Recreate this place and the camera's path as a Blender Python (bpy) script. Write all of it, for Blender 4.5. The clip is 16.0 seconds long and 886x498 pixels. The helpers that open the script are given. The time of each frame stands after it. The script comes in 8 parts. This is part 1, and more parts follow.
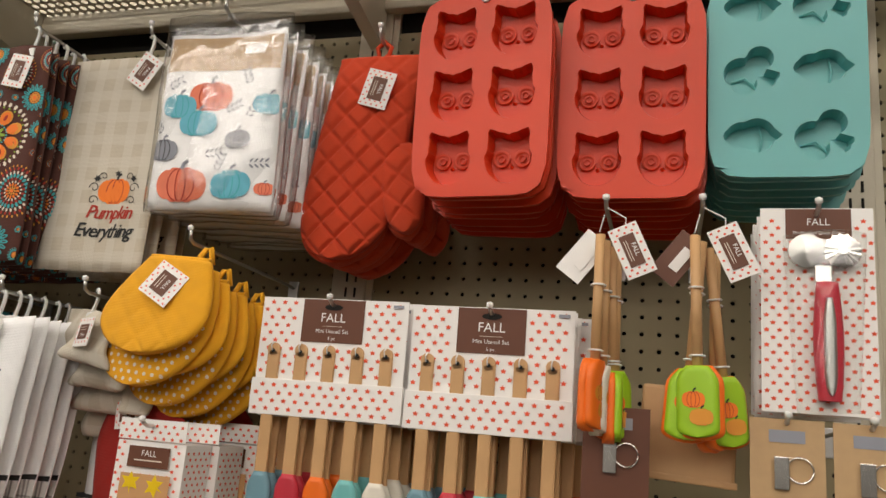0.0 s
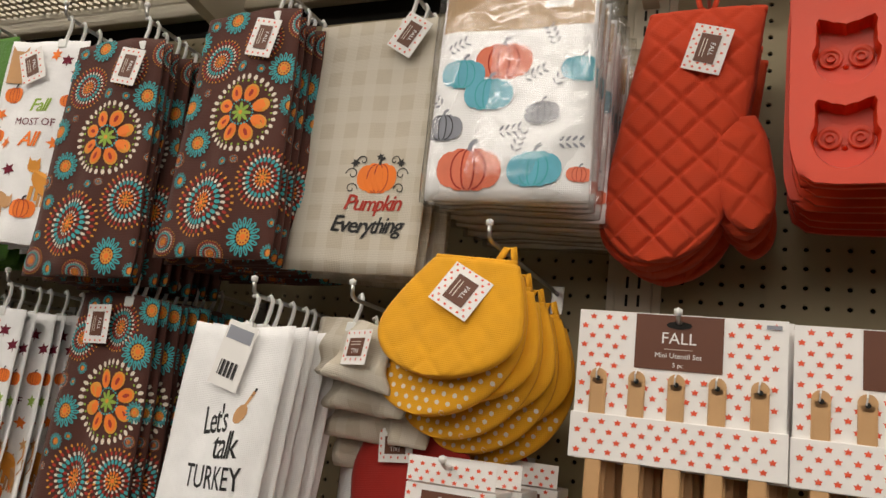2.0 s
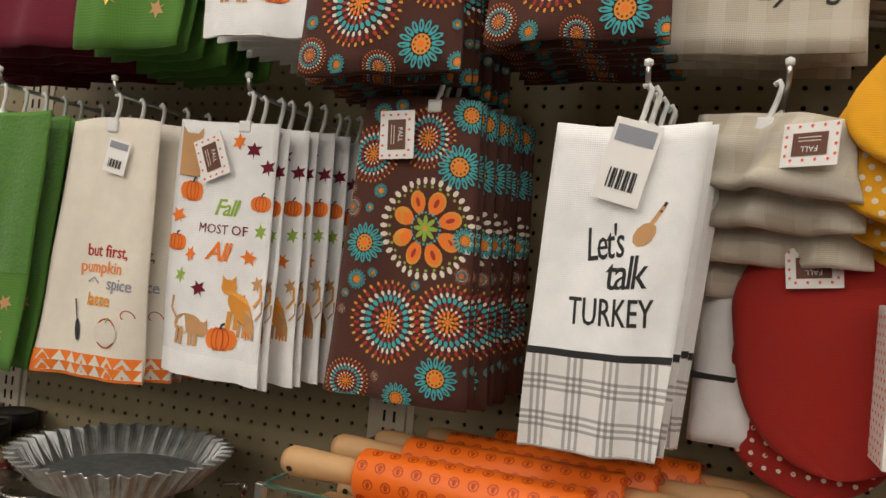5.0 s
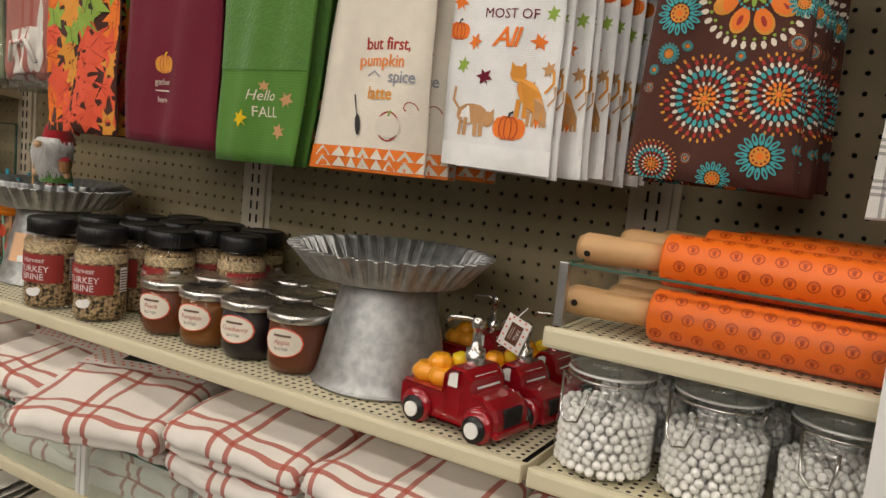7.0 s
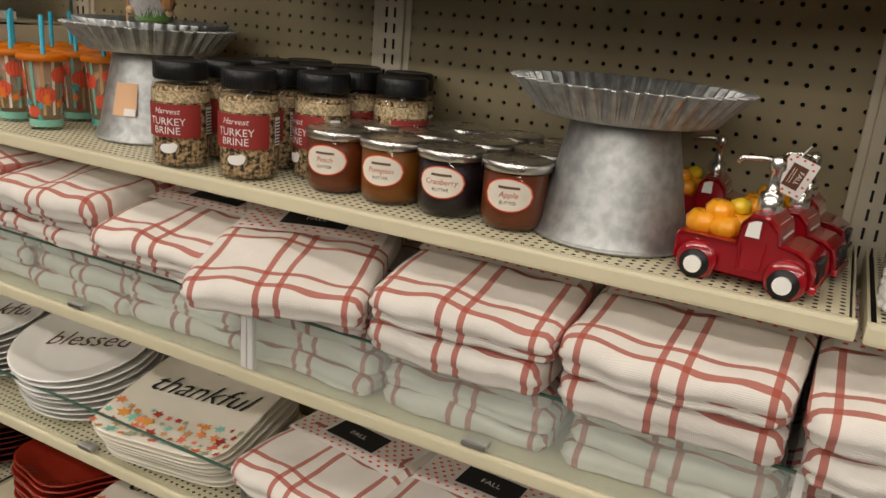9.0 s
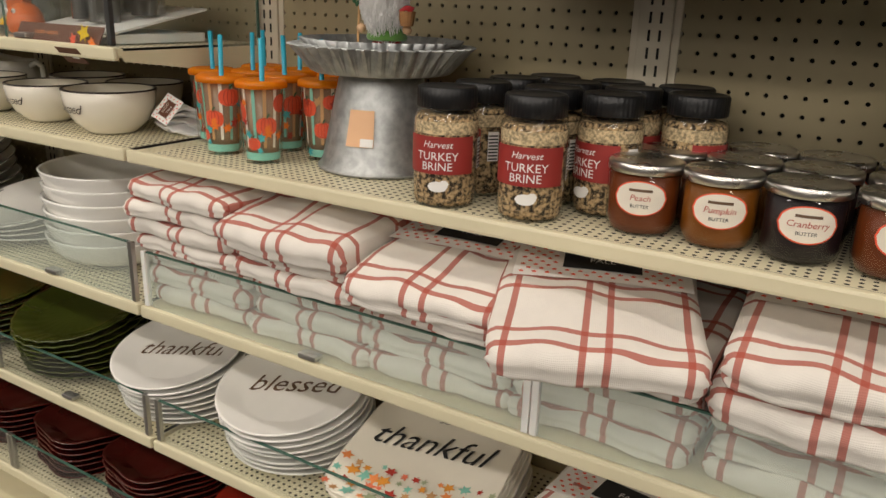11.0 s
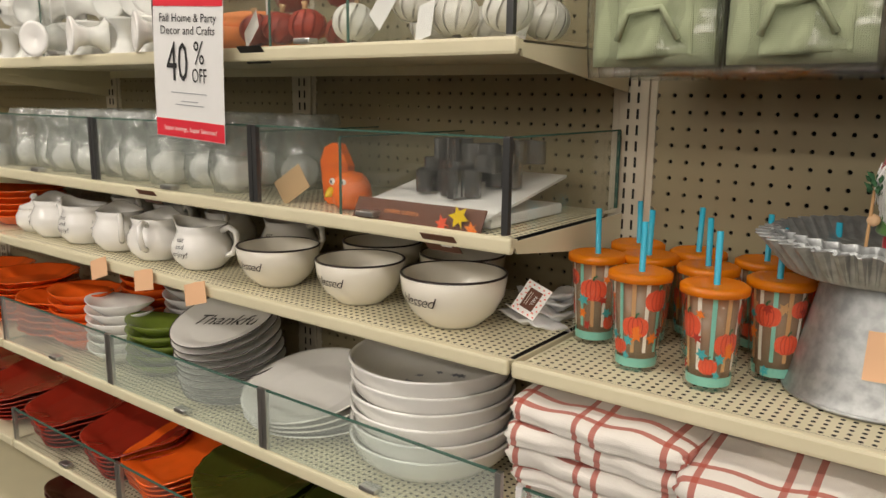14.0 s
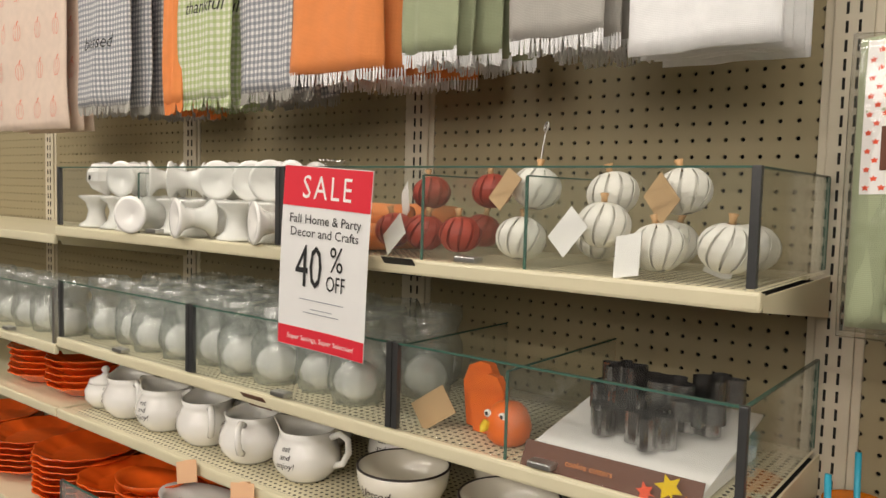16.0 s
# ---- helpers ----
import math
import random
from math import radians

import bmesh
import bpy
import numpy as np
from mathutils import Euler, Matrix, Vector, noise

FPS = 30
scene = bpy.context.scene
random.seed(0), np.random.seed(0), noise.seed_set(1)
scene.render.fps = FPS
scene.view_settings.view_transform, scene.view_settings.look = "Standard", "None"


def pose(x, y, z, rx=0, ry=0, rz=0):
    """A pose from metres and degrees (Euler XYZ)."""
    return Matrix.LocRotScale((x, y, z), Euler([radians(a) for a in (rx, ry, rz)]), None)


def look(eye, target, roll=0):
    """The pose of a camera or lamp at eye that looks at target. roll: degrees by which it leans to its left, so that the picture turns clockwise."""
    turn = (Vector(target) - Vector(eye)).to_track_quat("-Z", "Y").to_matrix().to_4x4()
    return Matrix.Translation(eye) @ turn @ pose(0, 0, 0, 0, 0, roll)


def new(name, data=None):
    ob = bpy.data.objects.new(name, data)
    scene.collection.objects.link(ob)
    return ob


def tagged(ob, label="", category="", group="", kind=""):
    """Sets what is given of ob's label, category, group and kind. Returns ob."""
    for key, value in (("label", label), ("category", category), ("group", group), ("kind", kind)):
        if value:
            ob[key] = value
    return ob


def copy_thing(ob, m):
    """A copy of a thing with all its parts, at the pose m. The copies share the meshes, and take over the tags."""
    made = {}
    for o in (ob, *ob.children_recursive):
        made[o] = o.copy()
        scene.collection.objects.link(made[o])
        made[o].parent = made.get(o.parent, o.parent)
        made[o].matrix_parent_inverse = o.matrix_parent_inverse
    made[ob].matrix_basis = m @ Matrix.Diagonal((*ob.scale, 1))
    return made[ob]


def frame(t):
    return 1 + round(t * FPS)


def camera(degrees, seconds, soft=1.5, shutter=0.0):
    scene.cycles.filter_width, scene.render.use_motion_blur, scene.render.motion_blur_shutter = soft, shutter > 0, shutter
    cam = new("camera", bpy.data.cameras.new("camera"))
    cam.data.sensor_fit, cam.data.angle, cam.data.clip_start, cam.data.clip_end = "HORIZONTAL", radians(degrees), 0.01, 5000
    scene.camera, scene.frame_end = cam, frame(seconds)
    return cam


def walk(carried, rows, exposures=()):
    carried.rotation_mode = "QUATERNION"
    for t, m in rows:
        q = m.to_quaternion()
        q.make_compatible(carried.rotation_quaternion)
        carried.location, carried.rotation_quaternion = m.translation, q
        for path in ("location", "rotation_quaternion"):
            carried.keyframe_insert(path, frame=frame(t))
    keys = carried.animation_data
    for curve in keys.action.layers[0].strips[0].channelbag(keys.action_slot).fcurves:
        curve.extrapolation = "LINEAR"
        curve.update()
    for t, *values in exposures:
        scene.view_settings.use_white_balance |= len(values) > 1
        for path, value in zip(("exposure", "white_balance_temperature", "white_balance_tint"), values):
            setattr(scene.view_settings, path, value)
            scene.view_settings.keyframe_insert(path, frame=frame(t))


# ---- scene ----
cam = camera(59.8, 16.0)
PATH = [
    (0, (1.998, -1.173, 1.572), (1.427, 0.689, 2.024), 4.9),
    (0.5, (1.941, -1.172, 1.57), (1.322, 0.679, 2.008), 5.1),
    (1, (1.876, -1.15, 1.573), (1.189, 0.679, 1.999), 5.6),
    (1.5, (1.764, -1.105, 1.586), (1.003, 0.697, 2.002), 5.9),
    (2, (1.663, -1.071, 1.599), (0.874, 0.721, 2.011), 6.9),
    (2.5, (1.588, -1.052, 1.598), (0.796, 0.739, 2.004), 7.6),
    (3, (1.452, -1.047, 1.574), (0.692, 0.769, 1.926), 7.0),
    (3.5, (1.34, -1.036, 1.559), (0.628, 0.815, 1.814), 6.1),
    (3.7, (1.313, -1.032, 1.552), (0.604, 0.824, 1.78), 6.1),
    (5.8, (1.13, -1.058, 1.49), (0.353, 0.785, 1.453), 4.3),
    (6, (1.116, -1.063, 1.473), (0.3, 0.762, 1.429), 4.7),
    (6.5, (1.081, -1.091, 1.435), (0.149, 0.674, 1.3), 5.7),
    (7, (1.024, -1.096, 1.38), (0.026, 0.619, 1.133), 5.7),
    (7.5, (0.934, -1.078, 1.353), (-0.064, 0.621, 1.009), 3.9),
    (8, (0.853, -1.085, 1.321), (-0.118, 0.619, 0.932), 4.4),
    (8.1, (0.839, -1.092, 1.319), (-0.109, 0.621, 0.908), 5.3),
    (8.5, (0.757, -1.107, 1.317), (-0.137, 0.605, 0.798), 5.0),
    (9, (0.664, -1.151, 1.307), (-0.187, 0.56, 0.715), 4.8),
    (9.2, (0.635, -1.162, 1.326), (-0.219, 0.526, 0.676), 3.7),
    (11.3, (0.236, -1.168, 1.309), (-0.755, 0.458, 0.694), 2.7),
    (11.5, (0.19, -1.169, 1.307), (-0.819, 0.449, 0.705), 3.3),
    (12, (0.095, -1.177, 1.325), (-0.975, 0.405, 0.733), 3.5),
    (12.5, (0.006, -1.195, 1.353), (-1.124, 0.364, 0.813), 2.5),
    (13, (-0.102, -1.231, 1.378), (-1.25, 0.336, 0.901), 2.0),
    (13.5, (-0.19, -1.234, 1.39), (-1.35, 0.337, 0.956), 1.5),
    (14, (-0.291, -1.18, 1.398), (-1.472, 0.387, 1.007), 0.6),
    (14.5, (-0.382, -1.128, 1.426), (-1.58, 0.437, 1.09), 0.5),
    (15, (-0.444, -1.116, 1.467), (-1.674, 0.432, 1.166), 1.9),
    (15.5, (-0.504, -1.139, 1.509), (-1.735, 0.421, 1.281), 1.9),
    (16, (-0.582, -1.179, 1.564), (-1.805, 0.397, 1.421), 1.5),
]
walk(cam, [(t, look(eye, target, roll)) for t, eye, target, roll in PATH],
     exposures=[(0.0, -0.45), (3.5, -0.54), (7.0, -0.46), (9.0, -0.42), (11.5, -0.28), (16.0, -0.22)])

# ---- light and exposure ----
world = bpy.data.worlds.new("store_air")
scene.world = world
world.use_nodes = True
world.node_tree.nodes["Background"].inputs[0].default_value = (1.0, 0.93, 0.82, 1)
world.node_tree.nodes["Background"].inputs[1].default_value = 0.008
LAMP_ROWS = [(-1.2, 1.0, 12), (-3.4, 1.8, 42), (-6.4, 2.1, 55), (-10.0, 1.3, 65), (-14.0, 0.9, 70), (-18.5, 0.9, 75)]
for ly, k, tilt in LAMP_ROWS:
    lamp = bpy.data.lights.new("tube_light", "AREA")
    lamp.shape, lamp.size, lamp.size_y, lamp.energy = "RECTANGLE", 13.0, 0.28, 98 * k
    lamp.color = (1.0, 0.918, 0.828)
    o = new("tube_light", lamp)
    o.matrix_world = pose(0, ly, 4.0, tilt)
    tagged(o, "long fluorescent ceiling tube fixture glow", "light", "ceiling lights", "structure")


# ---- materials ----
def mat(name, col, rough=0.6, metal=0.0, vary=0.12, scale=30.0, bump=0.0, bscale=300.0, coat=0.0, trans=0.0, ior=1.45, sheen=0.0, sss=0.0, island=0.0, con=0.0):
    m = bpy.data.materials.new(name)
    m.use_nodes = True
    nt = m.node_tree
    b = nt.nodes["Principled BSDF"]
    b.inputs["Roughness"].default_value = rough
    b.inputs["Metallic"].default_value = metal
    b.inputs["Coat Weight"].default_value = coat
    b.inputs["Coat Roughness"].default_value = 0.08
    b.inputs["Transmission Weight"].default_value = trans
    b.inputs["IOR"].default_value = ior
    b.inputs["Sheen Weight"].default_value = sheen
    b.inputs["Subsurface Weight"].default_value = sss
    tc = nt.nodes.new("ShaderNodeTexCoord")
    n = nt.nodes.new("ShaderNodeTexNoise")
    n.inputs["Scale"].default_value = scale
    n.inputs["Detail"].default_value = 6
    nt.links.new(tc.outputs["Object"], n.inputs["Vector"])
    mix = nt.nodes.new("ShaderNodeMix")
    mix.data_type = "RGBA"
    lo = [c * (1 - vary) for c in col]
    hi = [min(1, c * (1 + vary)) for c in col]
    mix.inputs[6].default_value, mix.inputs[7].default_value = (*lo, 1), (*hi, 1)
    if con:
        cr = nt.nodes.new("ShaderNodeMapRange")
        cr.inputs[1].default_value, cr.inputs[2].default_value = 0.5 - con, 0.5 + con
        nt.links.new(n.outputs["Fac"], cr.inputs[0])
        nt.links.new(cr.outputs[0], mix.inputs[0])
    else:
        nt.links.new(n.outputs["Fac"], mix.inputs[0])
    out = mix.outputs[2]
    if island:
        oi = nt.nodes.new("ShaderNodeObjectInfo")
        hsv = nt.nodes.new("ShaderNodeHueSaturation")
        mr = nt.nodes.new("ShaderNodeMapRange")
        mr.inputs[3].default_value, mr.inputs[4].default_value = 1 - island, 1 + island
        nt.links.new(oi.outputs["Random"], mr.inputs[0])
        nt.links.new(mr.outputs[0], hsv.inputs["Value"])
        nt.links.new(out, hsv.inputs["Color"])
        out = hsv.outputs[0]
    nt.links.new(out, b.inputs["Base Color"])
    if rough > 0.05:
        mr = nt.nodes.new("ShaderNodeMapRange")
        mr.inputs[3].default_value, mr.inputs[4].default_value = rough * 0.85, min(1, rough * 1.15)
        nt.links.new(n.outputs["Fac"], mr.inputs[0])
        nt.links.new(mr.outputs[0], b.inputs["Roughness"])
    if bump:
        n2 = nt.nodes.new("ShaderNodeTexNoise")
        n2.inputs["Scale"].default_value, n2.inputs["Detail"].default_value = bscale, 4
        bp = nt.nodes.new("ShaderNodeBump")
        bp.inputs["Strength"].default_value, bp.inputs["Distance"].default_value = bump, 0.002
        nt.links.new(tc.outputs["Object"], n2.inputs["Vector"])
        nt.links.new(n2.outputs["Fac"], bp.inputs["Height"])
        nt.links.new(bp.outputs[0], b.inputs["Normal"])
    return m


def cloth(name, col, vary=0.1, weave=900.0, rough=0.9, island=0.05):
    """Woven cotton: two crossed wave reliefs at thread size over soft blotches."""
    m = mat(name, col, rough, vary=vary, scale=45, sheen=0.06, island=island)
    nt = m.node_tree
    b = nt.nodes["Principled BSDF"]
    tc = nt.nodes.new("ShaderNodeTexCoord")
    hs = []
    for d in ("X", "Z"):
        w = nt.nodes.new("ShaderNodeTexWave")
        w.bands_direction = d
        w.inputs["Scale"].default_value, w.inputs["Distortion"].default_value = weave / 6, 1.5
        nt.links.new(tc.outputs["Object"], w.inputs["Vector"])
        hs.append(w)
    n = nt.nodes.new("ShaderNodeTexNoise")
    n.inputs["Scale"].default_value, n.inputs["Detail"].default_value = 60, 5
    nt.links.new(tc.outputs["Object"], n.inputs["Vector"])
    add = nt.nodes.new("ShaderNodeMath")
    nt.links.new(hs[0].outputs["Fac"], add.inputs[0])
    nt.links.new(hs[1].outputs["Fac"], add.inputs[1])
    add2 = nt.nodes.new("ShaderNodeMath")
    add2.operation = "MULTIPLY_ADD"
    add2.inputs[1].default_value = 2.5
    nt.links.new(n.outputs["Fac"], add2.inputs[0])
    nt.links.new(add.outputs[0], add2.inputs[2])
    bp = nt.nodes.new("ShaderNodeBump")
    bp.inputs["Strength"].default_value, bp.inputs["Distance"].default_value = 0.22, 0.0012
    nt.links.new(add2.outputs[0], bp.inputs["Height"])
    nt.links.new(bp.outputs[0], b.inputs["Normal"])
    return m


def banded(m, bands, mode="over"):
    """Woven stripes: bands is a list of (axis, period, centre, width, colour, strength) in metres of the object."""
    nt = m.node_tree
    b = nt.nodes["Principled BSDF"]
    src = b.inputs["Base Color"].links[0].from_socket
    tc = nt.nodes.new("ShaderNodeTexCoord")
    sep = nt.nodes.new("ShaderNodeSeparateXYZ")
    nt.links.new(tc.outputs["Object"], sep.inputs[0])
    for axis, period, centre, width, col, strength in bands:
        a = nt.nodes.new("ShaderNodeMath")
        a.operation = "ADD"
        a.inputs[1].default_value = 50 * period - centre + period / 2
        nt.links.new(sep.outputs["XYZ".index(axis)], a.inputs[0])
        f = nt.nodes.new("ShaderNodeMath")
        f.operation = "MODULO"
        f.inputs[1].default_value = period
        nt.links.new(a.outputs[0], f.inputs[0])
        c = nt.nodes.new("ShaderNodeMath")
        c.operation = "COMPARE"
        c.inputs[1].default_value, c.inputs[2].default_value = period / 2, width / 2
        nt.links.new(f.outputs[0], c.inputs[0])
        s = nt.nodes.new("ShaderNodeMath")
        s.operation = "MULTIPLY"
        s.inputs[1].default_value = strength
        nt.links.new(c.outputs[0], s.inputs[0])
        mix = nt.nodes.new("ShaderNodeMix")
        mix.data_type = "RGBA"
        mix.blend_type = "MIX" if mode == "over" else "MULTIPLY"
        mix.inputs[7].default_value = (*col, 1)
        nt.links.new(s.outputs[0], mix.inputs[0])
        nt.links.new(src, mix.inputs[6])
        src = mix.outputs[2]
    nt.links.new(src, b.inputs["Base Color"])
    return m


def glassy(name, col=(0.965, 0.98, 0.97), rough=0.02, gloss=0.03, crinkle=0.0, haze=0.0, hazecol=(0.66, 0.71, 0.66)):
    m = bpy.data.materials.new(name)
    m.use_nodes = True
    nt = m.node_tree
    b = nt.nodes["Principled BSDF"]
    b.inputs["Base Color"].default_value = (*col, 1)
    b.inputs["Roughness"].default_value = rough
    tr = nt.nodes.new("ShaderNodeBsdfTransparent")
    tr.inputs[0].default_value = (*col, 1)
    gl = nt.nodes.new("ShaderNodeBsdfGlossy")
    gl.inputs["Roughness"].default_value = rough
    lw = nt.nodes.new("ShaderNodeLayerWeight")
    lw.inputs[0].default_value = 0.5
    pw = nt.nodes.new("ShaderNodeMath")
    pw.operation = "POWER"
    pw.inputs[1].default_value = 4.0
    nt.links.new(lw.outputs["Facing"], pw.inputs[0])
    if crinkle:
        tc = nt.nodes.new("ShaderNodeTexCoord")
        no = nt.nodes.new("ShaderNodeTexNoise")
        no.inputs["Scale"].default_value, no.inputs["Detail"].default_value = 14, 3
        bp = nt.nodes.new("ShaderNodeBump")
        bp.inputs["Strength"].default_value, bp.inputs["Distance"].default_value = crinkle, 0.02
        nt.links.new(tc.outputs["Object"], no.inputs["Vector"])
        nt.links.new(no.outputs["Fac"], bp.inputs["Height"])
        nt.links.new(bp.outputs[0], gl.inputs["Normal"])
    ad = nt.nodes.new("ShaderNodeMath")
    ad.operation = "MULTIPLY_ADD"
    ad.inputs[1].default_value, ad.inputs[2].default_value = 0.7, gloss
    nt.links.new(pw.outputs[0], ad.inputs[0])
    ms = nt.nodes.new("ShaderNodeMixShader")
    nt.links.new(ad.outputs[0], ms.inputs[0])
    nt.links.new(tr.outputs[0], ms.inputs[1])
    nt.links.new(gl.outputs[0], ms.inputs[2])
    last = ms
    if haze:
        df = nt.nodes.new("ShaderNodeBsdfDiffuse")
        df.inputs[0].default_value = (*hazecol, 1)
        last = nt.nodes.new("ShaderNodeMixShader")
        last.inputs[0].default_value = haze
        nt.links.new(ms.outputs[0], last.inputs[1])
        nt.links.new(df.outputs[0], last.inputs[2])
    nt.links.new(last.outputs[0], nt.nodes["Material Output"].inputs[0])
    return m


M = {}
M["peg"] = mat("pegboard_tan", (0.31, 0.258, 0.150), 0.55, vary=0.07, scale=9, bump=0.05, bscale=200)
# Near-black colour stands in for the shade inside holes, slots and hollows.
M["dark"] = mat("painted_gap_shade", (0.015, 0.013, 0.011), 0.9)
M["cream"] = mat("cream_enamel", (0.68, 0.62, 0.43), 0.38, vary=0.06, scale=12, bump=0.04, bscale=400)
M["beige"] = mat("beige_upright_enamel", (0.58, 0.52, 0.40), 0.42, vary=0.06, scale=14)
# Floor colour set very dark to hold back light bounced up under the goods.
M["floor"] = mat("vinyl_floor", (0.075, 0.066, 0.055), 0.35, vary=0.1, scale=6)
M["roof"] = mat("painted_ceiling", (0.60, 0.58, 0.55), 0.8, vary=0.05, scale=3)
M["wallp"] = mat("painted_wall", (0.45, 0.42, 0.38), 0.8, vary=0.05, scale=3)
M["chrome"] = mat("chrome_wire", (0.72, 0.70, 0.67), 0.22, 1.0, vary=0.05)
M["wire"] = mat("galvanised_wire", (0.55, 0.54, 0.52), 0.35, 1.0, vary=0.1)
M["plastic_w"] = mat("white_plastic", (0.78, 0.77, 0.74), 0.35, vary=0.04, sss=0.05)
M["paper"] = mat("white_card", (0.85, 0.83, 0.80), 0.6, vary=0.03)
M["kraft"] = mat("kraft_card", (0.50, 0.33, 0.17), 0.7, vary=0.1, scale=80)
M["brownlab"] = mat("brown_card_print", (0.125, 0.042, 0.020), 0.5, vary=0.08)
M["ink_w"] = mat("white_ink", (0.82, 0.80, 0.77), 0.6, vary=0.02)
M["ink_k"] = mat("black_ink", (0.02, 0.02, 0.02), 0.7, vary=0.05)
M["leafred"] = mat("orange_red_ink", (0.78, 0.10, 0.04), 0.6, vary=0.06)
M["orange"] = mat("orange_ink", (0.85, 0.20, 0.02), 0.7, vary=0.08)
M["teal"] = mat("teal_ink", (0.06, 0.38, 0.40), 0.75, vary=0.12)
M["lime"] = mat("olive_ink", (0.28, 0.42, 0.06), 0.75, vary=0.1)
M["mred"] = mat("brick_red_ink", (0.40, 0.035, 0.02), 0.75, vary=0.1)
M["mgold"] = mat("gold_ink", (0.72, 0.30, 0.04), 0.75, vary=0.1)
M["mwhite"] = mat("cream_ink", (0.75, 0.66, 0.55), 0.75, vary=0.06)
M["grey"] = mat("grey_ink", (0.28, 0.29, 0.33), 0.7, vary=0.1)
M["blueprint"] = mat("dusty_blue_ink", (0.12, 0.42, 0.53), 0.6, vary=0.15, scale=60)
M["coral"] = mat("coral_ink", (0.75, 0.19, 0.10), 0.6, vary=0.15, scale=60)
M["tan"] = mat("tan_ink", (0.55, 0.30, 0.13), 0.75, vary=0.12)
M["cbrown"] = cloth("brown_cotton", (0.075, 0.024, 0.016))
M["cwhite"] = cloth("white_cotton", (0.87, 0.865, 0.86))
M["ccream"] = cloth("cream_cotton", (0.76, 0.70, 0.60))
M["clinen"] = banded(cloth("linen_plaid_cotton", (0.52, 0.46, 0.36)), [("X", 0.036, 0.0, 0.016, (0.62, 0.57, 0.48), 0.7), ("Z", 0.036, 0.01, 0.016, (0.62, 0.57, 0.48), 0.6)])
M["cgreen"] = cloth("green_terry", (0.085, 0.22, 0.03), weave=500)
M["cwaffle"] = mat("green_waffle_terry", (0.075, 0.20, 0.028), 0.95, vary=0.2, scale=120, bump=1.0, bscale=230, sheen=0.3)
M["cmaroon"] = cloth("maroon_cotton", (0.15, 0.005, 0.022))
M["cdkgreen"] = cloth("dark_green_cotton", (0.012, 0.05, 0.03))
M["cyellow"] = cloth("mustard_quilted_cotton", (0.78, 0.37, 0.012))
M["cred"] = cloth("orange_red_quilted_cotton", (0.62, 0.060, 0.016))
# Darker copy of the mitt red; the rear holders' shade is in the colour.
M["cpotshade"] = cloth("shaded_red_quilted_cotton", (0.32, 0.015, 0.009))
M["corange"] = cloth("orange_cotton", (0.80, 0.27, 0.08))
M["cgrey"] = cloth("grey_linen", (0.42, 0.40, 0.36))
M["csage"] = cloth("sage_cotton", (0.36, 0.40, 0.25))
M["cleaf"] = cloth("dark_autumn_cotton", (0.07, 0.022, 0.015))
M["csalmon"] = cloth("pale_pink_cotton", (0.75, 0.60, 0.49))
STR = (0.40, 0.075, 0.045)
M["cplaid"] = banded(cloth("white_cotton_with_rust_stripes", (0.77, 0.725, 0.665), vary=0.06),
                     [("X", 0.115, -0.0135, 0.0080, STR, 0.85), ("X", 0.115, 0.0135, 0.0080, STR, 0.85),
                      ("Y", 0.120, -0.0135, 0.0080, STR, 0.85), ("Y", 0.120, 0.0135, 0.0080, STR, 0.85)])
GB = (0.10, 0.12, 0.16)
M["cgingham"] = banded(cloth("blue_grey_gingham", (0.72, 0.70, 0.68)), [("X", 0.012, 0, 0.006, GB, 0.55), ("Z", 0.012, 0, 0.006, GB, 0.55)])
GG = (0.30, 0.42, 0.08)
M["cgingreen"] = banded(cloth("green_gingham", (0.74, 0.74, 0.62)), [("X", 0.014, 0, 0.007, GG, 0.5), ("Z", 0.014, 0, 0.007, GG, 0.5)])
PL = (0.10, 0.085, 0.08)
M["cborder"] = banded(cloth("white_cotton_with_grey_check", (0.76, 0.74, 0.71)),
                      [("X", 0.034, -0.006, 0.003, PL, 0.55), ("X", 0.034, 0.0, 0.003, PL, 0.55), ("X", 0.034, 0.006, 0.003, PL, 0.55),
                       ("Z", 0.036, -0.006, 0.003, PL, 0.55), ("Z", 0.036, 0.0, 0.003, PL, 0.55), ("Z", 0.036, 0.006, 0.003, PL, 0.55)])
M["silred"] = mat("coral_silicone", (0.66, 0.048, 0.010), 0.42, vary=0.05, scale=15, sss=0.05, bump=0.03)
M["silteal"] = mat("aqua_silicone", (0.17, 0.48, 0.47), 0.42, vary=0.05, scale=15, sss=0.05, bump=0.03)
M["silorange"] = mat("orange_silicone", (0.85, 0.16, 0.012), 0.42, vary=0.06, scale=20)
M["sillime"] = mat("lime_silicone", (0.32, 0.55, 0.02), 0.4, vary=0.05)
M["silblue"] = mat("grey_blue_silicone", (0.16, 0.30, 0.36), 0.45)
M["silcrim"] = mat("crimson_silicone", (0.50, 0.03, 0.05), 0.45)
M["silwhite"] = mat("ivory_silicone", (0.75, 0.70, 0.60), 0.45)
M["wood"] = mat("beech_wood", (0.56, 0.33, 0.15), 0.5, vary=0.15, scale=25, bump=0.06)
M["galv"] = mat("galvanised_steel", (0.40, 0.41, 0.405), 0.43, 0.70, vary=0.17, scale=75, bump=0.10, bscale=60, con=0.14)
M["cer_w"] = mat("white_glazed_ceramic", (0.89, 0.87, 0.83), 0.14, vary=0.03, coat=0.5)
M["cer_cream"] = mat("cream_glazed_ceramic", (0.82, 0.77, 0.66), 0.16, vary=0.03, coat=0.5)
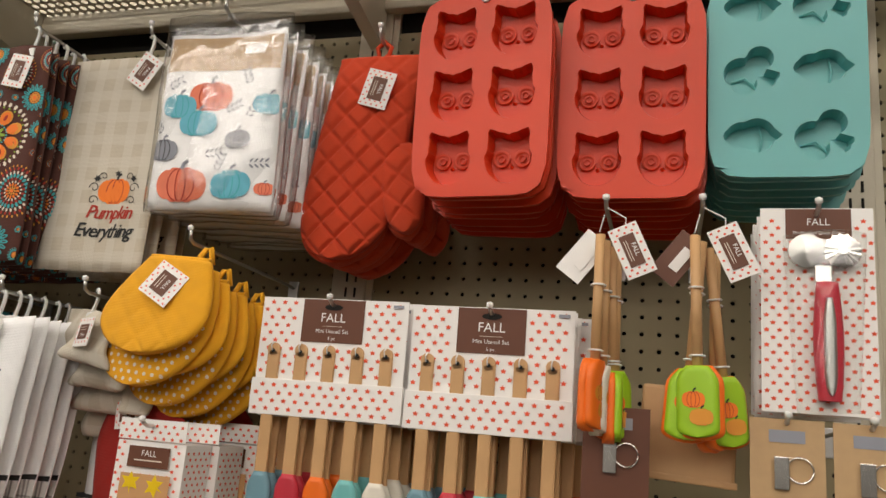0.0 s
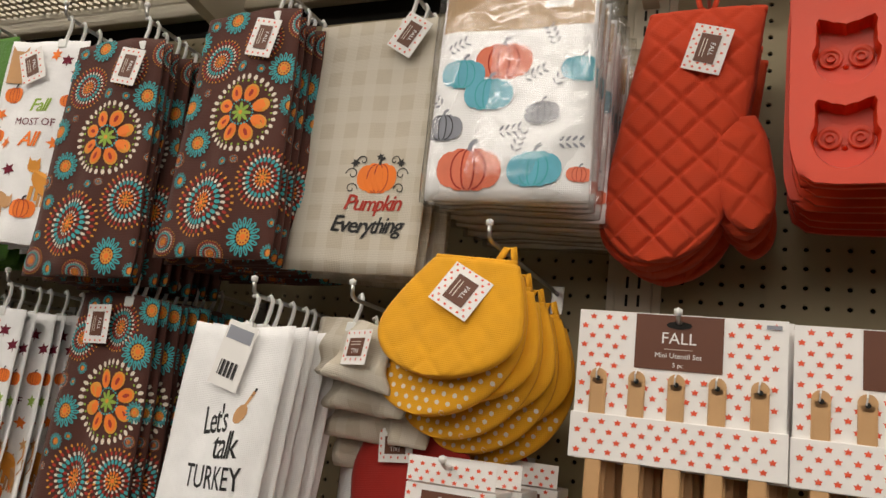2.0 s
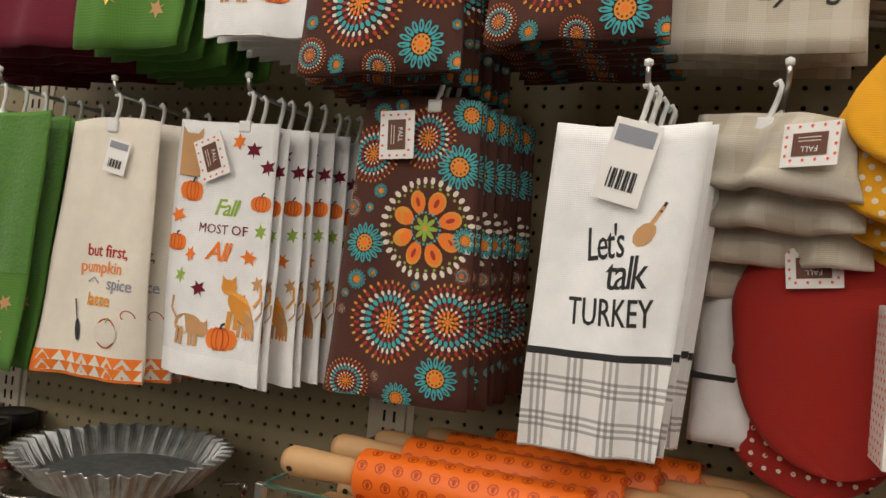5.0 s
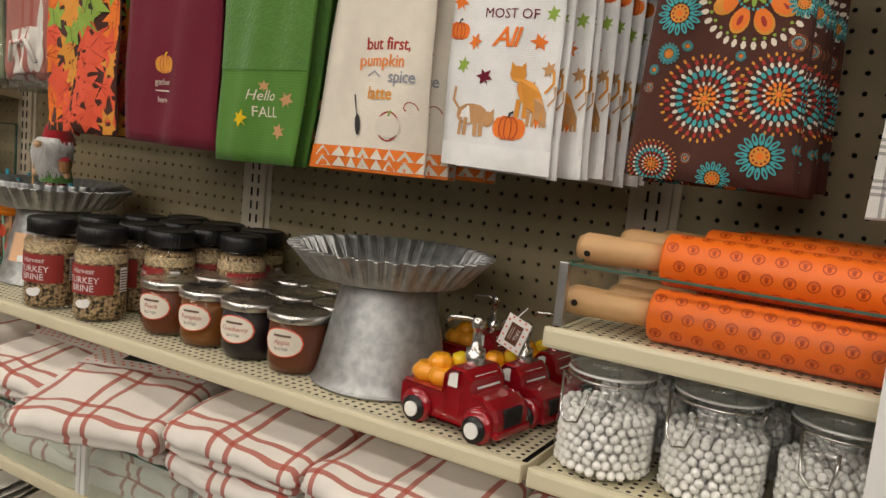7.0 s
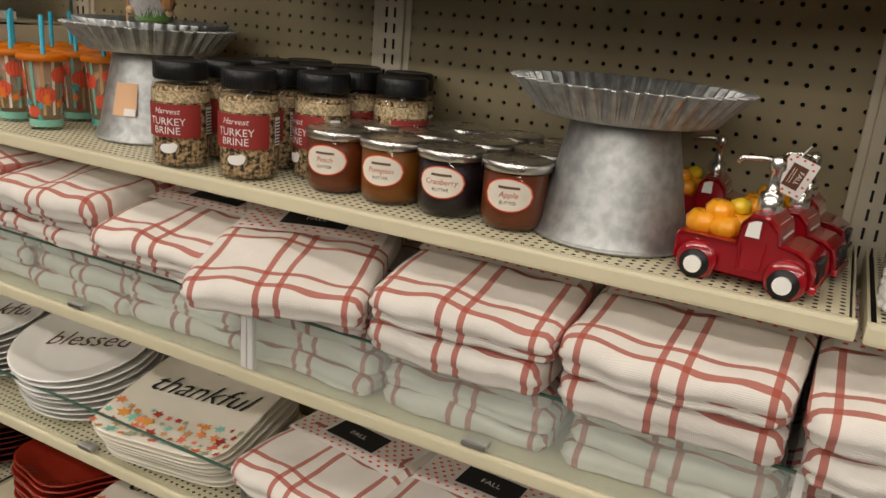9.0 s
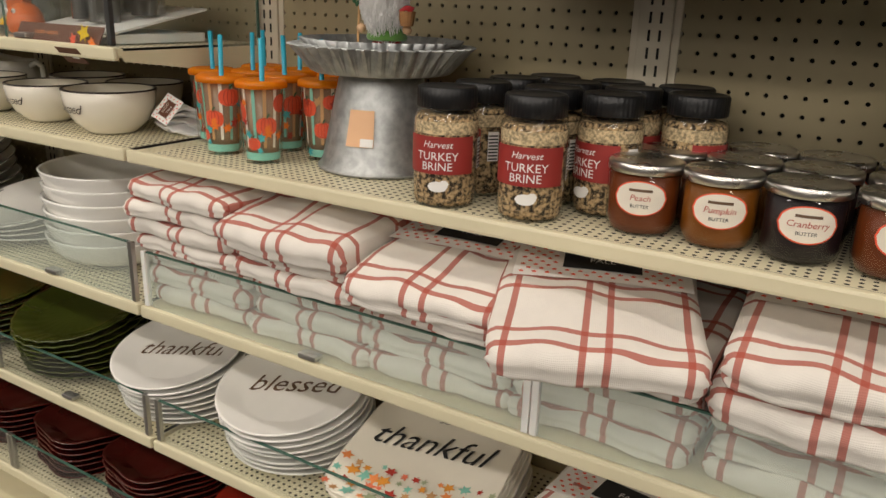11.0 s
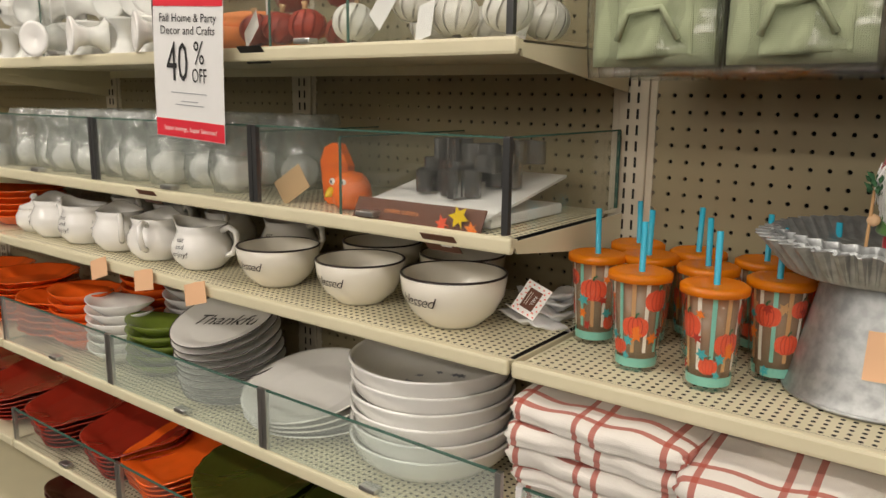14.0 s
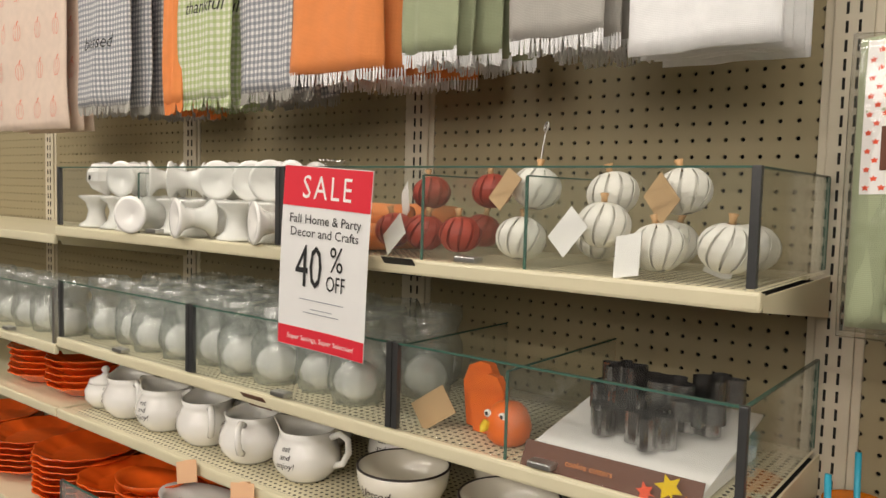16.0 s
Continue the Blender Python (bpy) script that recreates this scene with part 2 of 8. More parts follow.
M["cer_green"] = mat("olive_glazed_ceramic", (0.048, 0.060, 0.008), 0.13, vary=0.25, scale=14, coat=0.6)
M["cer_green2"] = mat("leaf_green_glazed_ceramic", (0.16, 0.22, 0.03), 0.15, vary=0.2, coat=0.5)
M["cer_orange"] = mat("orange_glazed_ceramic", (0.84, 0.125, 0.012), 0.16, vary=0.15, coat=0.5)
M["cer_red"] = mat("rust_red_glazed_ceramic", (0.30, 0.022, 0.01), 0.15, vary=0.3, scale=10, coat=0.6)
M["ribred"] = mat("rust_red_painted_tin", (0.36, 0.045, 0.025), 0.45, vary=0.15, scale=40)
M["ribwhite"] = mat("white_painted_tin", (0.80, 0.77, 0.70), 0.45, vary=0.12, scale=40, bump=0.1)
M["cer_dark"] = mat("dark_oxblood_glazed_ceramic", (0.07, 0.008, 0.006), 0.16, vary=0.4, scale=12, coat=0.6)
M["truckred"] = mat("glossy_red_ceramic", (0.30, 0.006, 0.012), 0.12, vary=0.08, coat=0.8)
M["pumpk"] = mat("pumpkin_orange_ceramic", (0.88, 0.34, 0.01), 0.18, vary=0.2, scale=40, coat=0.5)
M["pyellow"] = mat("yellow_ceramic", (0.80, 0.55, 0.02), 0.2, vary=0.1, coat=0.4)
M["black"] = mat("black_plastic", (0.010, 0.010, 0.011), 0.38, vary=0.1)
M["blackrim"] = mat("dark_brown_rim", (0.03, 0.02, 0.018), 0.3)
M["lidsil"] = mat("silver_lid", (0.62, 0.60, 0.57), 0.28, 1.0, vary=0.08)
M["glass"] = glassy("clear_glass")
# Pale haze painted into the lid glass lightens its dark reflections.
M["lidglass"] = glassy("thick_clear_glass_lightened", (0.92, 0.94, 0.93), 0.06, 0.14, haze=0.14)
M["jarglass"] = glassy("clear_jar_glass", (0.965, 0.975, 0.97), 0.03, 0.065)
M["acryl"] = glassy("clear_acrylic_green_tint", (0.972, 0.985, 0.978), 0.08, 0.055, haze=0.012)
M["clearpane"] = glassy("clear_acrylic", (0.98, 0.988, 0.982), 0.05, 0.03)
# Diffuse haze painted into this pane stands in for the bright aisle's reflection.
M["hazepane"] = glassy("acrylic_green_tint_painted_haze", (0.945, 0.985, 0.962), 0.14, 0.12, haze=0.15)
M["film"] = glassy("clear_plastic_film", (0.96, 0.96, 0.955), 0.16, 0.13, 0.45)
M["emboss"] = mat("embossed_dark_orange", (0.46, 0.050, 0.004), 0.45, vary=0.1)
M["bag"] = glassy("hazy_plastic_bag", (0.90, 0.91, 0.90), 0.22, 0.22, 1.0, haze=0.16)
M["steel"] = mat("dark_tinned_steel", (0.42, 0.41, 0.40), 0.22, 0.95, vary=0.2, scale=60)
M["clipdark"] = mat("dark_grey_clip", (0.09, 0.09, 0.09), 0.3, 0.6, vary=0.15)
M["cupback"] = glassy("peach_tinted_liner", (0.86, 0.74, 0.62), 0.15, 0.05, haze=0.42, hazecol=(0.62, 0.42, 0.28))
M["scriptbr"] = mat("brown_script_ink", (0.13, 0.075, 0.045), 0.5, vary=0.15)
M["brush"] = mat("taupe_brush_ink", (0.42, 0.34, 0.27), 0.5, vary=0.25, scale=60)
M["edge"] = mat("green_glass_edge", (0.06, 0.13, 0.10), 0.15, vary=0.1)
M["spice"] = mat("mixed_spice", (0.28, 0.19, 0.10), 0.9, vary=0.9, scale=190, bump=0.9, bscale=260, con=0.10)
M["spice2"] = mat("pale_salt_mix", (0.52, 0.40, 0.24), 0.9, vary=0.45, scale=240, bump=0.6, bscale=300, con=0.12)
M["redlab"] = mat("red_paper_label", (0.30, 0.03, 0.025), 0.5, vary=0.05)
M["sauce1"] = mat("apple_butter", (0.12, 0.024, 0.003), 0.4, vary=0.25)
M["sauce2"] = mat("pumpkin_butter", (0.17, 0.052, 0.003), 0.4, vary=0.25)
M["sauce3"] = mat("cranberry_preserve", (0.008, 0.004, 0.006), 0.4, vary=0.2)
M["candy"] = mat("white_round_candy", (0.88, 0.86, 0.83), 0.45, vary=0.05)
M["cuporange"] = glassy("translucent_orange_lid", (1.0, 0.60, 0.10), 0.15, 0.08, haze=0.52, hazecol=(0.90, 0.26, 0.005))
M["straw"] = mat("turquoise_straw", (0.03, 0.36, 0.50), 0.35, vary=0.05)
M["cupmint"] = mat("mint_print", (0.22, 0.52, 0.42), 0.35, vary=0.15)
M["hat"] = mat("red_felt", (0.38, 0.006, 0.012), 0.95, vary=0.12, scale=60, sheen=0.4, bump=0.3, bscale=500)
M["beard"] = mat("white_fleece", (0.90, 0.88, 0.86), 0.95, vary=0.06, scale=50, sheen=0.5, bump=0.4, bscale=180)
M["felt_g"] = mat("green_felt", (0.10, 0.24, 0.04), 0.95, vary=0.12, scale=60, sheen=0.4, bump=0.3, bscale=500)
M["skin"] = mat("pale_wood_bead", (0.66, 0.42, 0.24), 0.5)
M["basket"] = mat("woven_basket", (0.33, 0.16, 0.06), 0.8, vary=0.4, scale=120, bump=0.6, bscale=200)
M["holly"] = mat("dark_holly", (0.03, 0.10, 0.04), 0.7, vary=0.3)
M["signw"] = mat("sale_paper", (0.80, 0.79, 0.77), 0.45, vary=0.02)
M["signr"] = mat("sale_red", (0.72, 0.03, 0.05), 0.45, vary=0.03)
M["pricetag"] = mat("peach_price_tag", (0.78, 0.47, 0.27), 0.6, vary=0.04)


# ---- mesh helpers ----
def mesh_of(name, verts, faces, material, smooth=False):
    me = bpy.data.meshes.new(name)
    me.from_pydata([tuple(v) for v in verts], [], faces)
    me.materials.append(material)
    if smooth:
        me.polygons.foreach_set("use_smooth", [True] * len(me.polygons))
    me.update()
    return me


def part(name, bm, material, parent, label="", smooth=False):
    """Links a bmesh, a mesh or (verts, faces) as one mesh object under parent."""
    if isinstance(bm, tuple):
        me = mesh_of(name, bm[0], bm[1], material, smooth)
    elif isinstance(bm, bpy.types.Mesh):
        me = bm
    else:
        me = bpy.data.meshes.new(name)
        bmesh.ops.recalc_face_normals(bm, faces=bm.faces)
        bm.to_mesh(me)
        bm.free()
        me.materials.append(material)
        if smooth:
            me.polygons.foreach_set("use_smooth", [True] * len(me.polygons))
    o = new(name, me)
    o.parent = parent
    if label:
        tagged(o, label)
    return o


def thing(name, m, label, category, group="", kind=""):
    e = new(name)
    e.empty_display_size = 0.02
    e.matrix_world = m
    return tagged(e, label, category, group, kind)


def box(sx, sy, sz, at=(0, 0, 0), bevel=0.0, rot=None, bm=None):
    """A bevelled block with its middle at at."""
    b = bm or bmesh.new()
    r = bmesh.ops.create_cube(b, size=1)
    vs = r["verts"]
    bmesh.ops.scale(b, vec=(sx, sy, sz), verts=vs)
    if bevel:
        es = list({e for v in vs for e in v.link_edges})
        rr = bmesh.ops.bevel(b, geom=es, offset=bevel, segments=2, affect="EDGES", profile=0.6)
        vs = list({v for f in rr["faces"] for v in f.verts} | {v for v in vs if v.is_valid})
    if rot:
        bmesh.ops.rotate(b, cent=(0, 0, 0), matrix=Euler([radians(a) for a in rot]).to_matrix(), verts=vs)
    bmesh.ops.translate(b, vec=at, verts=vs)
    return b


def lathe(profile, seg=32, wobble=None, cap=True):
    """Turns (r, z) points about z; wobble(angle, r, z) may change r."""
    verts, faces = [], []
    for k in range(seg):
        a = 2 * math.pi * k / seg
        for r, z in profile:
            rr = wobble(a, r, z) if wobble else r
            verts.append((rr * math.cos(a), rr * math.sin(a), z))
    n = len(profile)
    for k in range(seg):
        q = (k + 1) % seg
        for i in range(n - 1):
            faces.append((k * n + i, q * n + i, q * n + i + 1, k * n + i + 1))
    if cap and profile[0][0] > 1e-6:
        faces.append(tuple(k * n for k in range(seg))[::-1])
    if cap and profile[-1][0] > 1e-6:
        faces.append(tuple(k * n + n - 1 for k in range(seg)))
    return verts, faces


def tube(pts, r, seg=8, closed=False):
    """A round wire along pts."""
    verts, faces = [], []
    pts = [Vector(p) for p in pts]
    n = len(pts)
    up = None
    for i, p in enumerate(pts):
        d = (pts[min(i + 1, n - 1)] - pts[max(i - 1, 0)]).normalized()
        if up is None:
            up = Vector((0, 0, 1)) if abs(d.z) < 0.9 else Vector((1, 0, 0))
        s = d.cross(up)
        if s.length < 1e-4:
            s = d.cross(Vector((1, 0.3, 0)))
        s.normalize()
        up = s.cross(d).normalized()
        for k in range(seg):
            a = 2 * math.pi * k / seg
            verts.append(p + r * (math.cos(a) * s + math.sin(a) * up))
    for i in range(n - 1):
        for k in range(seg):
            q = (k + 1) % seg
            faces.append((i * seg + k, i * seg + q, (i + 1) * seg + q, (i + 1) * seg + k))
    faces.append(tuple(range(seg))[::-1])
    faces.append(tuple((n - 1) * seg + k for k in range(seg)))
    return verts, faces


def moved(vf, m):
    return [m @ Vector(v) for v in vf[0]], vf[1]


def joined(list_vf):
    verts, faces = [], []
    for v, f in list_vf:
        o = len(verts)
        verts += list(v)
        faces += [tuple(i + o for i in q) for q in f]
    return verts, faces


TEXTS = {}


def letters(text, size=1.0, align="CENTER", shear=0.0, space=1.0):
    """Flat faces of a line of writing, in x and y."""
    key = (text, align, shear, space)
    if key not in TEXTS:
        cu = bpy.data.curves.new("writing", "FONT")
        cu.body, cu.align_x, cu.shear, cu.space_character = text, align, shear, space
        cu.resolution_u = 2
        o = bpy.data.objects.new("writing", cu)
        scene.collection.objects.link(o)
        bpy.context.view_layer.update()
        me = bpy.data.meshes.new_from_object(o.evaluated_get(bpy.context.evaluated_depsgraph_get()))
        TEXTS[key] = ([tuple(v.co) for v in me.vertices], [tuple(p.vertices) for p in me.polygons])
        bpy.data.objects.remove(o)
        bpy.data.curves.remove(cu)
        bpy.data.meshes.remove(me)
    v, f = TEXTS[key]
    return [(x * size, y * size, 0) for x, y, _ in v], f


class Print:
    """Flat shapes by colour in the plane of a sheet (x right, y up), laid on it by a surface function."""

    def __init__(self):
        self.by = {}

    def add(self, colour, vf):
        self.by.setdefault(colour, []).append(vf)

    def poly(self, colour, pts):
        self.add(colour, ([(x, y, 0) for x, y in pts], [tuple(range(len(pts)))]))

    def disc(self, colour, x, y, r, n=8, ry=None, turn=0.0):
        ry = ry or r
        c, s = math.cos(turn), math.sin(turn)
        self.poly(colour, [(x + c * r * math.cos(a) - s * ry * math.sin(a), y + s * r * math.cos(a) + c * ry * math.sin(a)) for a in [2 * math.pi * k / n for k in range(n)]])

    def ring(self, colour, x, y, r0, r1, n=24):
        v = [(x + r * math.cos(2 * math.pi * k / n), y + r * math.sin(2 * math.pi * k / n), 0) for k in range(n) for r in (r0, r1)]
        self.add(colour, (v, [(2 * k, 2 * ((k + 1) % n), 2 * ((k + 1) % n) + 1, 2 * k + 1) for k in range(n)]))

    def rect(self, colour, x0, y0, x1, y1):
        self.poly(colour, [(x0, y0), (x1, y0), (x1, y1), (x0, y1)])

    def oval(self, colour, x, y, rx, ry, n=16, square=False):
        """A wide shape cut into upright strips, so that it bends round a curve."""
        q = [-1 + 2 * k / n for k in range(n + 1)]
        hs = [1 if square else math.sqrt(max(0.0, 1 - a * a)) for a in q]
        v = [(x + rx * a, y + s * ry * h, 0) for a, h in zip(q, hs) for s in (-1, 1)]
        self.add(colour, (v, [(2 * k, 2 * k + 2, 2 * k + 3, 2 * k + 1) for k in range(n)]))

    def line(self, colour, pts, w):
        v, f = [], []
        for i, (x, y) in enumerate(pts):
            x0, y0 = pts[max(i - 1, 0)]
            x1, y1 = pts[min(i + 1, len(pts) - 1)]
            d = math.hypot(x1 - x0, y1 - y0) or 1
            nx, ny = -(y1 - y0) / d * w / 2, (x1 - x0) / d * w / 2
            v += [(x + nx, y + ny, 0), (x - nx, y - ny, 0)]
            if i:
                f.append((2 * i - 2, 2 * i - 1, 2 * i + 1, 2 * i))
        self.add(colour, (v, f))

    def text(self, colour, s, x, y, size, turn=0.0, sx=1.0, bold=0.0, **k):
        if bold:
            for dx, dy in ((-bold, 0), (bold, 0), (0, bold)):
                self.text(colour, s, x + dx, y + dy, size, turn, sx, **k)
        c, sn = math.cos(turn), math.sin(turn)
        v, f = letters(s, size, **k)
        v = [(p * sx, q, 0) for p, q, _ in v]
        self.add(colour, ([(x + c * p - sn * q, y + sn * p + c * q, 0) for p, q, _ in v], f))

    def lay(self, parent, surf, prefix="print", label="", lift=0.0):
        """Lays each colour as one mesh; later colours lie a little higher."""
        for i, (colour, vfs) in enumerate(self.by.items()):
            v, f = joined(vfs)
            h = 0.0005 + 0.00025 * i + lift
            tagged(part(prefix, ([surf(x, y, h) for x, y, _ in v], f), M[colour], parent, label), kind="stuff")


def flat_front(x, y, h):
    return (x, -h, y)


def leaf_spots(pr, x0, y0, x1, y1, pitch, r, colour="leafred", skip=None):
    """Small maple leaves in offset rows."""
    star = [(0, 1), (0.3, 0.45), (0.95, 0.5), (0.55, 0), (0.6, -0.55), (0, -0.35), (-0.6, -0.55), (-0.55, 0), (-0.95, 0.5), (-0.3, 0.45)]
    j, y = 0, y0 + pitch * 0.4
    while y < y1 - r:
        x = x0 + pitch * (0.4 + 0.5 * (j % 2))
        while x < x1 - r:
            if not (skip and skip[0] - r < x < skip[2] + r and skip[1] - r < y < skip[3] + r):
                pr.poly(colour, [(x + r * a, y + r * b) for a, b in star])
            x += pitch
        y += pitch * 0.62
        j += 1
# ---- structure ----
P = 0.0254
SEC = 30 * P
UPR = [-0.0381 + SEC * k for k in range(-5, 5)]
LIP = -0.352
ZS = {"main": 1.052, "fold": 0.772, "plate": 0.498, "low": 0.24, "base": 0.12, "c": 1.216, "d": 1.468, "pin": 1.208}


def slab(name, x0, x1, y0, y1, z0, z1, material, label, category):
    o = part(name, box(x1 - x0, y1 - y0, z1 - z0, ((x0 + x1) / 2, (y0 + y1) / 2, (z0 + z1) / 2)), material, None)
    return tagged(o, label, category, kind="structure")


slab("floor", -9, 9, -21, 6, -0.05, 0, M["floor"], "vinyl store floor, darkened to cut bounced light", "floor")
slab("ceiling", -9, 9, -21, 6, 4.15, 4.25, M["roof"], "high painted store ceiling", "ceiling")
slab("wall_north", -9, 9, 6, 6.1, 0, 4.15, M["wallp"], "plain painted store wall", "wall")
slab("wall_south", -9, 9, -21.1, -21, 0, 4.15, M["wallp"], "plain painted store wall", "wall")
slab("wall_west", -9.1, -9, -21, 6, 0, 4.15, M["wallp"], "plain painted store wall", "wall")
slab("wall_east", 9, 9.1, -21, 6, 0, 4.15, M["wallp"], "plain painted store wall", "wall")


def holed(x0, z0, nx, nz, pitch, r, flat, depth=0.0):
    """A sheet of square cells with eight-sided holes; flat maps (x, z, inward) to a place."""
    ang = [math.pi / 4 * k for k in range(8)]
    sq = [(0.5 * max(-1, min(1, round(math.cos(a) * 1.42))), 0.5 * max(-1, min(1, round(math.sin(a) * 1.42)))) for a in ang]
    verts, faces = [], []
    for i in range(nx):
        for j in range(nz):
            cx, cz, o = x0 + pitch * i, z0 + pitch * j, len(verts)
            verts += [flat(cx + pitch * a, cz + pitch * b, 0) for a, b in sq]
            verts += [flat(cx + r * math.cos(a), cz + r * math.sin(a), 0) for a in ang]
            faces += [(o + k, o + (k + 1) % 8, o + 8 + (k + 1) % 8, o + 8 + k) for k in range(8)]
            if depth:
                verts += [flat(cx + r * math.cos(a), cz + r * math.sin(a), depth) for a in ang]
                faces += [(o + 8 + k, o + 8 + (k + 1) % 8, o + 16 + (k + 1) % 8, o + 16 + k) for k in range(8)]
    return verts, faces


# pegboard: one panel between each two uprights, its rows one inch apart
panel_me = mesh_of("pegboard_panel", *holed(0, 0, 28, 80, P, 0.0034, lambda x, z, d: (x, d, z), 0.005), M["peg"])
BACK = thing("pegboard_wall", pose(0, 0, 0), "tan perforated pegboard back of a store shelf run", "wall", kind="structure")
for k, u in enumerate(UPR[:-1]):
    o = part("panel", panel_me, None, BACK)
    o.location = (u + 0.0381, 0, 1.30 - P * 42)
# One dark sheet behind all panels paints the shade seen through their holes.
part("hollow_shade_sheet", box(8.0, 0.01, 2.3, (0, 0.02, 1.2)), M["dark"], BACK, "dark sheet painted as shade behind the holes")
for u in UPR:
    if -3.3 < u < 3.0:
        t = thing("shelf_upright", pose(u, 0, 0), "beige slotted steel shelf upright", "upright", "shelf uprights", "structure")
        part("post", box(0.050, 0.03, 2.62, (0, 0.0085, 1.31), 0.002), M["beige"], t)
        # Dark blocks on the post's face stand in for its shaded slots.
        sl = bmesh.new()
        for j in range(80):
            for sx in (-0.008, 0.008):
                box(0.0035, 0.002, 0.016, (sx, -0.0068, 0.28 + j * P), bm=sl)
        part("slot", sl, M["dark"], t, "column of dark slots")
        for sx in (-0.031, 0.031):
            part("cover_strip", box(0.012, 0.012, 2.3, (sx, 0.004, 1.25), 0.002), M["beige"], t)

SHELVES = [  # name, x0, x1, z, depth, perforated
    ("main", -0.80, 0.716, "main", True), ("main", 0.722, 2.24, "main", True), ("main", -2.322, -0.806, "main", True), ("main", -3.85, -2.328, "main", False),
    ("fold", -0.80, 0.716, "fold", False), ("fold", 0.722, 2.24, "fold", False), ("fold", -2.322, -0.806, "fold", True), ("fold", -3.85, -2.328, "fold", False),
    ("plate", -0.80, 0.716, "plate", True), ("plate", 0.722, 2.24, "plate", False), ("plate", -2.322, -0.806, "plate", True), ("plate", -3.85, -2.328, "plate", False),
    ("low", -0.80, 0.716, "low", False), ("low", -2.322, -0.806, "low", True), ("low", -3.85, -2.328, "low", False), ("low", 0.722, 2.24, "low", False),
    ("c", -2.322, -0.806, "c", True), ("d", -2.322, -0.806, "d", True), ("c", -3.85, -2.328, "c", False), ("d", -3.85, -2.328, "d", False),
    ("pin", 0.722, 2.24, "pin", True)]


def shelf(x0, x1, z, perforated):
    """A steel shelf: perforated deck, rolled front lip, side flanges and two brackets."""
    w, d = x1 - x0, -LIP
    t = thing("store_shelf", pose((x0 + x1) / 2, 0, z), "cream enamelled steel store shelf, perforated deck", "shelf", "store shelves", "structure")
    if perforated:
        p = 0.0127
        nx, ny = int(w / p) - 1, int((d - 0.03) / p)
        part("deck", holed(-p * (nx - 1) / 2, -d + 0.024, nx, ny, p, 0.0030, lambda x, y, q: (x, y, -q)), M["cream"], t)
        # Dark sheet added under the deck so that its holes look shaded.
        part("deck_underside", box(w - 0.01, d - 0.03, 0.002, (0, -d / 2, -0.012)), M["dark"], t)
        part("deck_pan", box(w - 0.01, d - 0.02, 0.0015, (0, -d / 2, -0.0145)), M["cream"], t)
        part("deck_frame", box(w - 0.002, 0.014, 0.012, (0, -d + 0.0105, -0.0062)), M["cream"], t)
    else:
        part("deck", box(w - 0.002, d - 0.02, 0.012, (0, -d / 2, -0.006), 0.001), M["cream"], t)
    part("front_lip", box(w, 0.011, 0.0225, (0, -d + 0.004, -0.0083), 0.0045), M["cream"], t)
    part("rear_flange", box(w - 0.06, 0.01, 0.03, (0, -0.02, -0.018)), M["cream"], t)
    for sx in (-1, 1):
        v = [(sx * (w / 2 - 0.004) + a, y, q) for a in (-0.0015, 0.0015) for y, q in ((-0.01, -0.004), (-d + 0.012, -0.004), (-d + 0.02, -0.021), (-0.01, -0.062))]
        part("bracket", (v, [(0, 1, 2, 3), (7, 6, 5, 4), (0, 4, 5, 1), (1, 5, 6, 2), (2, 6, 7, 3), (3, 7, 4, 0)]), M["cream"], t)
    return t


for _, x0, x1, zk, perf in SHELVES:
    shelf(x0, x1, ZS[zk] - (0.02 if x0 < -3 and zk in "cd" else 0), perf)
slab("base_deck", -3.85, 2.24, -0.46, 0, 0.0, 0.13, M["cream"], "cream steel base deck and kick plate", "shelf base")


def glass_front(x0, x1, z, h, n, side=(), clips=True, clipmat="wire", pm="acryl"):
    """A low pane guard on a shelf lip with upright clips at its joints."""
    t = thing("glass_guard", pose((x0 + x1) / 2, LIP + 0.006, z), "clear greenish acrylic shelf guard with metal end clips", "shelf guard", "shelf guards")
    w = x1 - x0
    for k in range(n):
        a, b = -w / 2 + w * k / n, -w / 2 + w * (k + 1) / n
        pane = part("pane", box(b - a - 0.004, 0.004, h, ((a + b) / 2, 0, h / 2)), M[pm], t)
        pane.visible_shadow = False
        part("pane_edge", box(b - a - 0.004, 0.0045, 0.0025, ((a + b) / 2, 0, h + 0.0005)), M["edge"], t)
        if clips:
            for q in (a + 0.006, b - 0.006):
                part("clip", box(0.010, 0.009, h + 0.002, (q, 0.0, h / 2 + 0.001), 0.001), M[clipmat], t)
        part("foot_clip", box(0.035, 0.02, 0.008, ((a + b) / 2, 0.004, 0.004), 0.002), M["wire"], t)
    for q in side:
        pane = part("side_pane", box(0.004, 0.33, h, (q, 0.165, h / 2)), M["acryl"], t)
        pane.visible_shadow = False
        part("side_edge", box(0.0045, 0.33, 0.0025, (q, 0.165, h + 0.0005)), M["edge"], t)
        part("back_edge", box(0.005, 0.004, h, (q, 0.33, h / 2)), M["edge"], t)
    return t


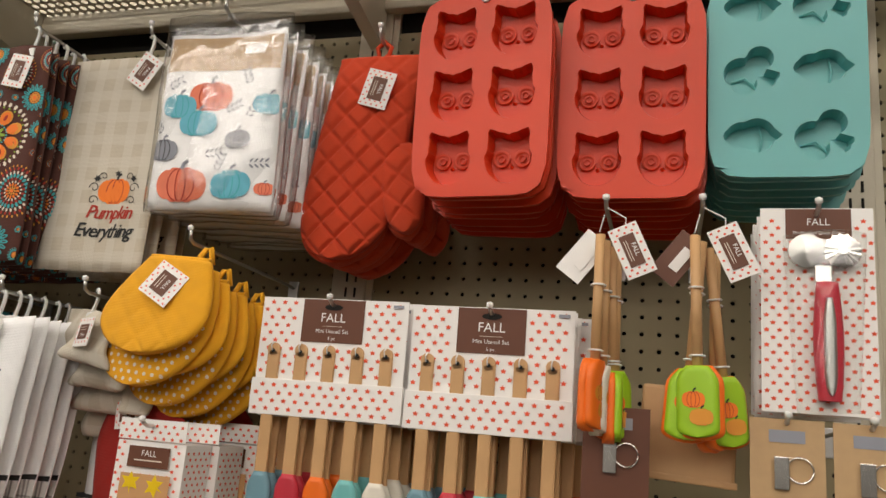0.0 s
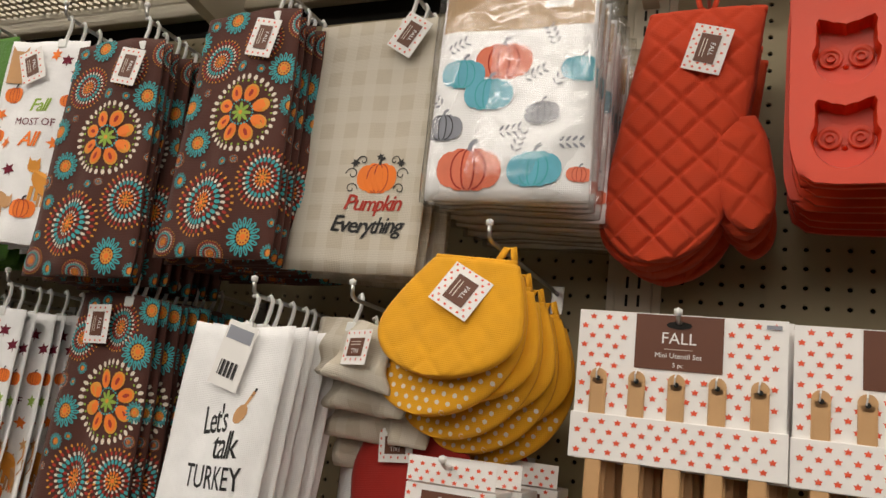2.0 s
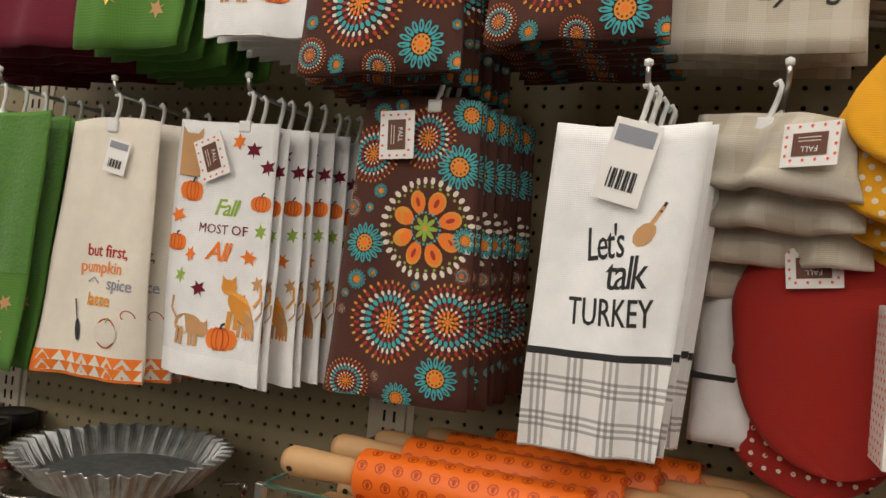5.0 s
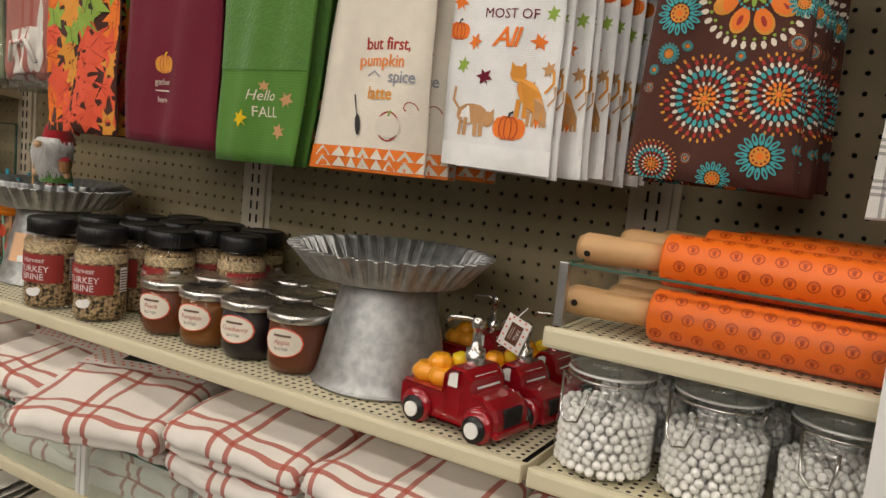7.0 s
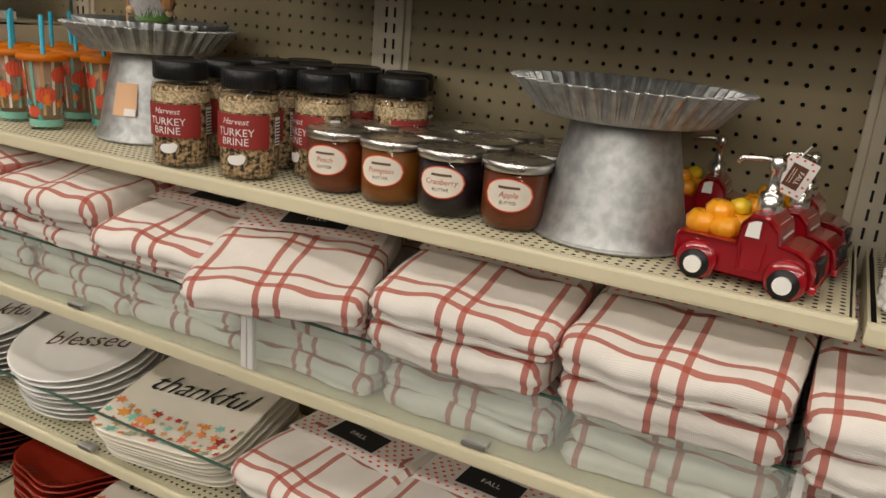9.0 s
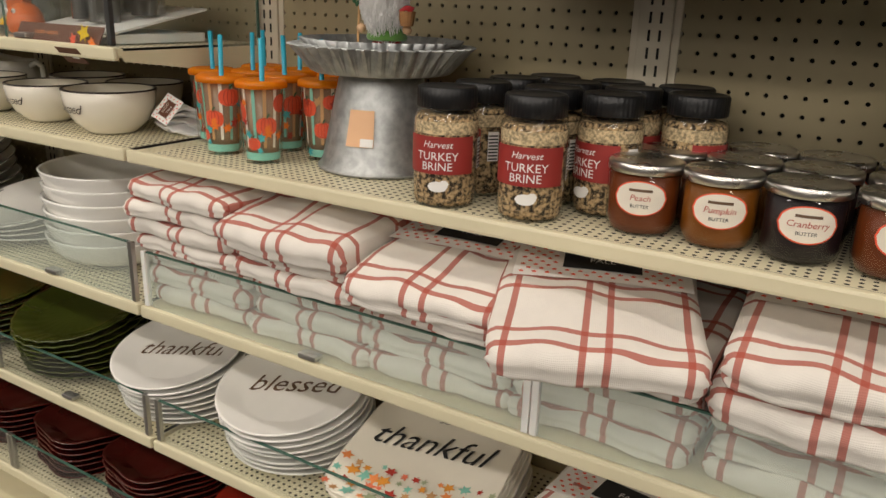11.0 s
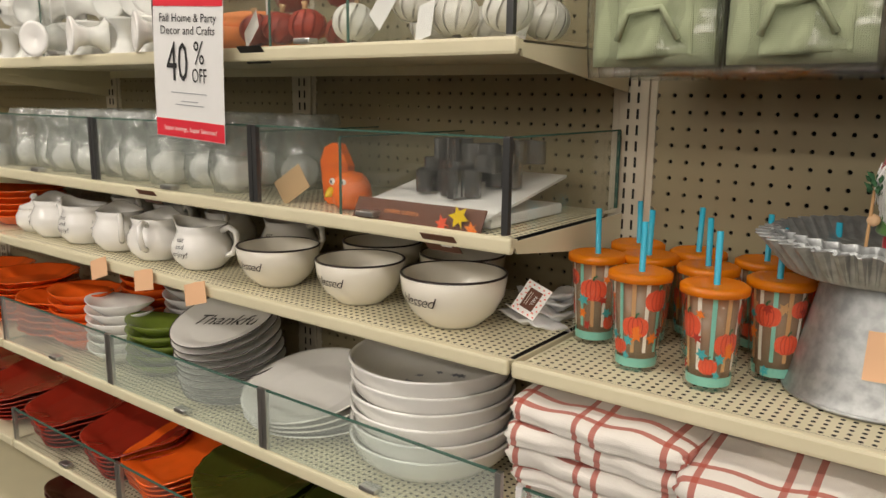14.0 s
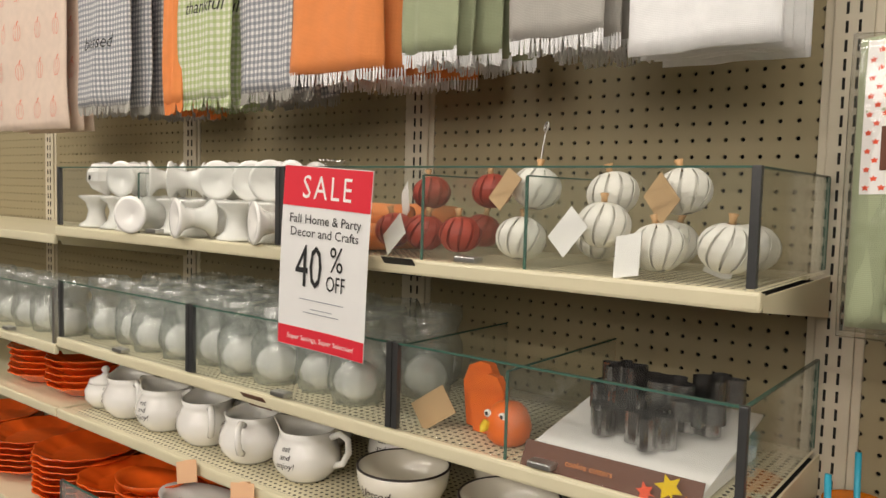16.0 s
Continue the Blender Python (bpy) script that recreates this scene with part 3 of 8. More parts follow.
def divider(x, z, h, d=0.32):
    t = thing("glass_divider", pose(x, LIP + 0.012, z), "clear acrylic cross divider on a shelf", "shelf divider", "shelf dividers")
    pane = part("pane", box(0.003, d, h, (0, d / 2, h / 2)), M["acryl"], t)
    pane.visible_shadow = False
    part("top_edge", box(0.0035, d, 0.002, (0, d / 2, h + 0.0005)), M["edge"], t)
    part("front_edge", box(0.004, 0.002, h, (0, -0.001, h / 2)), M["edge"], t)


glass_front(-2.318, -0.812, ZS["c"] + 0.005, 0.125, 3, side=(0.748,), clipmat="clipdark")
glass_front(-2.318, -0.812, ZS["d"] + 0.005, 0.127, 2, side=(0.748,), clipmat="clipdark")
glass_front(-3.84, -2.335, ZS["c"] - 0.015, 0.125, 3)
for x in (-1.33, -1.12):
    divider(x, ZS["c"] + 0.001, 0.118)
for x in (-1.27, -1.10, -2.0):
    divider(x, ZS["d"] + 0.001, 0.12)
glass_front(-2.318, -0.812, ZS["fold"] + 0.005, 0.11, 3, pm="hazepane")
glass_front(-0.79, 0.706, ZS["fold"] + 0.005, 0.10, 2, clipmat="plastic_w", pm="hazepane")
glass_front(0.73, 2.23, ZS["fold"] + 0.005, 0.10, 2, pm="hazepane")
glass_front(-2.318, -0.812, ZS["plate"] + 0.005, 0.085, 3)
glass_front(-0.79, 0.706, ZS["plate"] + 0.005, 0.085, 2)
glass_front(-2.318, -0.812, ZS["low"] + 0.005, 0.085, 3)
glass_front(0.73, 2.23, ZS["pin"] + 0.005, 0.066, 2, side=(-0.744,), pm="clearpane")

# overhead perforated shelf on steel arms, and the tube fixtures seen through it
OV = thing("overhead_shelf", pose(1.1, 0, 2.335), "beige perforated steel shelf overhead on arms", "shelf", kind="structure")
for y0 in (-0.20, -0.40):
    part("deck", holed(-1.45, y0 + 0.02, 145, 9, 0.020, 0.0072, lambda x, y, q: (x, y, q)), M["beige"], OV)
for y, h in ((-0.011, 0.05), (-0.205, 0.03), (-0.405, 0.05)):
    part("stiffener", box(2.95, 0.022, h, (0, y, -h / 2 + 0.006), 0.003), M["beige"], OV)
for u in UPR:
    if -0.4 < u < 2.6:
        v = [(u - 1.1 + a, y, q) for a in (-0.012, 0.012) for y, q in ((0, 0), (-0.46, 0.0), (-0.46, -0.04), (0, -0.115))]
        part("arm", (v, [(0, 1, 2, 3), (7, 6, 5, 4), (0, 4, 5, 1), (1, 5, 6, 2), (2, 6, 7, 3), (3, 7, 4, 0)]), M["beige"], OV)
slab("wall_top_beam", -3.8, 3.0, 0.0, 0.06, 2.30, 2.42, M["beige"], "beige steel beam along the top of the shelf run", "beam")
emit = bpy.data.materials.new("lit_tube")
emit.use_nodes = True
e = emit.node_tree.nodes["Principled BSDF"]
e.inputs["Emission Color"].default_value = (1.0, 0.93, 0.8, 1)
e.inputs["Emission Strength"].default_value = 6.0
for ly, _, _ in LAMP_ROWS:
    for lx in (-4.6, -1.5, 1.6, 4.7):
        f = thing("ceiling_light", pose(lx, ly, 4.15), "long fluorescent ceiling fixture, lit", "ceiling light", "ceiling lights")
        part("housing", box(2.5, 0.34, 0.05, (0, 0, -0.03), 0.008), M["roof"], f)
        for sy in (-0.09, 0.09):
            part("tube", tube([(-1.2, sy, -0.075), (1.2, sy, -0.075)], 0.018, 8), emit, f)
# ---- hanging goods ----
def peg_hook(x, z, y1, tip=0.022, white=False):
    """A wire prong from the pegboard with an upturned tip."""
    t = thing("peg_hook", pose(x, 0, z), "galvanised wire peg hook on the pegboard", "peg hook", "peg hooks")
    m = M["plastic_w"] if white else M["wire"]
    part("prong", tube([(0, 0.004, 0.0), (0, -0.03, 0.002), (0, y1 + 0.012, 0.004), (0, y1 + 0.003, 0.008), (0, y1, tip)], 0.0027), m, t, smooth=True)
    part("plate", box(0.018, 0.004, 0.04, (0, -0.003, -0.008), 0.001), M["wire"], t)
    part("tip", moved(lathe([(0, -0.004), (0.0042, -0.002), (0.0042, 0.003), (0, 0.005)], 10), pose(0, y1, tip)), M["plastic_w"], t, smooth=True)
    return t


def fall_tag(parent, at, turn=0.0, w=0.040, h=0.052, lean=0.0, white=False):
    """A paper swing tag with leaf print, brown panel and writing; a part of its thing."""
    m = pose(*at, 0, 0, 0) @ pose(0, 0, 0, lean, turn, 0)
    b = box(w, 0.0008, h, (0, 0, 0), 0)
    bmesh.ops.transform(b, matrix=m, verts=b.verts)
    tag = part("tag", b, M["paper"], parent, "white paper swing tag with leaf print")
    pr = Print()
    if white:
        pr.rect("grey", -w * 0.42, h * 0.22, w * 0.42, h * 0.42)
        for k in range(9):
            pr.rect("ink_k", -w * 0.3 + k * w * 0.07, -h * 0.34, -w * 0.3 + k * w * 0.07 + w * 0.03 * (1 + k % 2), -h * 0.1)
    else:
        leaf_spots(pr, -w / 2, -h / 2, w / 2, h / 2, 0.0088, 0.0021, skip=(-w * 0.25, -h * 0.3, w * 0.25, h * 0.3))
        pr.rect("brownlab", -w * 0.26, -h * 0.31, w * 0.26, h * 0.31)
        pr.text("ink_w", "FALL", w * 0.05, 0, 0.0075, turn=-math.pi / 2)
        for q in (-0.06, -0.14):
            pr.rect("mwhite", w * (q - 0.02), -h * 0.2, w * q, h * 0.2)
    pr.lay(tag, lambda x, y, hh: m @ Vector((x, -0.0004 - hh, y)), "tag_print")
    return tag


def hanger_loop(parent, x=0.0, m=None, h=0.035):
    part("hanger", tube([(x - 0.008, 0, -0.012), (x - 0.002, 0, 0.006), (x + 0.001, 0, h * 0.55), (x + 0.004, -0.003, h * 0.85), (x + 0.001, -0.004, h),
                         (x - 0.004, -0.003, h * 0.92)], 0.0028, 6), m or M["plastic_w"], parent, "white plastic hanging hook", smooth=True)
    part("hanger_clip", box(0.016, 0.008, 0.014, (x - 0.006, 0, -0.006), 0.002), m or M["plastic_w"], parent)


class Sheet:
    """A folded towel's closed skin, hung from its top; front(x, y, h) lies on its face with y measured up from the bottom."""

    def __init__(self, wt, wb, h, t, wave=0.004, seed=0, skew=0.0, out=0.0, nx=16, nz=20):
        self.a = (wt, wb, h, t, wave, seed, skew, out)
        verts, faces = [], []
        ring = []
        for i in range(nx + 1):
            ring.append((-0.5 + i / nx, -1))
        for i in range(nx, -1, -1):
            ring.append((-0.5 + i / nx, 1))
        for j in range(nz + 1):
            for u, s in ring:
                verts.append(self.at(u, j / nz, s, 0))
        n = len(ring)
        for j in range(nz):
            for k in range(n):
                q = (k + 1) % n
                faces.append((j * n + k, (j + 1) * n + k, (j + 1) * n + q, j * n + q))
        faces.append(tuple(range(n)))
        faces.append(tuple(nz * n + k for k in range(n))[::-1])
        self.vf = (verts, faces)
        self.w, self.h = (wt + wb) / 2, h

    def at(self, u, v, s, lift):
        wt, wb, h, t, wave, seed, skew, out = self.a
        w = wt + (wb - wt) * v
        e = 1 - (2 * abs(u)) ** 6 * 0.75
        th = t * (0.35 + 0.65 * min(1, v * 4)) * (1 - 0.5 * max(0, (v - 0.93) / 0.07) ** 2)
        wv = wave * (math.sin(u * 9 + seed * 1.7 + v * 2) + 0.6 * math.sin(u * 17 + seed + v * 4) + 0.35 * math.sin(v * 11 + u * 5 + seed)) * (0.5 + 1.1 * v)
        sag = 0.006 * math.sin((u + 0.5) * math.pi) * (1 - v) * math.sin(seed) - 0.004 * u * math.sin(seed * 2.3)
        return (u * w + skew * v, s * (th / 2 * e) + wv - out * v - (lift if s < 0 else 0) * 1.0, -h * v + sag)

    def front(self, x, y, lift):
        wt, wb, h, t, wave, seed, skew, out = self.a
        v = min(1, max(0, 1 - y / h))
        w = wt + (wb - wt) * v
        u = max(-0.5, min(0.5, (x - skew * v) / w))
        return self.at(u, v, -1, lift)


def hang(t, n, dy, jx=0.004, rz=3.0, seed=1, sy=0.0):
    """Copies of a hanging thing one behind the other on its hook."""
    rnd = random.Random(seed)
    m = t.matrix_world.copy()
    x, y, z = m.translation
    for k in range(1, n):
        copy_thing(t, pose(x + rnd.uniform(-jx, jx) + sy * k, y + dy * k, z + rnd.uniform(-0.004, 0.003), 0, rnd.uniform(-1.2, 1.2), rnd.uniform(-rz, rz)))


def towel(name, label, x, y, z, sheet, material, pr=None, group="", tag=None, hem=None, n=5, dy=0.02, rot=(0, 0, 0), seed=1, extra=None, hook=True, hx=0.0, sy=0.0, rz=3.0, wt=False):
    t = thing(name, pose(x, y, z, *rot), label, "towel", group)
    part("cloth", sheet.vf, M[material], t, smooth=True)
    if pr:
        pr.lay(t, sheet.front)
    if hem:
        for hm, y0, y1 in hem:
            v, f = [], []
            for j in range(5):
                for i in range(25):
                    v.append(sheet.at(-0.5 + i / 24, 1 - (y0 + (y1 - y0) * j / 4) / sheet.h, -1, 0.0009))
            f = [(j * 25 + i, j * 25 + i + 1, (j + 1) * 25 + i + 1, (j + 1) * 25 + i) for j in range(4) for i in range(24)]
            part("border", (v, f), M[hm], t, smooth=True)
    if extra:
        extra(t)
    if tag:
        fall_tag(t, *tag[0], **tag[1])
    hanger_loop(t, hx)
    bpy.context.view_layer.update()
    hang(t, n, dy, seed=seed, sy=sy, rz=rz)
    if hook:
        peg_hook(x + hx, z + 0.03, y - 0.012)
    return t


def flower(pr, x, y, r):
    for k in range(34):
        a = 2 * math.pi * k / 34
        pr.disc("mwhite", x + r * math.cos(a), y + r * math.sin(a), r * 0.055, 6, r * 0.085, a - math.pi / 2)
    for k in range(30):
        a = 2 * math.pi * k / 30
        pr.disc("lime", x + r * 0.88 * math.cos(a), y + r * 0.88 * math.sin(a), r * 0.035, 6)
    for k in range(8):
        a = 2 * math.pi * (k + 0.5) / 8
        pr.disc("mgold", x + r * 0.60 * math.cos(a), y + r * 0.60 * math.sin(a), r * 0.24, 12, r * 0.19, a)
        pr.disc("orange", x + r * 0.55 * math.cos(a), y + r * 0.55 * math.sin(a), r * 0.23, 12, r * 0.16, a)
        pr.disc("mred", x + r * 0.58 * math.cos(a), y + r * 0.58 * math.sin(a), r * 0.11, 8, r * 0.05, a)
    for k in range(24):
        a = 2 * math.pi * k / 24
        pr.disc("teal", x + r * 0.33 * math.cos(a), y + r * 0.33 * math.sin(a), r * 0.03, 5)
    for k in range(8):
        a = 2 * math.pi * k / 8
        pr.disc("lime", x + r * 0.16 * math.cos(a), y + r * 0.16 * math.sin(a), r * 0.13, 8, r * 0.05, a)
    pr.disc("mgold", x, y, r * 0.06)


def mandala(pr, x, y, r):
    for n, q, c, s in ((32, 1.0, "mgold", 0.045), (28, 0.88, "mred", 0.06), (26, 0.74, "mwhite", 0.06), (24, 0.60, "teal", 0.075), (16, 0.47, "mred", 0.06),
                       (16, 0.36, "mwhite", 0.045), (12, 0.25, "orange", 0.06), (8, 0.13, "mgold", 0.05)):
        for k in range(n):
            a = 2 * math.pi * (k + 0.5 * (n % 3)) / n
            pr.disc(c, x + r * q * math.cos(a), y + r * q * math.sin(a), r * s * 1.25, 6, r * s * 0.8, a)
    pr.disc("orange", x, y, r * 0.08)


def daisy(pr, x, y, r):
    for k in range(16):
        a = 2 * math.pi * k / 16
        pr.disc("teal", x + r * 0.72 * math.cos(a), y + r * 0.72 * math.sin(a), r * 0.28, 8, r * 0.12, a)
        pr.disc("cbrown", x + r * 0.76 * math.cos(a), y + r * 0.76 * math.sin(a), r * 0.15, 6, r * 0.04, a)
    pr.disc("mgold", x, y, r * 0.42, 14)
    for k in range(10):
        a = 2 * math.pi * k / 10
        pr.disc("mred", x + r * 0.30 * math.cos(a), y + r * 0.30 * math.sin(a), r * 0.06, 5)
    pr.disc("orange", x, y, r * 0.16)


def pumpkin_shape(pr, x, y, r, colour, line, stem="lime", sq=0.8):
    for k, q in ((-2, 0.55), (2, 0.55), (-1, 0.62), (1, 0.62), (0, 0.6)):
        pr.disc(colour, x + k * r * 0.28, y, r * (0.46 if k else 0.40), 14, r * sq * (0.92 if abs(k) < 2 else 0.78))
    for k in (-1.6, -0.6, 0.6, 1.6):
        pts = [(x + k * r * 0.34 * math.cos(a * 0.9), y + r * sq * 0.86 * math.sin(a)) for a in [-1.4 + 2.8 * i / 8 for i in range(9)]]
        pr.line(line, pts, r * 0.05)
    pr.line(stem, [(x, y + r * sq * 0.8), (x + r * 0.06, y + r * sq * 1.1), (x + r * 0.25, y + r * sq * 1.25)], r * 0.14)


def leaf(pr, x, y, r, colour, turn):
    c, s = math.cos(turn), math.sin(turn)
    star = [(0, 1), (0.22, 0.5), (0.9, 0.55), (0.5, 0.1), (0.75, -0.45), (0.1, -0.3), (0, -0.9), (-0.1, -0.3), (-0.75, -0.45), (-0.5, 0.1), (-0.9, 0.55), (-0.22, 0.5)]
    pr.poly(colour, [(x + r * (c * a - s * b), y + r * (s * a + c * b)) for a, b in star])


def curl(pr, colour, x, y, r, turns, w, flip=1):
    pr.line(colour, [(x + flip * r * (1 - i / 20) * math.cos(turns * 6.28 * i / 20), y + r * (1 - i / 20) * math.sin(turns * 6.28 * i / 20)) for i in range(17)], w)


def fill_small(pr, w, h, taken, seed):
    """Small daisies and mandalas in the gaps between the large motifs (x, y, r)."""
    rnd = random.Random(seed)
    taken = list(taken)
    for r in (0.020, 0.015, 0.011, 0.008, 0.0055):
        for _ in range(160):
            x, y = rnd.uniform(-w / 2, w / 2), rnd.uniform(0.004, h)
            if all(math.hypot(x - a, y - b) > r + q + 0.002 for a, b, q in taken):
                taken.append((x, y, r))
                (daisy if rnd.random() < 0.55 else mandala)(pr, x, y, r)


FOLK = "brown cotton kitchen towel with orange and teal folk flowers"
g = "folk flower towels"
sh = Sheet(0.135, 0.165, 0.325, 0.012, 0.003, 1, skew=-0.008)
pr = Print()
flower(pr, 0.018, 0.185, 0.050)
mandala(pr, -0.018, 0.083, 0.042)
mandala(pr, 0.052, 0.092, 0.038)
daisy(pr, 0.043, 0.032, 0.023)
daisy(pr, 0.050, 0.253, 0.024)
daisy(pr, -0.052, 0.165, 0.022)
mandala(pr, -0.052, 0.262, 0.030)
mandala(pr, -0.062, 0.014, 0.024)
daisy(pr, 0.002, 0.006, 0.017)
mandala(pr, 0.010, 0.280, 0.032)
daisy(pr, 0.062, 0.178, 0.014)
fill_small(pr, 0.150, 0.315, ((0.018, 0.185, 0.052), (-0.018, 0.083, 0.044), (0.052, 0.092, 0.040), (0.043, 0.032, 0.024), (0.050, 0.253, 0.025), (-0.052, 0.165, 0.023), (-0.052, 0.262, 0.031), (-0.062, 0.014, 0.025), (0.002, 0.006, 0.018), (0.010, 0.280, 0.033), (0.062, 0.178, 0.015)), 3)
towel("kitchen_towel", FOLK, 0.857, -0.285, 1.700, sh, "cbrown", pr, g, tag=(((-0.022, -0.014, -0.040), -3.0), {}), n=10, dy=0.017, seed=3, hx=0.02, sy=0.002)
sh = Sheet(0.145, 0.180, 0.330, 0.012, 0.003, 2, skew=-0.004)
pr = Print()
flower(pr, 0.012, 0.185, 0.048)
mandala(pr, -0.022, 0.068, 0.043)
mandala(pr, 0.060, 0.100, 0.038)
daisy(pr, 0.044, 0.026, 0.025)
daisy(pr, 0.062, 0.245, 0.022)
daisy(pr, -0.052, 0.150, 0.020)
mandala(pr, -0.040, 0.262, 0.030)
mandala(pr, 0.025, 0.285, 0.028)
mandala(pr, -0.078, 0.020, 0.018)
fill_small(pr, 0.165, 0.320, ((0.012, 0.185, 0.050), (-0.022, 0.068, 0.045), (0.060, 0.100, 0.040), (0.044, 0.026, 0.026), (0.062, 0.245, 0.023), (-0.052, 0.150, 0.021), (-0.040, 0.262, 0.031), (0.025, 0.285, 0.029), (-0.078, 0.020, 0.019)), 4)
t2 = towel("kitchen_towel", FOLK, 1.026, -0.325, 2.080, sh, "cbrown", pr, g, tag=((( 0.030, -0.014, -0.042), 12.0), {}), n=10, dy=0.019, seed=4, hx=0.04)
m = t2.matrix_world.copy()
t1 = copy_thing(t2, pose(0.822, -0.345, 2.045, 0, -1.5, 4))
bpy.context.view_layer.update()
hang(t1, 10, 0.020, seed=8)
peg_hook(0.86, 2.075, -0.352)

# cream towel with white plaid, pumpkin embroidery and writing
sh = Sheet(0.182, 0.188, 0.335, 0.010, 0.002, 3)
pr = Print()
px, py = 0.028, 0.120
pumpkin_shape(pr, px, py, 0.027, "orange", "mred", "ink_k")
for fx in (-1, 1):
    curl(pr, "ink_k", px + fx * 0.034, py + 0.004, 0.009, 1.3, 0.0013, fx)
    curl(pr, "ink_k", px + fx * 0.033, py - 0.015, 0.008, 1.3, 0.0013, -fx)
    curl(pr, "ink_k", px + fx * 0.022, py + 0.022, 0.007, 1.2, 0.0013, fx)
    leaf(pr, px + fx * 0.031, py + 0.018, 0.007, "ink_k", fx * -0.6)
leaf(pr, px, py + 0.027, 0.006, "ink_k", 0.2)
pr.text("mred", "Pumpkin", px - 0.001, py - 0.042, 0.028, bold=0.0006, shear=0.35, space=0.88, sx=0.9)
pr.text("ink_k", "Everything", px - 0.006, py - 0.070, 0.029, bold=0.0006, shear=0.35, space=0.88, sx=0.9)
towel("kitchen_towel", "beige plaid kitchen towel embroidered with an orange pumpkin", 1.184, -0.268, 2.085, sh, "clinen", pr, tag=(((0.052, -0.016, -0.030), 32.0), {}), n=4, dy=0.03, seed=5, hx=0.045, rz=1.0)

# lower row: white turkey towel
sh = Sheet(0.142, 0.130, 0.315, 0.008, 0.003, 5, skew=-0.020)
pr = Print()
pr.text("ink_k", "Let's", -0.014, 0.188, 0.046, bold=0.0003, turn=0.18, sx=0.50, shear=0.25, space=0.85)
pr.text("ink_k", "talk", 0.006, 0.160, 0.046, bold=0.0003, turn=0.08, sx=0.68, shear=0.2, space=0.85)
pr.text("ink_k", "TURKEY", -0.006, 0.124, 0.038, bold=0.0003, turn=0.02, sx=0.56)
pr.disc("tan", 0.020, 0.212, 0.009, 10, 0.013, -0.7)
pr.line("tan", [(0.024, 0.219), (0.036, 0.238)], 0.004)
pr.line("ink_k", [(0.033, 0.233), (0.038, 0.242)], 0.003)
towel("kitchen_towel", "white cotton kitchen towel with black turkey lettering", 1.083, -0.312, 1.675, sh, "cwhite", pr, "turkey towels", tag=(((0.000, -0.012, -0.040), 14.0), {"w": 0.044, "h": 0.078, "white": True}), n=6, dy=0.022,
      seed=6, hem=[("ink_k", 0.091, 0.098), ("cborder", 0.002, 0.091)], hx=0.012, sy=0.003, rz=2.5)

# cat towel
sh = Sheet(0.138, 0.150, 0.308, 0.008, 0.003, 6)
pr = Print()
pr.text("lime", "Fall", 0.010, 0.196, 0.028, bold=0.0006, shear=0.3, space=0.9)
pr.text("cmaroon", "MOST OF", 0.008, 0.174, 0.016)
pr.text("orange", "All", 0.004, 0.142, 0.032, bold=0.0006, shear=0.3, space=0.9)


def cat(pr, x, y, s, colour, f=1, up=False):
    pr.disc(colour, x, y, s, 14, s * 0.55, 0.9 * f if up else 0.1 * f)
    hx, hy = (x + f * s * 0.75, y + s * 1.1) if up else (x - f * s * -1.05, y - s * 0.2)
    pr.disc(colour, hx, hy, s * 0.42, 12)
    for e in (-1, 1):
        pr.poly(colour, [(hx + e * s * 0.38, hy + s * 0.1), (hx + e * s * 0.12, hy + s * 0.36), (hx + e * s * 0.36, hy + s * 0.62)])
    for k in (-0.6, -0.25, 0.35, 0.65):
        pr.line(colour, [(x + k * s, y - s * 0.2), (x + k * s * 1.1, y - s * 1.15)], s * 0.24)
    pr.line(colour, [(x - f * s * 0.8, y + s * 0.2), (x - f * s * 1.3, y + s * 0.7), (x - f * s * 1.2, y + s * 1.4)], s * 0.16)


cat(pr, -0.033, 0.062, 0.022, "tan")
cat(pr, 0.040, 0.088, 0.022, "mgold", -1, True)
cat(pr, 0.050, 0.075, 0.018, "tan", -1, True)
pumpkin_shape(pr, 0.018, 0.050, 0.019, "orange", "mred", "ink_k")
pumpkin_shape(pr, -0.044, 0.222, 0.017, "orange", "mred", "ink_k")
pumpkin_shape(pr, -0.062, 0.158, 0.014, "orange", "mred", "ink_k")
for x, y, c, q in ((-0.018, 0.105, "cmaroon", 0.4), (-0.050, 0.118, "lime", 1.0), (0.052, 0.063, "orange", 2.0), (-0.035, 0.145, "orange", 0.7), (0.060, 0.255, "cmaroon", 0.2),
                   (0.045, 0.150, "orange", 2.6), (0.020, 0.285, "orange", 1.1), (-0.01, 0.255, "orange", 2.2), (0.040, 0.275, "cmaroon", 0), (-0.062, 0.190, "orange", 0.5)):
    leaf(pr, x, y, 0.011, c, q)
pr.poly("tan", [(-0.064, 0.300), (-0.064, 0.240), (-0.036, 0.240), (-0.036, 0.300), (-0.043, 0.292), (-0.057, 0.292)])
pumpkin_shape(pr, 0.056, 0.213, 0.013, "orange", "mred", "ink_k")
leaf(pr, 0.058, 0.180, 0.010, "lime", 1.2)
leaf(pr, 0.060, 0.118, 0.011, "tan", 0.3)
tc = towel("kitchen_towel", "white cotton towel printed with cats, leaves and pumpkins", 0.606, -0.283, 1.674, sh, "cwhite", pr, "cat towels", tag=(((-0.012, -0.012, -0.045), -22.0), {}), n=9, dy=0.018, seed=7, hem=[("cwhite", 0.0, 0.028)], hx=0.030, sy=0.009, rz=6)
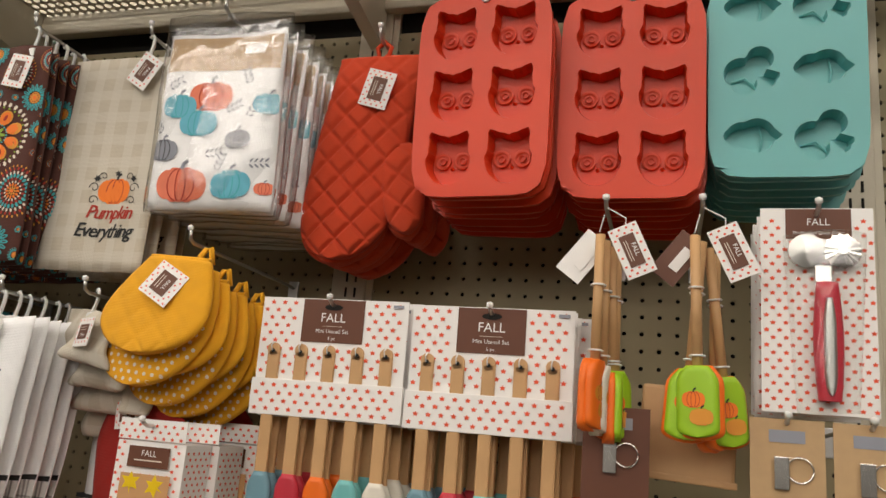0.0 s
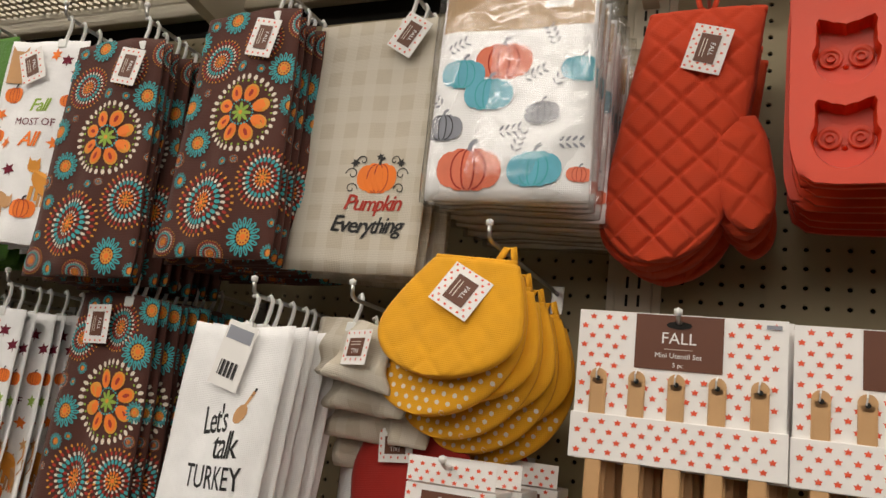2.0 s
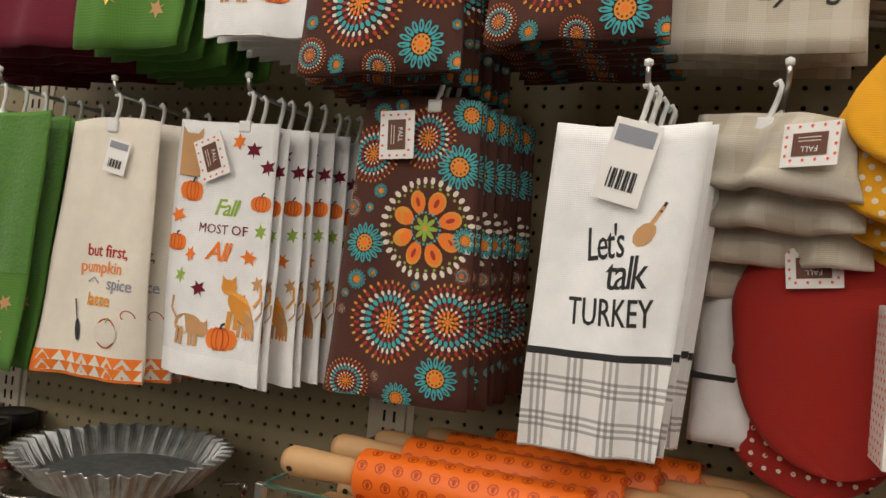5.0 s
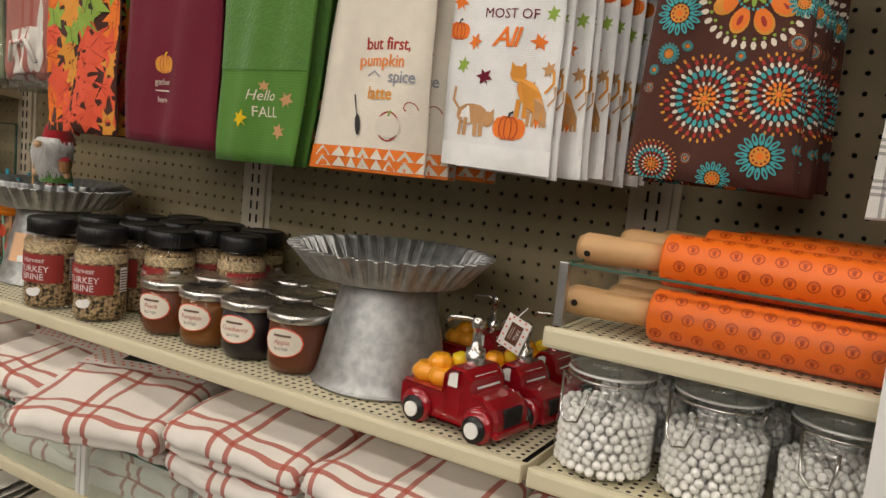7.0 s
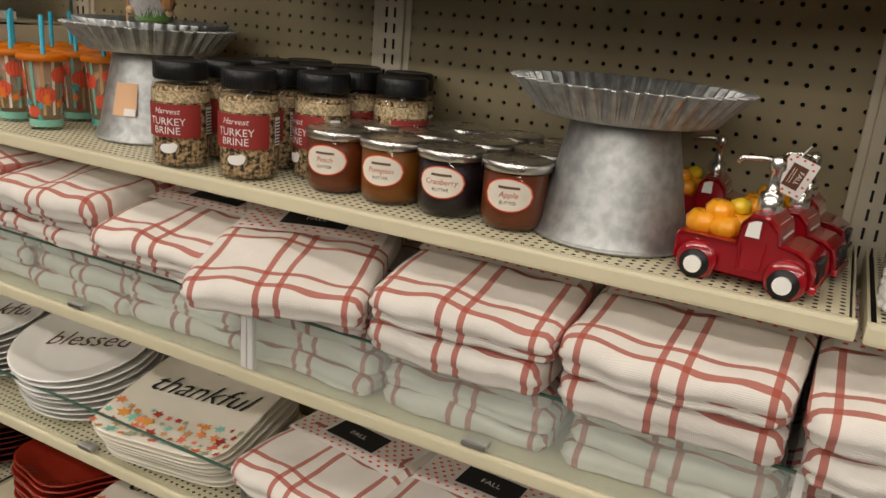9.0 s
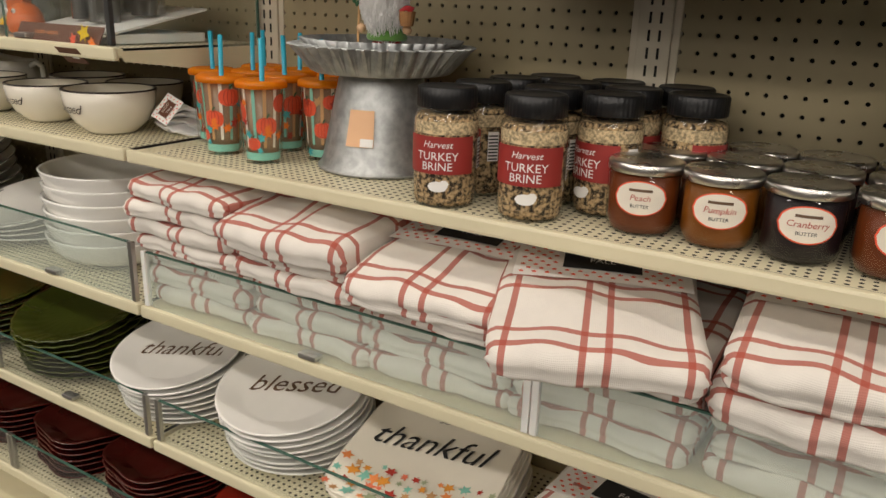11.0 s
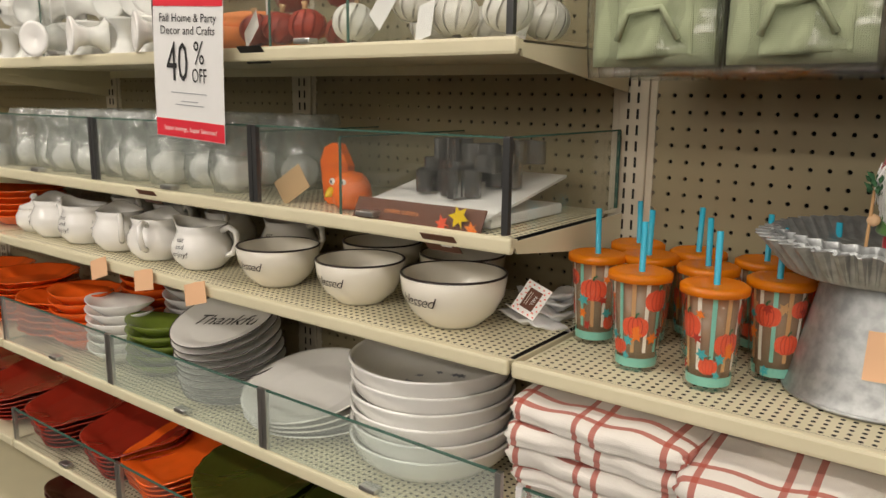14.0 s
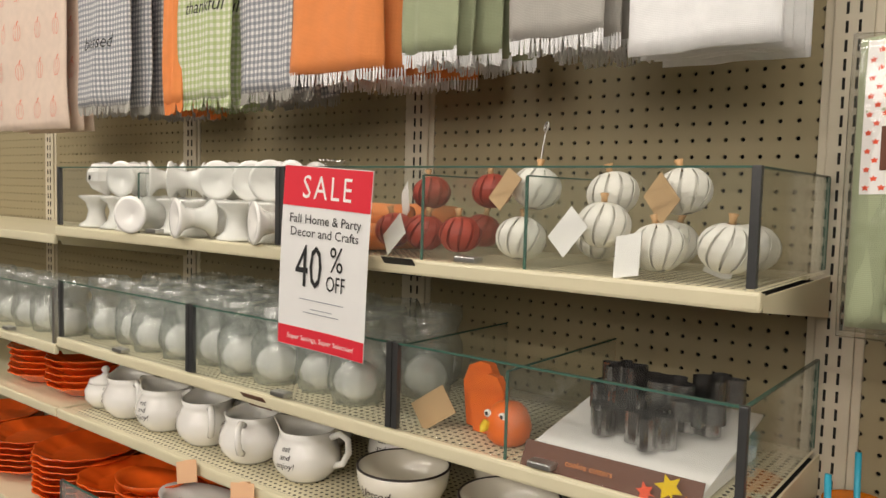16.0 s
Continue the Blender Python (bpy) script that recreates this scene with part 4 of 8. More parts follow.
tcu = copy_thing(tc, pose(0.672, -0.340, 2.065, 0, -1, 6))
bpy.context.view_layer.update()
hang(tcu, 8, 0.024, seed=17, sy=0.004)
peg_hook(0.70, 2.095, -0.352)

# cream pumpkin spice towel with a gingham hem
sh = Sheet(0.140, 0.170, 0.322, 0.012, 0.003, 8, skew=-0.016)
pr = Print()
pr.text("mred", "but first,", 0.008, 0.150, 0.021, bold=0.0006)
pr.text("corange", "pumpkin", 0.000, 0.130, 0.021, bold=0.0006)
pr.text("grey", "spice", 0.034, 0.111, 0.021, bold=0.0006)
pr.text("mgold", "latte", 0.002, 0.090, 0.022, bold=0.0006)
pr.line("grey", [(-0.022, 0.118), (-0.010, 0.124), (0.0, 0.117)], 0.002)
pumpkin_shape(pr, 0.020, 0.058, 0.019, "ccream", "mred", "lime")
pr.ring("mred", 0.020, 0.058, 0.0165, 0.0185, 20)
pr.line("ink_k", [(-0.040, 0.095), (-0.034, 0.070)], 0.002)
pr.disc("ink_k", -0.030, 0.058, 0.0055, 10, 0.014, 0.25)
curl(pr, "mred", 0.048, 0.080, 0.012, 0.8, 0.0012)
for r_ in range(2):
    for k in range(9):
        x = -0.088 + k * 0.021
        pr.poly("ccream", [(x, 0.004 + r_ * 0.013), (x + 0.010, 0.0035 + r_ * 0.013), (x + 0.020, 0.004 + r_ * 0.013), (x + 0.010, 0.017 + r_ * 0.013)])
tl = towel("kitchen_towel", "cream cotton towel with pumpkin spice lettering, orange gingham hem", 0.449, -0.298, 1.668, sh, "ccream", pr, "spice towels", tag=(((0.015, -0.012, -0.045), 12.0), {"w": 0.035, "h": 0.042, "white": True}), n=5, dy=0.03, seed=9,
           hem=[("orange", 0.000, 0.030)], hx=0.0, sy=0.010, rz=5)

# green, maroon and leaf towels
sh = Sheet(0.166, 0.152, 0.335, 0.014, 0.003, 10, skew=-0.014)
pr = Print()
pr.text("mwhite", "Hello", -0.004, 0.085, 0.020, shear=0.3)
pr.text("mwhite", "FALL", 0.004, 0.063, 0.020)
leaf(pr, 0.040, 0.085, 0.012, "tan", 0.4)
leaf(pr, 0.030, 0.045, 0.012, "tan", 2.0)
leaf(pr, -0.032, 0.058, 0.013, "pyellow", 0.8)
leaf(pr, 0.000, 0.103, 0.009, "tan", 0.0)
ga = towel("kitchen_towel", "green waffle terry towel embroidered Hello Fall", 0.275, -0.318, 1.676, sh, "cgreen", pr, "plain fall towels", tag=(((-0.020, -0.012, -0.065), 3.0), {"w": 0.034}), n=8, dy=0.028, seed=11, hx=0.0, sy=0.004, hem=[("cwaffle", 0.125, 0.330)])
gu = copy_thing(ga, pose(0.50, -0.335, 2.085, 0, 0, 5))
bpy.context.view_layer.update()
hang(gu, 7, 0.03, seed=21)
peg_hook(0.50, 2.115, -0.346)
sh = Sheet(0.190, 0.195, 0.325, 0.014, 0.003, 12)
pr = Print()
pumpkin_shape(pr, -0.012, 0.118, 0.018, "mgold", "mred", "pyellow")
pr.text("mwhite", "gather", -0.014, 0.088, 0.013)
pr.rect("mwhite", -0.030, 0.078, 0.004, 0.080)
pr.text("mwhite", "here", -0.014, 0.062, 0.013)
ma = towel("kitchen_towel", "maroon cotton towel embroidered with a gold pumpkin", 0.080, -0.313, 1.676, sh, "cmaroon", pr, "plain fall towels", tag=(((-0.030, -0.012, -0.045), -10.0), {"w": 0.034}), n=7, dy=0.03, seed=12, hx=-0.01)
for ux, uy in ((0.30, -0.32), (0.115, -0.30)):
    mu = copy_thing(ma, pose(ux, uy, 2.085, 0, 0, 3))
    bpy.context.view_layer.update()
    hang(mu, 6, 0.035, seed=22)
    peg_hook(ux - 0.01, 2.115, uy - 0.012)
sh = Sheet(0.170, 0.190, 0.318, 0.012, 0.004, 13)
pr = Print()
rnd = random.Random(5)
for k in range(44):
    x, y, r, a = -0.075 + 0.05 * (k % 4) + rnd.uniform(-0.012, 0.012), 0.020 + 0.027 * (k // 4) + rnd.uniform(-0.008, 0.008), rnd.uniform(0.028, 0.044), rnd.uniform(0, 6.28)
    c = rnd.choice(["orange", "leafred", "leafred", "mgold", "lime", "orange"])
    leaf(pr, x, y, r, c, a)
    for q in (-0.6, 0.0, 0.6):
        pr.line("mred" if c != "lime" else "holly", [(x + r * 0.5 * math.sin(a), y - r * 0.5 * math.cos(a)), (x - r * 0.62 * math.sin(a + q), y + r * 0.62 * math.cos(a + q))], 0.0012)
towel("kitchen_towel", "brown towel printed with orange, red and green autumn leaves", -0.128, -0.318, 1.672, sh, "cleaf", pr, "plain fall towels", tag=(((0.045, -0.012, -0.040), -16.0), {"w": 0.034}), n=6, dy=0.03, seed=14, hx=0.01)
# ---- goods on the right-hand hooks ----
def lobe(width, thick, h, nx=28, nz=40, quilt=0.0, pitch=0.03, cx=lambda v: 0.0):
    """A stuffed flat shape: width(v), thick(v) down its length v; quilt presses diagonal seams into it. Returns (verts, faces), front(x, y, lift)."""
    def at(u, v, s, lift=0.0):
        w = width(v)
        x, z = cx(v) + u * w, -h * v
        e = max(0.0, 1 - (2 * abs(u)) ** 3.2) ** 0.5
        q = 1.0
        if quilt:
            g1 = abs(((x + z) / pitch) % 1 - 0.5) * 2
            g2 = abs(((x - z) / pitch) % 1 - 0.5) * 2
            q = 1 - quilt * max(math.exp(-((1 - g1) / 0.16) ** 2), math.exp(-((1 - g2) / 0.16) ** 2))
        return (x, s * (0.002 + thick(v) / 2 * e * q) - (lift if s < 0 else 0), z)
    ring = [(-0.5 + i / nx, -1) for i in range(nx + 1)] + [(0.5 - i / nx, 1) for i in range(nx + 1)]
    n = len(ring)
    verts = [at(u, 1 - (1 - j / nz) ** 1.7, s) for j in range(nz + 1) for u, s in ring]
    faces = [(j * n + k, (j + 1) * n + k, (j + 1) * n + (k + 1) % n, j * n + (k + 1) % n) for j in range(nz) for k in range(n)]
    faces += [tuple(range(n)), tuple(nz * n + k for k in range(n))[::-1]]

    def front(x, y, lift):
        v = min(1, max(0, -y / h))
        w = max(1e-4, width(v))
        return at(max(-0.5, min(0.5, (x - cx(v)) / w)), v, -1, lift)
    return (verts, faces), front


def rounded(v, a=0.12, b=0.45, w=1.0, top=0.8):
    """A width that rounds off at the end of a mitt."""
    s = 1.0 if v > a else top + (1 - top) * math.sin(math.pi / 2 * v / a)
    return w * s * (1.0 if v < 1 - b else max(0.0004, 1 - max(0.0, min(v, 1) - 1 + b) ** 2.4 / b ** 2.4) ** 0.5)


def oven_mitt(m, label):
    t = thing("oven_mitt", m, label, "oven mitt", "red oven mitts")
    vf, fr = lobe(lambda v: rounded(v, 0.5, 0.28, 0.142, 0.93), lambda v: 0.036 * min(1, 0.35 + 4 * v) * (1 if v < 0.8 else 1.6 - 0.75 * v), 0.305, 64, 120, 0.40, 0.046, lambda v: -0.050 * v)
    part("mitt_body", vf, M["cred"], t, "quilted orange-red cotton", smooth=True)
    vf, _ = lobe(lambda v: rounded(v, 0.3, 0.45, 0.062, 0.7), lambda v: 0.028 * min(1, 0.4 + 3 * v) * (1 if v < 0.7 else 1.7 - v), 0.13, 32, 60, 0.36, 0.046)
    part("thumb", moved(vf, pose(0.036, -0.004, -0.138, 0, -10, 0)), M["cred"], t, "short quilted thumb", smooth=True)
    part("cuff_binding", tube([(-0.066 + 0.0132 * i, -0.001, -0.004 + 0.002 * math.sin(i)) for i in range(11)], 0.0045, 8), M["cred"], t, smooth=True)
    part("loop", tube([(-0.006, 0, -0.002), (-0.011, 0, 0.016), (0, 0, 0.026), (0.011, 0, 0.016), (0.006, 0, -0.002)], 0.0035), M["cred"], t, "cloth hanging loop", smooth=True)
    fall_tag(t, (0.004, -0.024, -0.058), 16.0, 0.044, 0.056)
    return t


mitt = oven_mitt(pose(1.583, -0.200, 2.098, 3, 0, 0), "orange-red quilted cotton oven mitt with paper tag")
bpy.context.view_layer.update()
hang(mitt, 5, 0.034, seed=31, jx=0.008)
peg_hook(1.583, 2.116, -0.225)


# wrapped pumpkin-print cloths
def wrapped_cloth(m):
    t = thing("wrapped_tablecloth", m, "folded pumpkin-print tablecloth in a clear plastic bag", "tablecloth", "wrapped tablecloths")
    sh = Sheet(0.185, 0.192, 0.262, 0.024, 0.0015, 4)
    part("cloth", sh.vf, M["cwhite"], t, smooth=True)
    pr = Print()
    for j in range(6):
        pr.oval("kraft", 0, 0.208 + 0.0088 * j, 0.090, 0.0045, 14, True)
    pr.oval("paper", 0.050, 0.236, 0.016, 0.008, 4, True)
    for x, y, r, c, l in ((-0.010, 0.165, 0.030, "coral", "mred"), (-0.058, 0.150, 0.024, "blueprint", "teal"), (-0.025, 0.125, 0.026, "blueprint", "teal"), (0.040, 0.100, 0.018, "grey", "ink_k"),
                          (-0.042, 0.035, 0.034, "coral", "mred"), (0.035, 0.035, 0.028, "blueprint", "teal"), (-0.078, 0.085, 0.022, "grey", "ink_k"), (0.082, 0.150, 0.020, "blueprint", "teal"), (0.085, 0.030, 0.012, "coral", "mred")):
        pumpkin_shape(pr, x, y, r * 1.12, c, l, "grey", 0.72)
    for x, y, a in ((0.02, 0.145, 0.4), (0.055, 0.135, 1.0), (-0.005, 0.080, 0.2), (0.012, 0.060, 1.2), (-0.075, 0.180, 0.5), (0.065, 0.065, 0.1), (0.05, 0.185, 2.0), (-0.085, 0.115, 2.4)):
        for k in range(4):
            for f in (-1, 1):
                cx, cy = x + 0.007 * k * math.cos(a), y + 0.007 * k * math.sin(a)
                pr.disc("grey", cx - f * 0.004 * math.sin(a), cy + f * 0.004 * math.cos(a), 0.0042, 6, 0.0015, a + f * 0.8)
    pr.lay(t, sh.front)
    bag = Sheet(0.200, 0.204, 0.292, 0.032, 0.003, 9)
    o = part("plastic_bag", moved(bag.vf, pose(0, 0, 0.026)), M["film"], t, "clear crinkled plastic bag", smooth=True)
    o.visible_shadow = False
    part("hang_hole", tube([(-0.006, 0, 0.022), (0, 0, 0.030), (0.006, 0, 0.022)], 0.0018, 6), M["plastic_w"], t)
    return t


bag = wrapped_cloth(pose(1.383, -0.300, 2.098, 4, 0, 1))
bpy.context.view_layer.update()
hang(bag, 8, 0.033, seed=33, jx=0.005, rz=2)
peg_hook(1.383, 2.120, -0.32)


# silicone moulds
def star_cells(outlines, cw, ch, nx, nz, depth, rim, fw):
    """A moulded sheet of nx by nz cells, each with a recess of its own star-shaped outline, and a rounded rim."""
    verts, faces = [], []
    for j in range(nz):
        for i in range(nx):
            cx, cz = (i - (nx - 1) / 2) * cw, (j - (nz - 1) / 2) * ch
            pts = outlines[(i + j) % len(outlines)]
            o, n = len(verts), len(pts)
            for x, z in pts:
                k = min(cw / 2 / max(abs(x), 1e-6), ch / 2 / max(abs(z), 1e-6))
                verts.append((cx + x * k, 0, cz + z * k))
            for sx in (-1, 1):
                for sz in (-1, 1):
                    k = min(range(n), key=lambda q: abs(math.remainder(math.atan2(pts[q][1], pts[q][0]) - math.atan2(sz * ch, sx * cw), 2 * math.pi)))
                    verts[o + k] = (cx + sx * cw / 2, 0, cz + sz * ch / 2)
            for q, d in ((1.0, 0), (0.97, 0.003), (0.90, depth), (0.5, depth * 1.04)):
                verts += [(cx + x * q, d, cz + z * q) for x, z in pts]
            for a in range(4):
                faces += [(o + a * n + k, o + a * n + (k + 1) % n, o + (a + 1) * n + (k + 1) % n, o + (a + 1) * n + k) for k in range(n)]
            faces.append(tuple(o + 4 * n + k for k in range(n)))
    hx, hz = nx * cw / 2, nz * ch / 2
    n = 48
    o = len(verts)
    for ring in range(4):
        for k in range(n):
            a = 2 * math.pi * (k + 0.5) / n
            c, s = math.cos(a), math.sin(a)
            q = min(hx / max(abs(c), 1e-6), hz / max(abs(s), 1e-6))
            if ring == 0:
                verts.append((c * q, 0, s * q))
            else:
                ex, ez = hx + rim, hz + rim
                q2 = (abs(c / ex) ** 7 + abs(s / ez) ** 7) ** (-1 / 7)
                verts.append((c * q2, (0.0, 0.006, 0.006)[ring - 1], s * q2) if ring < 3 else (c * q2 * 0.9, 0.008, s * q2 * 0.9))
    for r_ in range(3):
        faces += [(o + r_ * n + k, o + r_ * n + (k + 1) % n, o + (r_ + 1) * n + (k + 1) % n, o + (r_ + 1) * n + k) for k in range(n)]
    for sx in (-1, 1):
        for sz in (-1, 1):
            k = min(range(n), key=lambda q: abs(math.remainder(2 * math.pi * (q + 0.5) / n - math.atan2(sz * hz, sx * hx), 2 * math.pi)))
            verts[o + k] = (sx * hx, 0, sz * hz)
    bm = bmesh.new()
    vs = [bm.verts.new(v) for v in verts]
    for f in faces:
        bm.faces.new([vs[i] for i in f])
    bmesh.ops.remove_doubles(bm, verts=bm.verts, dist=0.0003)
    return bm


def owl_outline(w, h):
    """A round-bodied owl with two pointed ears, as seen from its middle."""
    pts = []
    for k in range(48):
        a = 2 * math.pi * k / 48
        c, q = math.cos(a), math.sin(a)
        r = 0.50 * (1 - 0.05 * math.cos(2 * a) - 0.03 * q)
        e = abs(abs(math.remainder(a - math.pi / 2, 2 * math.pi)) - 0.70)
        if q > 0:
            r += 0.165 * max(0.0, 1 - e / 0.27) - 0.13 * max(0.0, 1 - abs(math.remainder(a - math.pi / 2, 2 * math.pi)) / 0.60)
            r -= 0.045 * math.exp(-((abs(math.remainder(a - math.pi / 2, 2 * math.pi)) - 1.35) / 0.18) ** 2)
        pts.append((w * r * c, h * r * q))
    return pts


def blob_outline(parts, n=40):
    """The outer edge of discs (x, z, r) as seen from the middle."""
    pts = []
    for k in range(n):
        a = 2 * math.pi * k / n
        c, s = math.cos(a), math.sin(a)
        best = 0.004
        for x, z, r in parts:
            b = x * c + z * s
            d = b * b - (x * x + z * z - r * r)
            if d > 0:
                best = max(best, b + math.sqrt(d))
        pts.append((best * c, best * s))
    return pts


def mould(m, material, label, outlines, owl):
    t = thing("silicone_mould", m, label, "baking mould", "silicone moulds")
    cw, ch, dep = 0.079, 0.084, 0.022
    part("tray", star_cells(outlines, cw, ch, 2, 3, dep, 0.010, 0), M[material], t, smooth=False)
    for j in range(3):
        for i in range(2):
            cx, cz = (i - 0.5) * cw, (j - 1) * ch
            if owl:
                for sx in (-1, 1):
                    part("eye_ring", moved(joined([lathe([(0.0075, 0), (0.0115, 0.003), (0.0115, 0.0), (0.0085, 0)], 16, cap=False), lathe([(0.003, 0), (0.0048, 0.003), (0.0048, 0), (0.003, 0)], 12, cap=False)]), pose(cx + sx * 0.0135, dep - 0.0005, cz + 0.000, 90)), M[material], t, smooth=True)
                part("beak", moved(lathe([(0.003, 0), (0.0, 0.005)], 6), pose(cx, dep, cz - 0.010, 90)), M[material], t)
            elif (i + j) % 2 == 0:
                part("acorn_cap_line", moved(tube([(0.0, 0, -0.02), (0.003, -0.003, 0), (0.0, 0, 0.02)], 0.0016, 6), pose(cx + 0.010, dep - 0.001, cz)), M[material], t)
            else:
                part("tail_line", moved(tube([(-0.022, 0, -0.008), (-0.006, -0.003, -0.004), (0.006, 0, -0.016)], 0.0016, 6), pose(cx, dep - 0.001, cz)), M[material], t)
    part("hang_ring", moved(tube([(0.005 * math.cos(a), 0, 0.005 * math.sin(a)) for a in [6.3 * k / 12 for k in range(13)]], 0.0016, 6), pose(0, -0.001, 0.129)), M["wire"], t, smooth=True)
    return t


owls = [owl_outline(0.064, 0.068)]
acorn = [blob_outline([(-0.012, 0, 0.017), (0.006, 0, 0.0215), (-0.024, 0, 0.008), (0.028, 0, 0.005), (0.031, 0, 0.004)]), blob_outline([(-0.012, -0.004, 0.020), (0.010, 0.014, 0.016), (-0.008, -0.018, 0.015), (0.022, -0.016, 0.007), (0.027, -0.008, 0.006)])]
for x, y, z, mt, lb, ol, isowl, rz in ((1.762, -0.298, 1.990, "silred", "coral red silicone baking mould with six owl cavities", owls, True, -4), (1.945, -0.262, 1.998, "silred", "coral red silicone baking mould with six owl cavities", owls, True, 0),
                                       (2.126, -0.248, 2.028, "silteal", "aqua silicone baking mould with acorn and squirrel cavities", acorn, False, 0)):
    t = mould(pose(x, y, z, 3, 0, rz), mt, lb, ol, isowl)
    bpy.context.view_layer.update()
    hang(t, 8, 0.027, seed=40, jx=0.004, rz=1.0)
    peg_hook(x, z + 0.128, y - 0.02, 0.012)


# mustard pot holders
def pot_holder(m):
    t = thing("pot_holder", m, "mustard quilted pot holder with white polka-dot pocket", "pot holder", "mustard pot holders")
    vf, fr = lobe(lambda v: rounded(v, 0.70, 0.50, 0.172, 0.60), lambda v: 0.016, 0.132, 30, 44, 0.22, 0.045, lambda v: -0.022 * v)
    part("upper_flap", moved(vf, pose(0, -0.012, 0, -9, 0, 0)), M["cyellow"], t, smooth=True)
    vf, fr = lobe(lambda v: rounded(v, 0.55, 0.55, 0.170, 0.60), lambda v: 0.016, 0.165, 30, 44, 0.0, 0.045, lambda v: -0.040 * v)
    m2 = pose(0, 0.006, -0.008, -5, 0, 0)
    part("lower_pocket", moved(vf, m2), M["cyellow"], t, smooth=True)
    pr = Print()
    for j in range(12):
        for i in range(16):
            x, y = -0.115 + 0.0126 * i + 0.0063 * (j % 2), -0.050 - 0.0098 * j
            v = -y / 0.165
            if abs(x + 0.04 * v) < rounded(v, 0.55, 0.55, 0.170, 0.60) / 2 - 0.005:
                pr.disc("mwhite", x, y, 0.0027, 8)
    pr.lay(t, lambda x, y, h: m2 @ Vector(fr(x, y, h)), "polka_dots")
    part("binding", tube([(-0.048 + 0.012 * i, -0.012, 0.002) for i in range(9)], 0.004), M["cyellow"], t, smooth=True)
    part("loop", tube([(0.02, -0.004, 0), (0.028, 0, 0.020), (0.036, 0, 0.022), (0.040, 0.004, 0)], 0.004), M["cyellow"], t, "cloth hanging loop", smooth=True)
    return t


ph = pot_holder(pose(1.366, -0.290, 1.762, 0, 4, -4))
fall_tag(ph, (-0.002, -0.032, -0.036), 24.0, 0.052, 0.050, lean=-16)
for k, (dx, dy, dz, ry) in enumerate(((0.008, 0.040, -0.022, 3), (0.014, 0.078, -0.034, 0), (0.022, 0.115, -0.044, -3))):
    o = pot_holder(pose(1.366 + dx, -0.290 + dy, 1.762 + dz, 0, ry, -8))
peg_hook(1.380, 1.782, -0.312)


# utensil cards
def utensil_card(m, head=("silblue", "silcrim", "silorange", "silteal", "silwhite")):
    t = thing("utensil_set", m, "mini utensil set on a white leaf-print card", "utensil set", "mini utensil sets")
    W, H = 0.204, 0.150
    part("card", box(W, 0.001, H, (0, 0, -H / 2)), M["paper"], t)
    part("pocket", box(W + 0.004, 0.006, 0.046, (0, -0.003, -H + 0.020), 0.001), M["paper"], t, "folded leaf-print pocket")
    pr = Print()
    leaf_spots(pr, -W / 2, -0.104, W / 2, -0.002, 0.0162, 0.0040, skip=(-0.043, -0.056, 0.043, 0.0))
    pr.rect("brownlab", -0.043, -0.057, 0.043, -0.001)
    pr.text("ink_w", "FALL", 0, -0.030, 0.0165)
    pr.rect("mwhite", -0.014, -0.036, 0.014, -0.0355)
    pr.text("ink_w", "Mini Utensil Set", 0, -0.0445, 0.0072)
    pr.text("ink_w", "5 pc", 0, -0.0535, 0.0062)
    pr.disc("dark", 0, -0.011, 0.013, 10, 0.004)
    pr.rect("grey", W / 2 - 0.020, -0.009, W / 2 - 0.006, -0.005)
    pr.lay(t, lambda x, y, h: (x, -0.0006 - h, y), "card_print")
    pr = Print()
    leaf_spots(pr, -W / 2, -H - 0.002, W / 2, -H + 0.042, 0.0162, 0.0040)
    pr.lay(t, lambda x, y, h: (x, -0.0062 - h, y), "pocket_print")
    for k, c in enumerate(head):
        x = -0.078 + 0.039 * k
        u = part("utensil", box(0.017, 0.007, 0.172, (x, -0.0016, -0.154), 0.003), M["wood"], t, "short beech-handled utensil")
        part("rounded_end", moved(lathe([(0.0085, -0.0035), (0.0085, 0.0035)], 16), pose(x, -0.0016, -0.069, 90)), M["wood"], u)
        part("hole", moved(lathe([(0.0026, 0), (0.0026, 0.0004)], 10), pose(x, -0.0056, -0.071, 90)), M["dark"], u)
        part("tie", tube([(x - 0.0015, -0.006, -0.071), (x - 0.001, -0.010, -0.064), (x, -0.004, -0.059)], 0.0009, 5), M["plastic_w"], u)
        vf, _ = lobe(lambda v: rounded(v, 0.4, 0.3, 0.033, 0.5), lambda v: 0.009, 0.055, 12, 14)
        part("head", moved(vf, pose(x, -0.0016, -0.224)), M[c], u, "small silicone head", smooth=True)
    return t


for x, y, z, s, hd in ((1.577, -0.258, 1.724, 50, ("silblue", "silcrim", "silorange", "silteal", "silwhite")), (1.786, -0.250, 1.722, 51, ("silblue", "silcrim", "silteal", "silblue", "silorange"))):
    uc = utensil_card(pose(x, y, z, 2, 0, 1), hd)
    bpy.context.view_layer.update()
    hang(uc, 6, 0.022, seed=s, jx=0.006, rz=1.5, sy=0.003)
    peg_hook(x, z - 0.012, y - 0.018, 0.012)


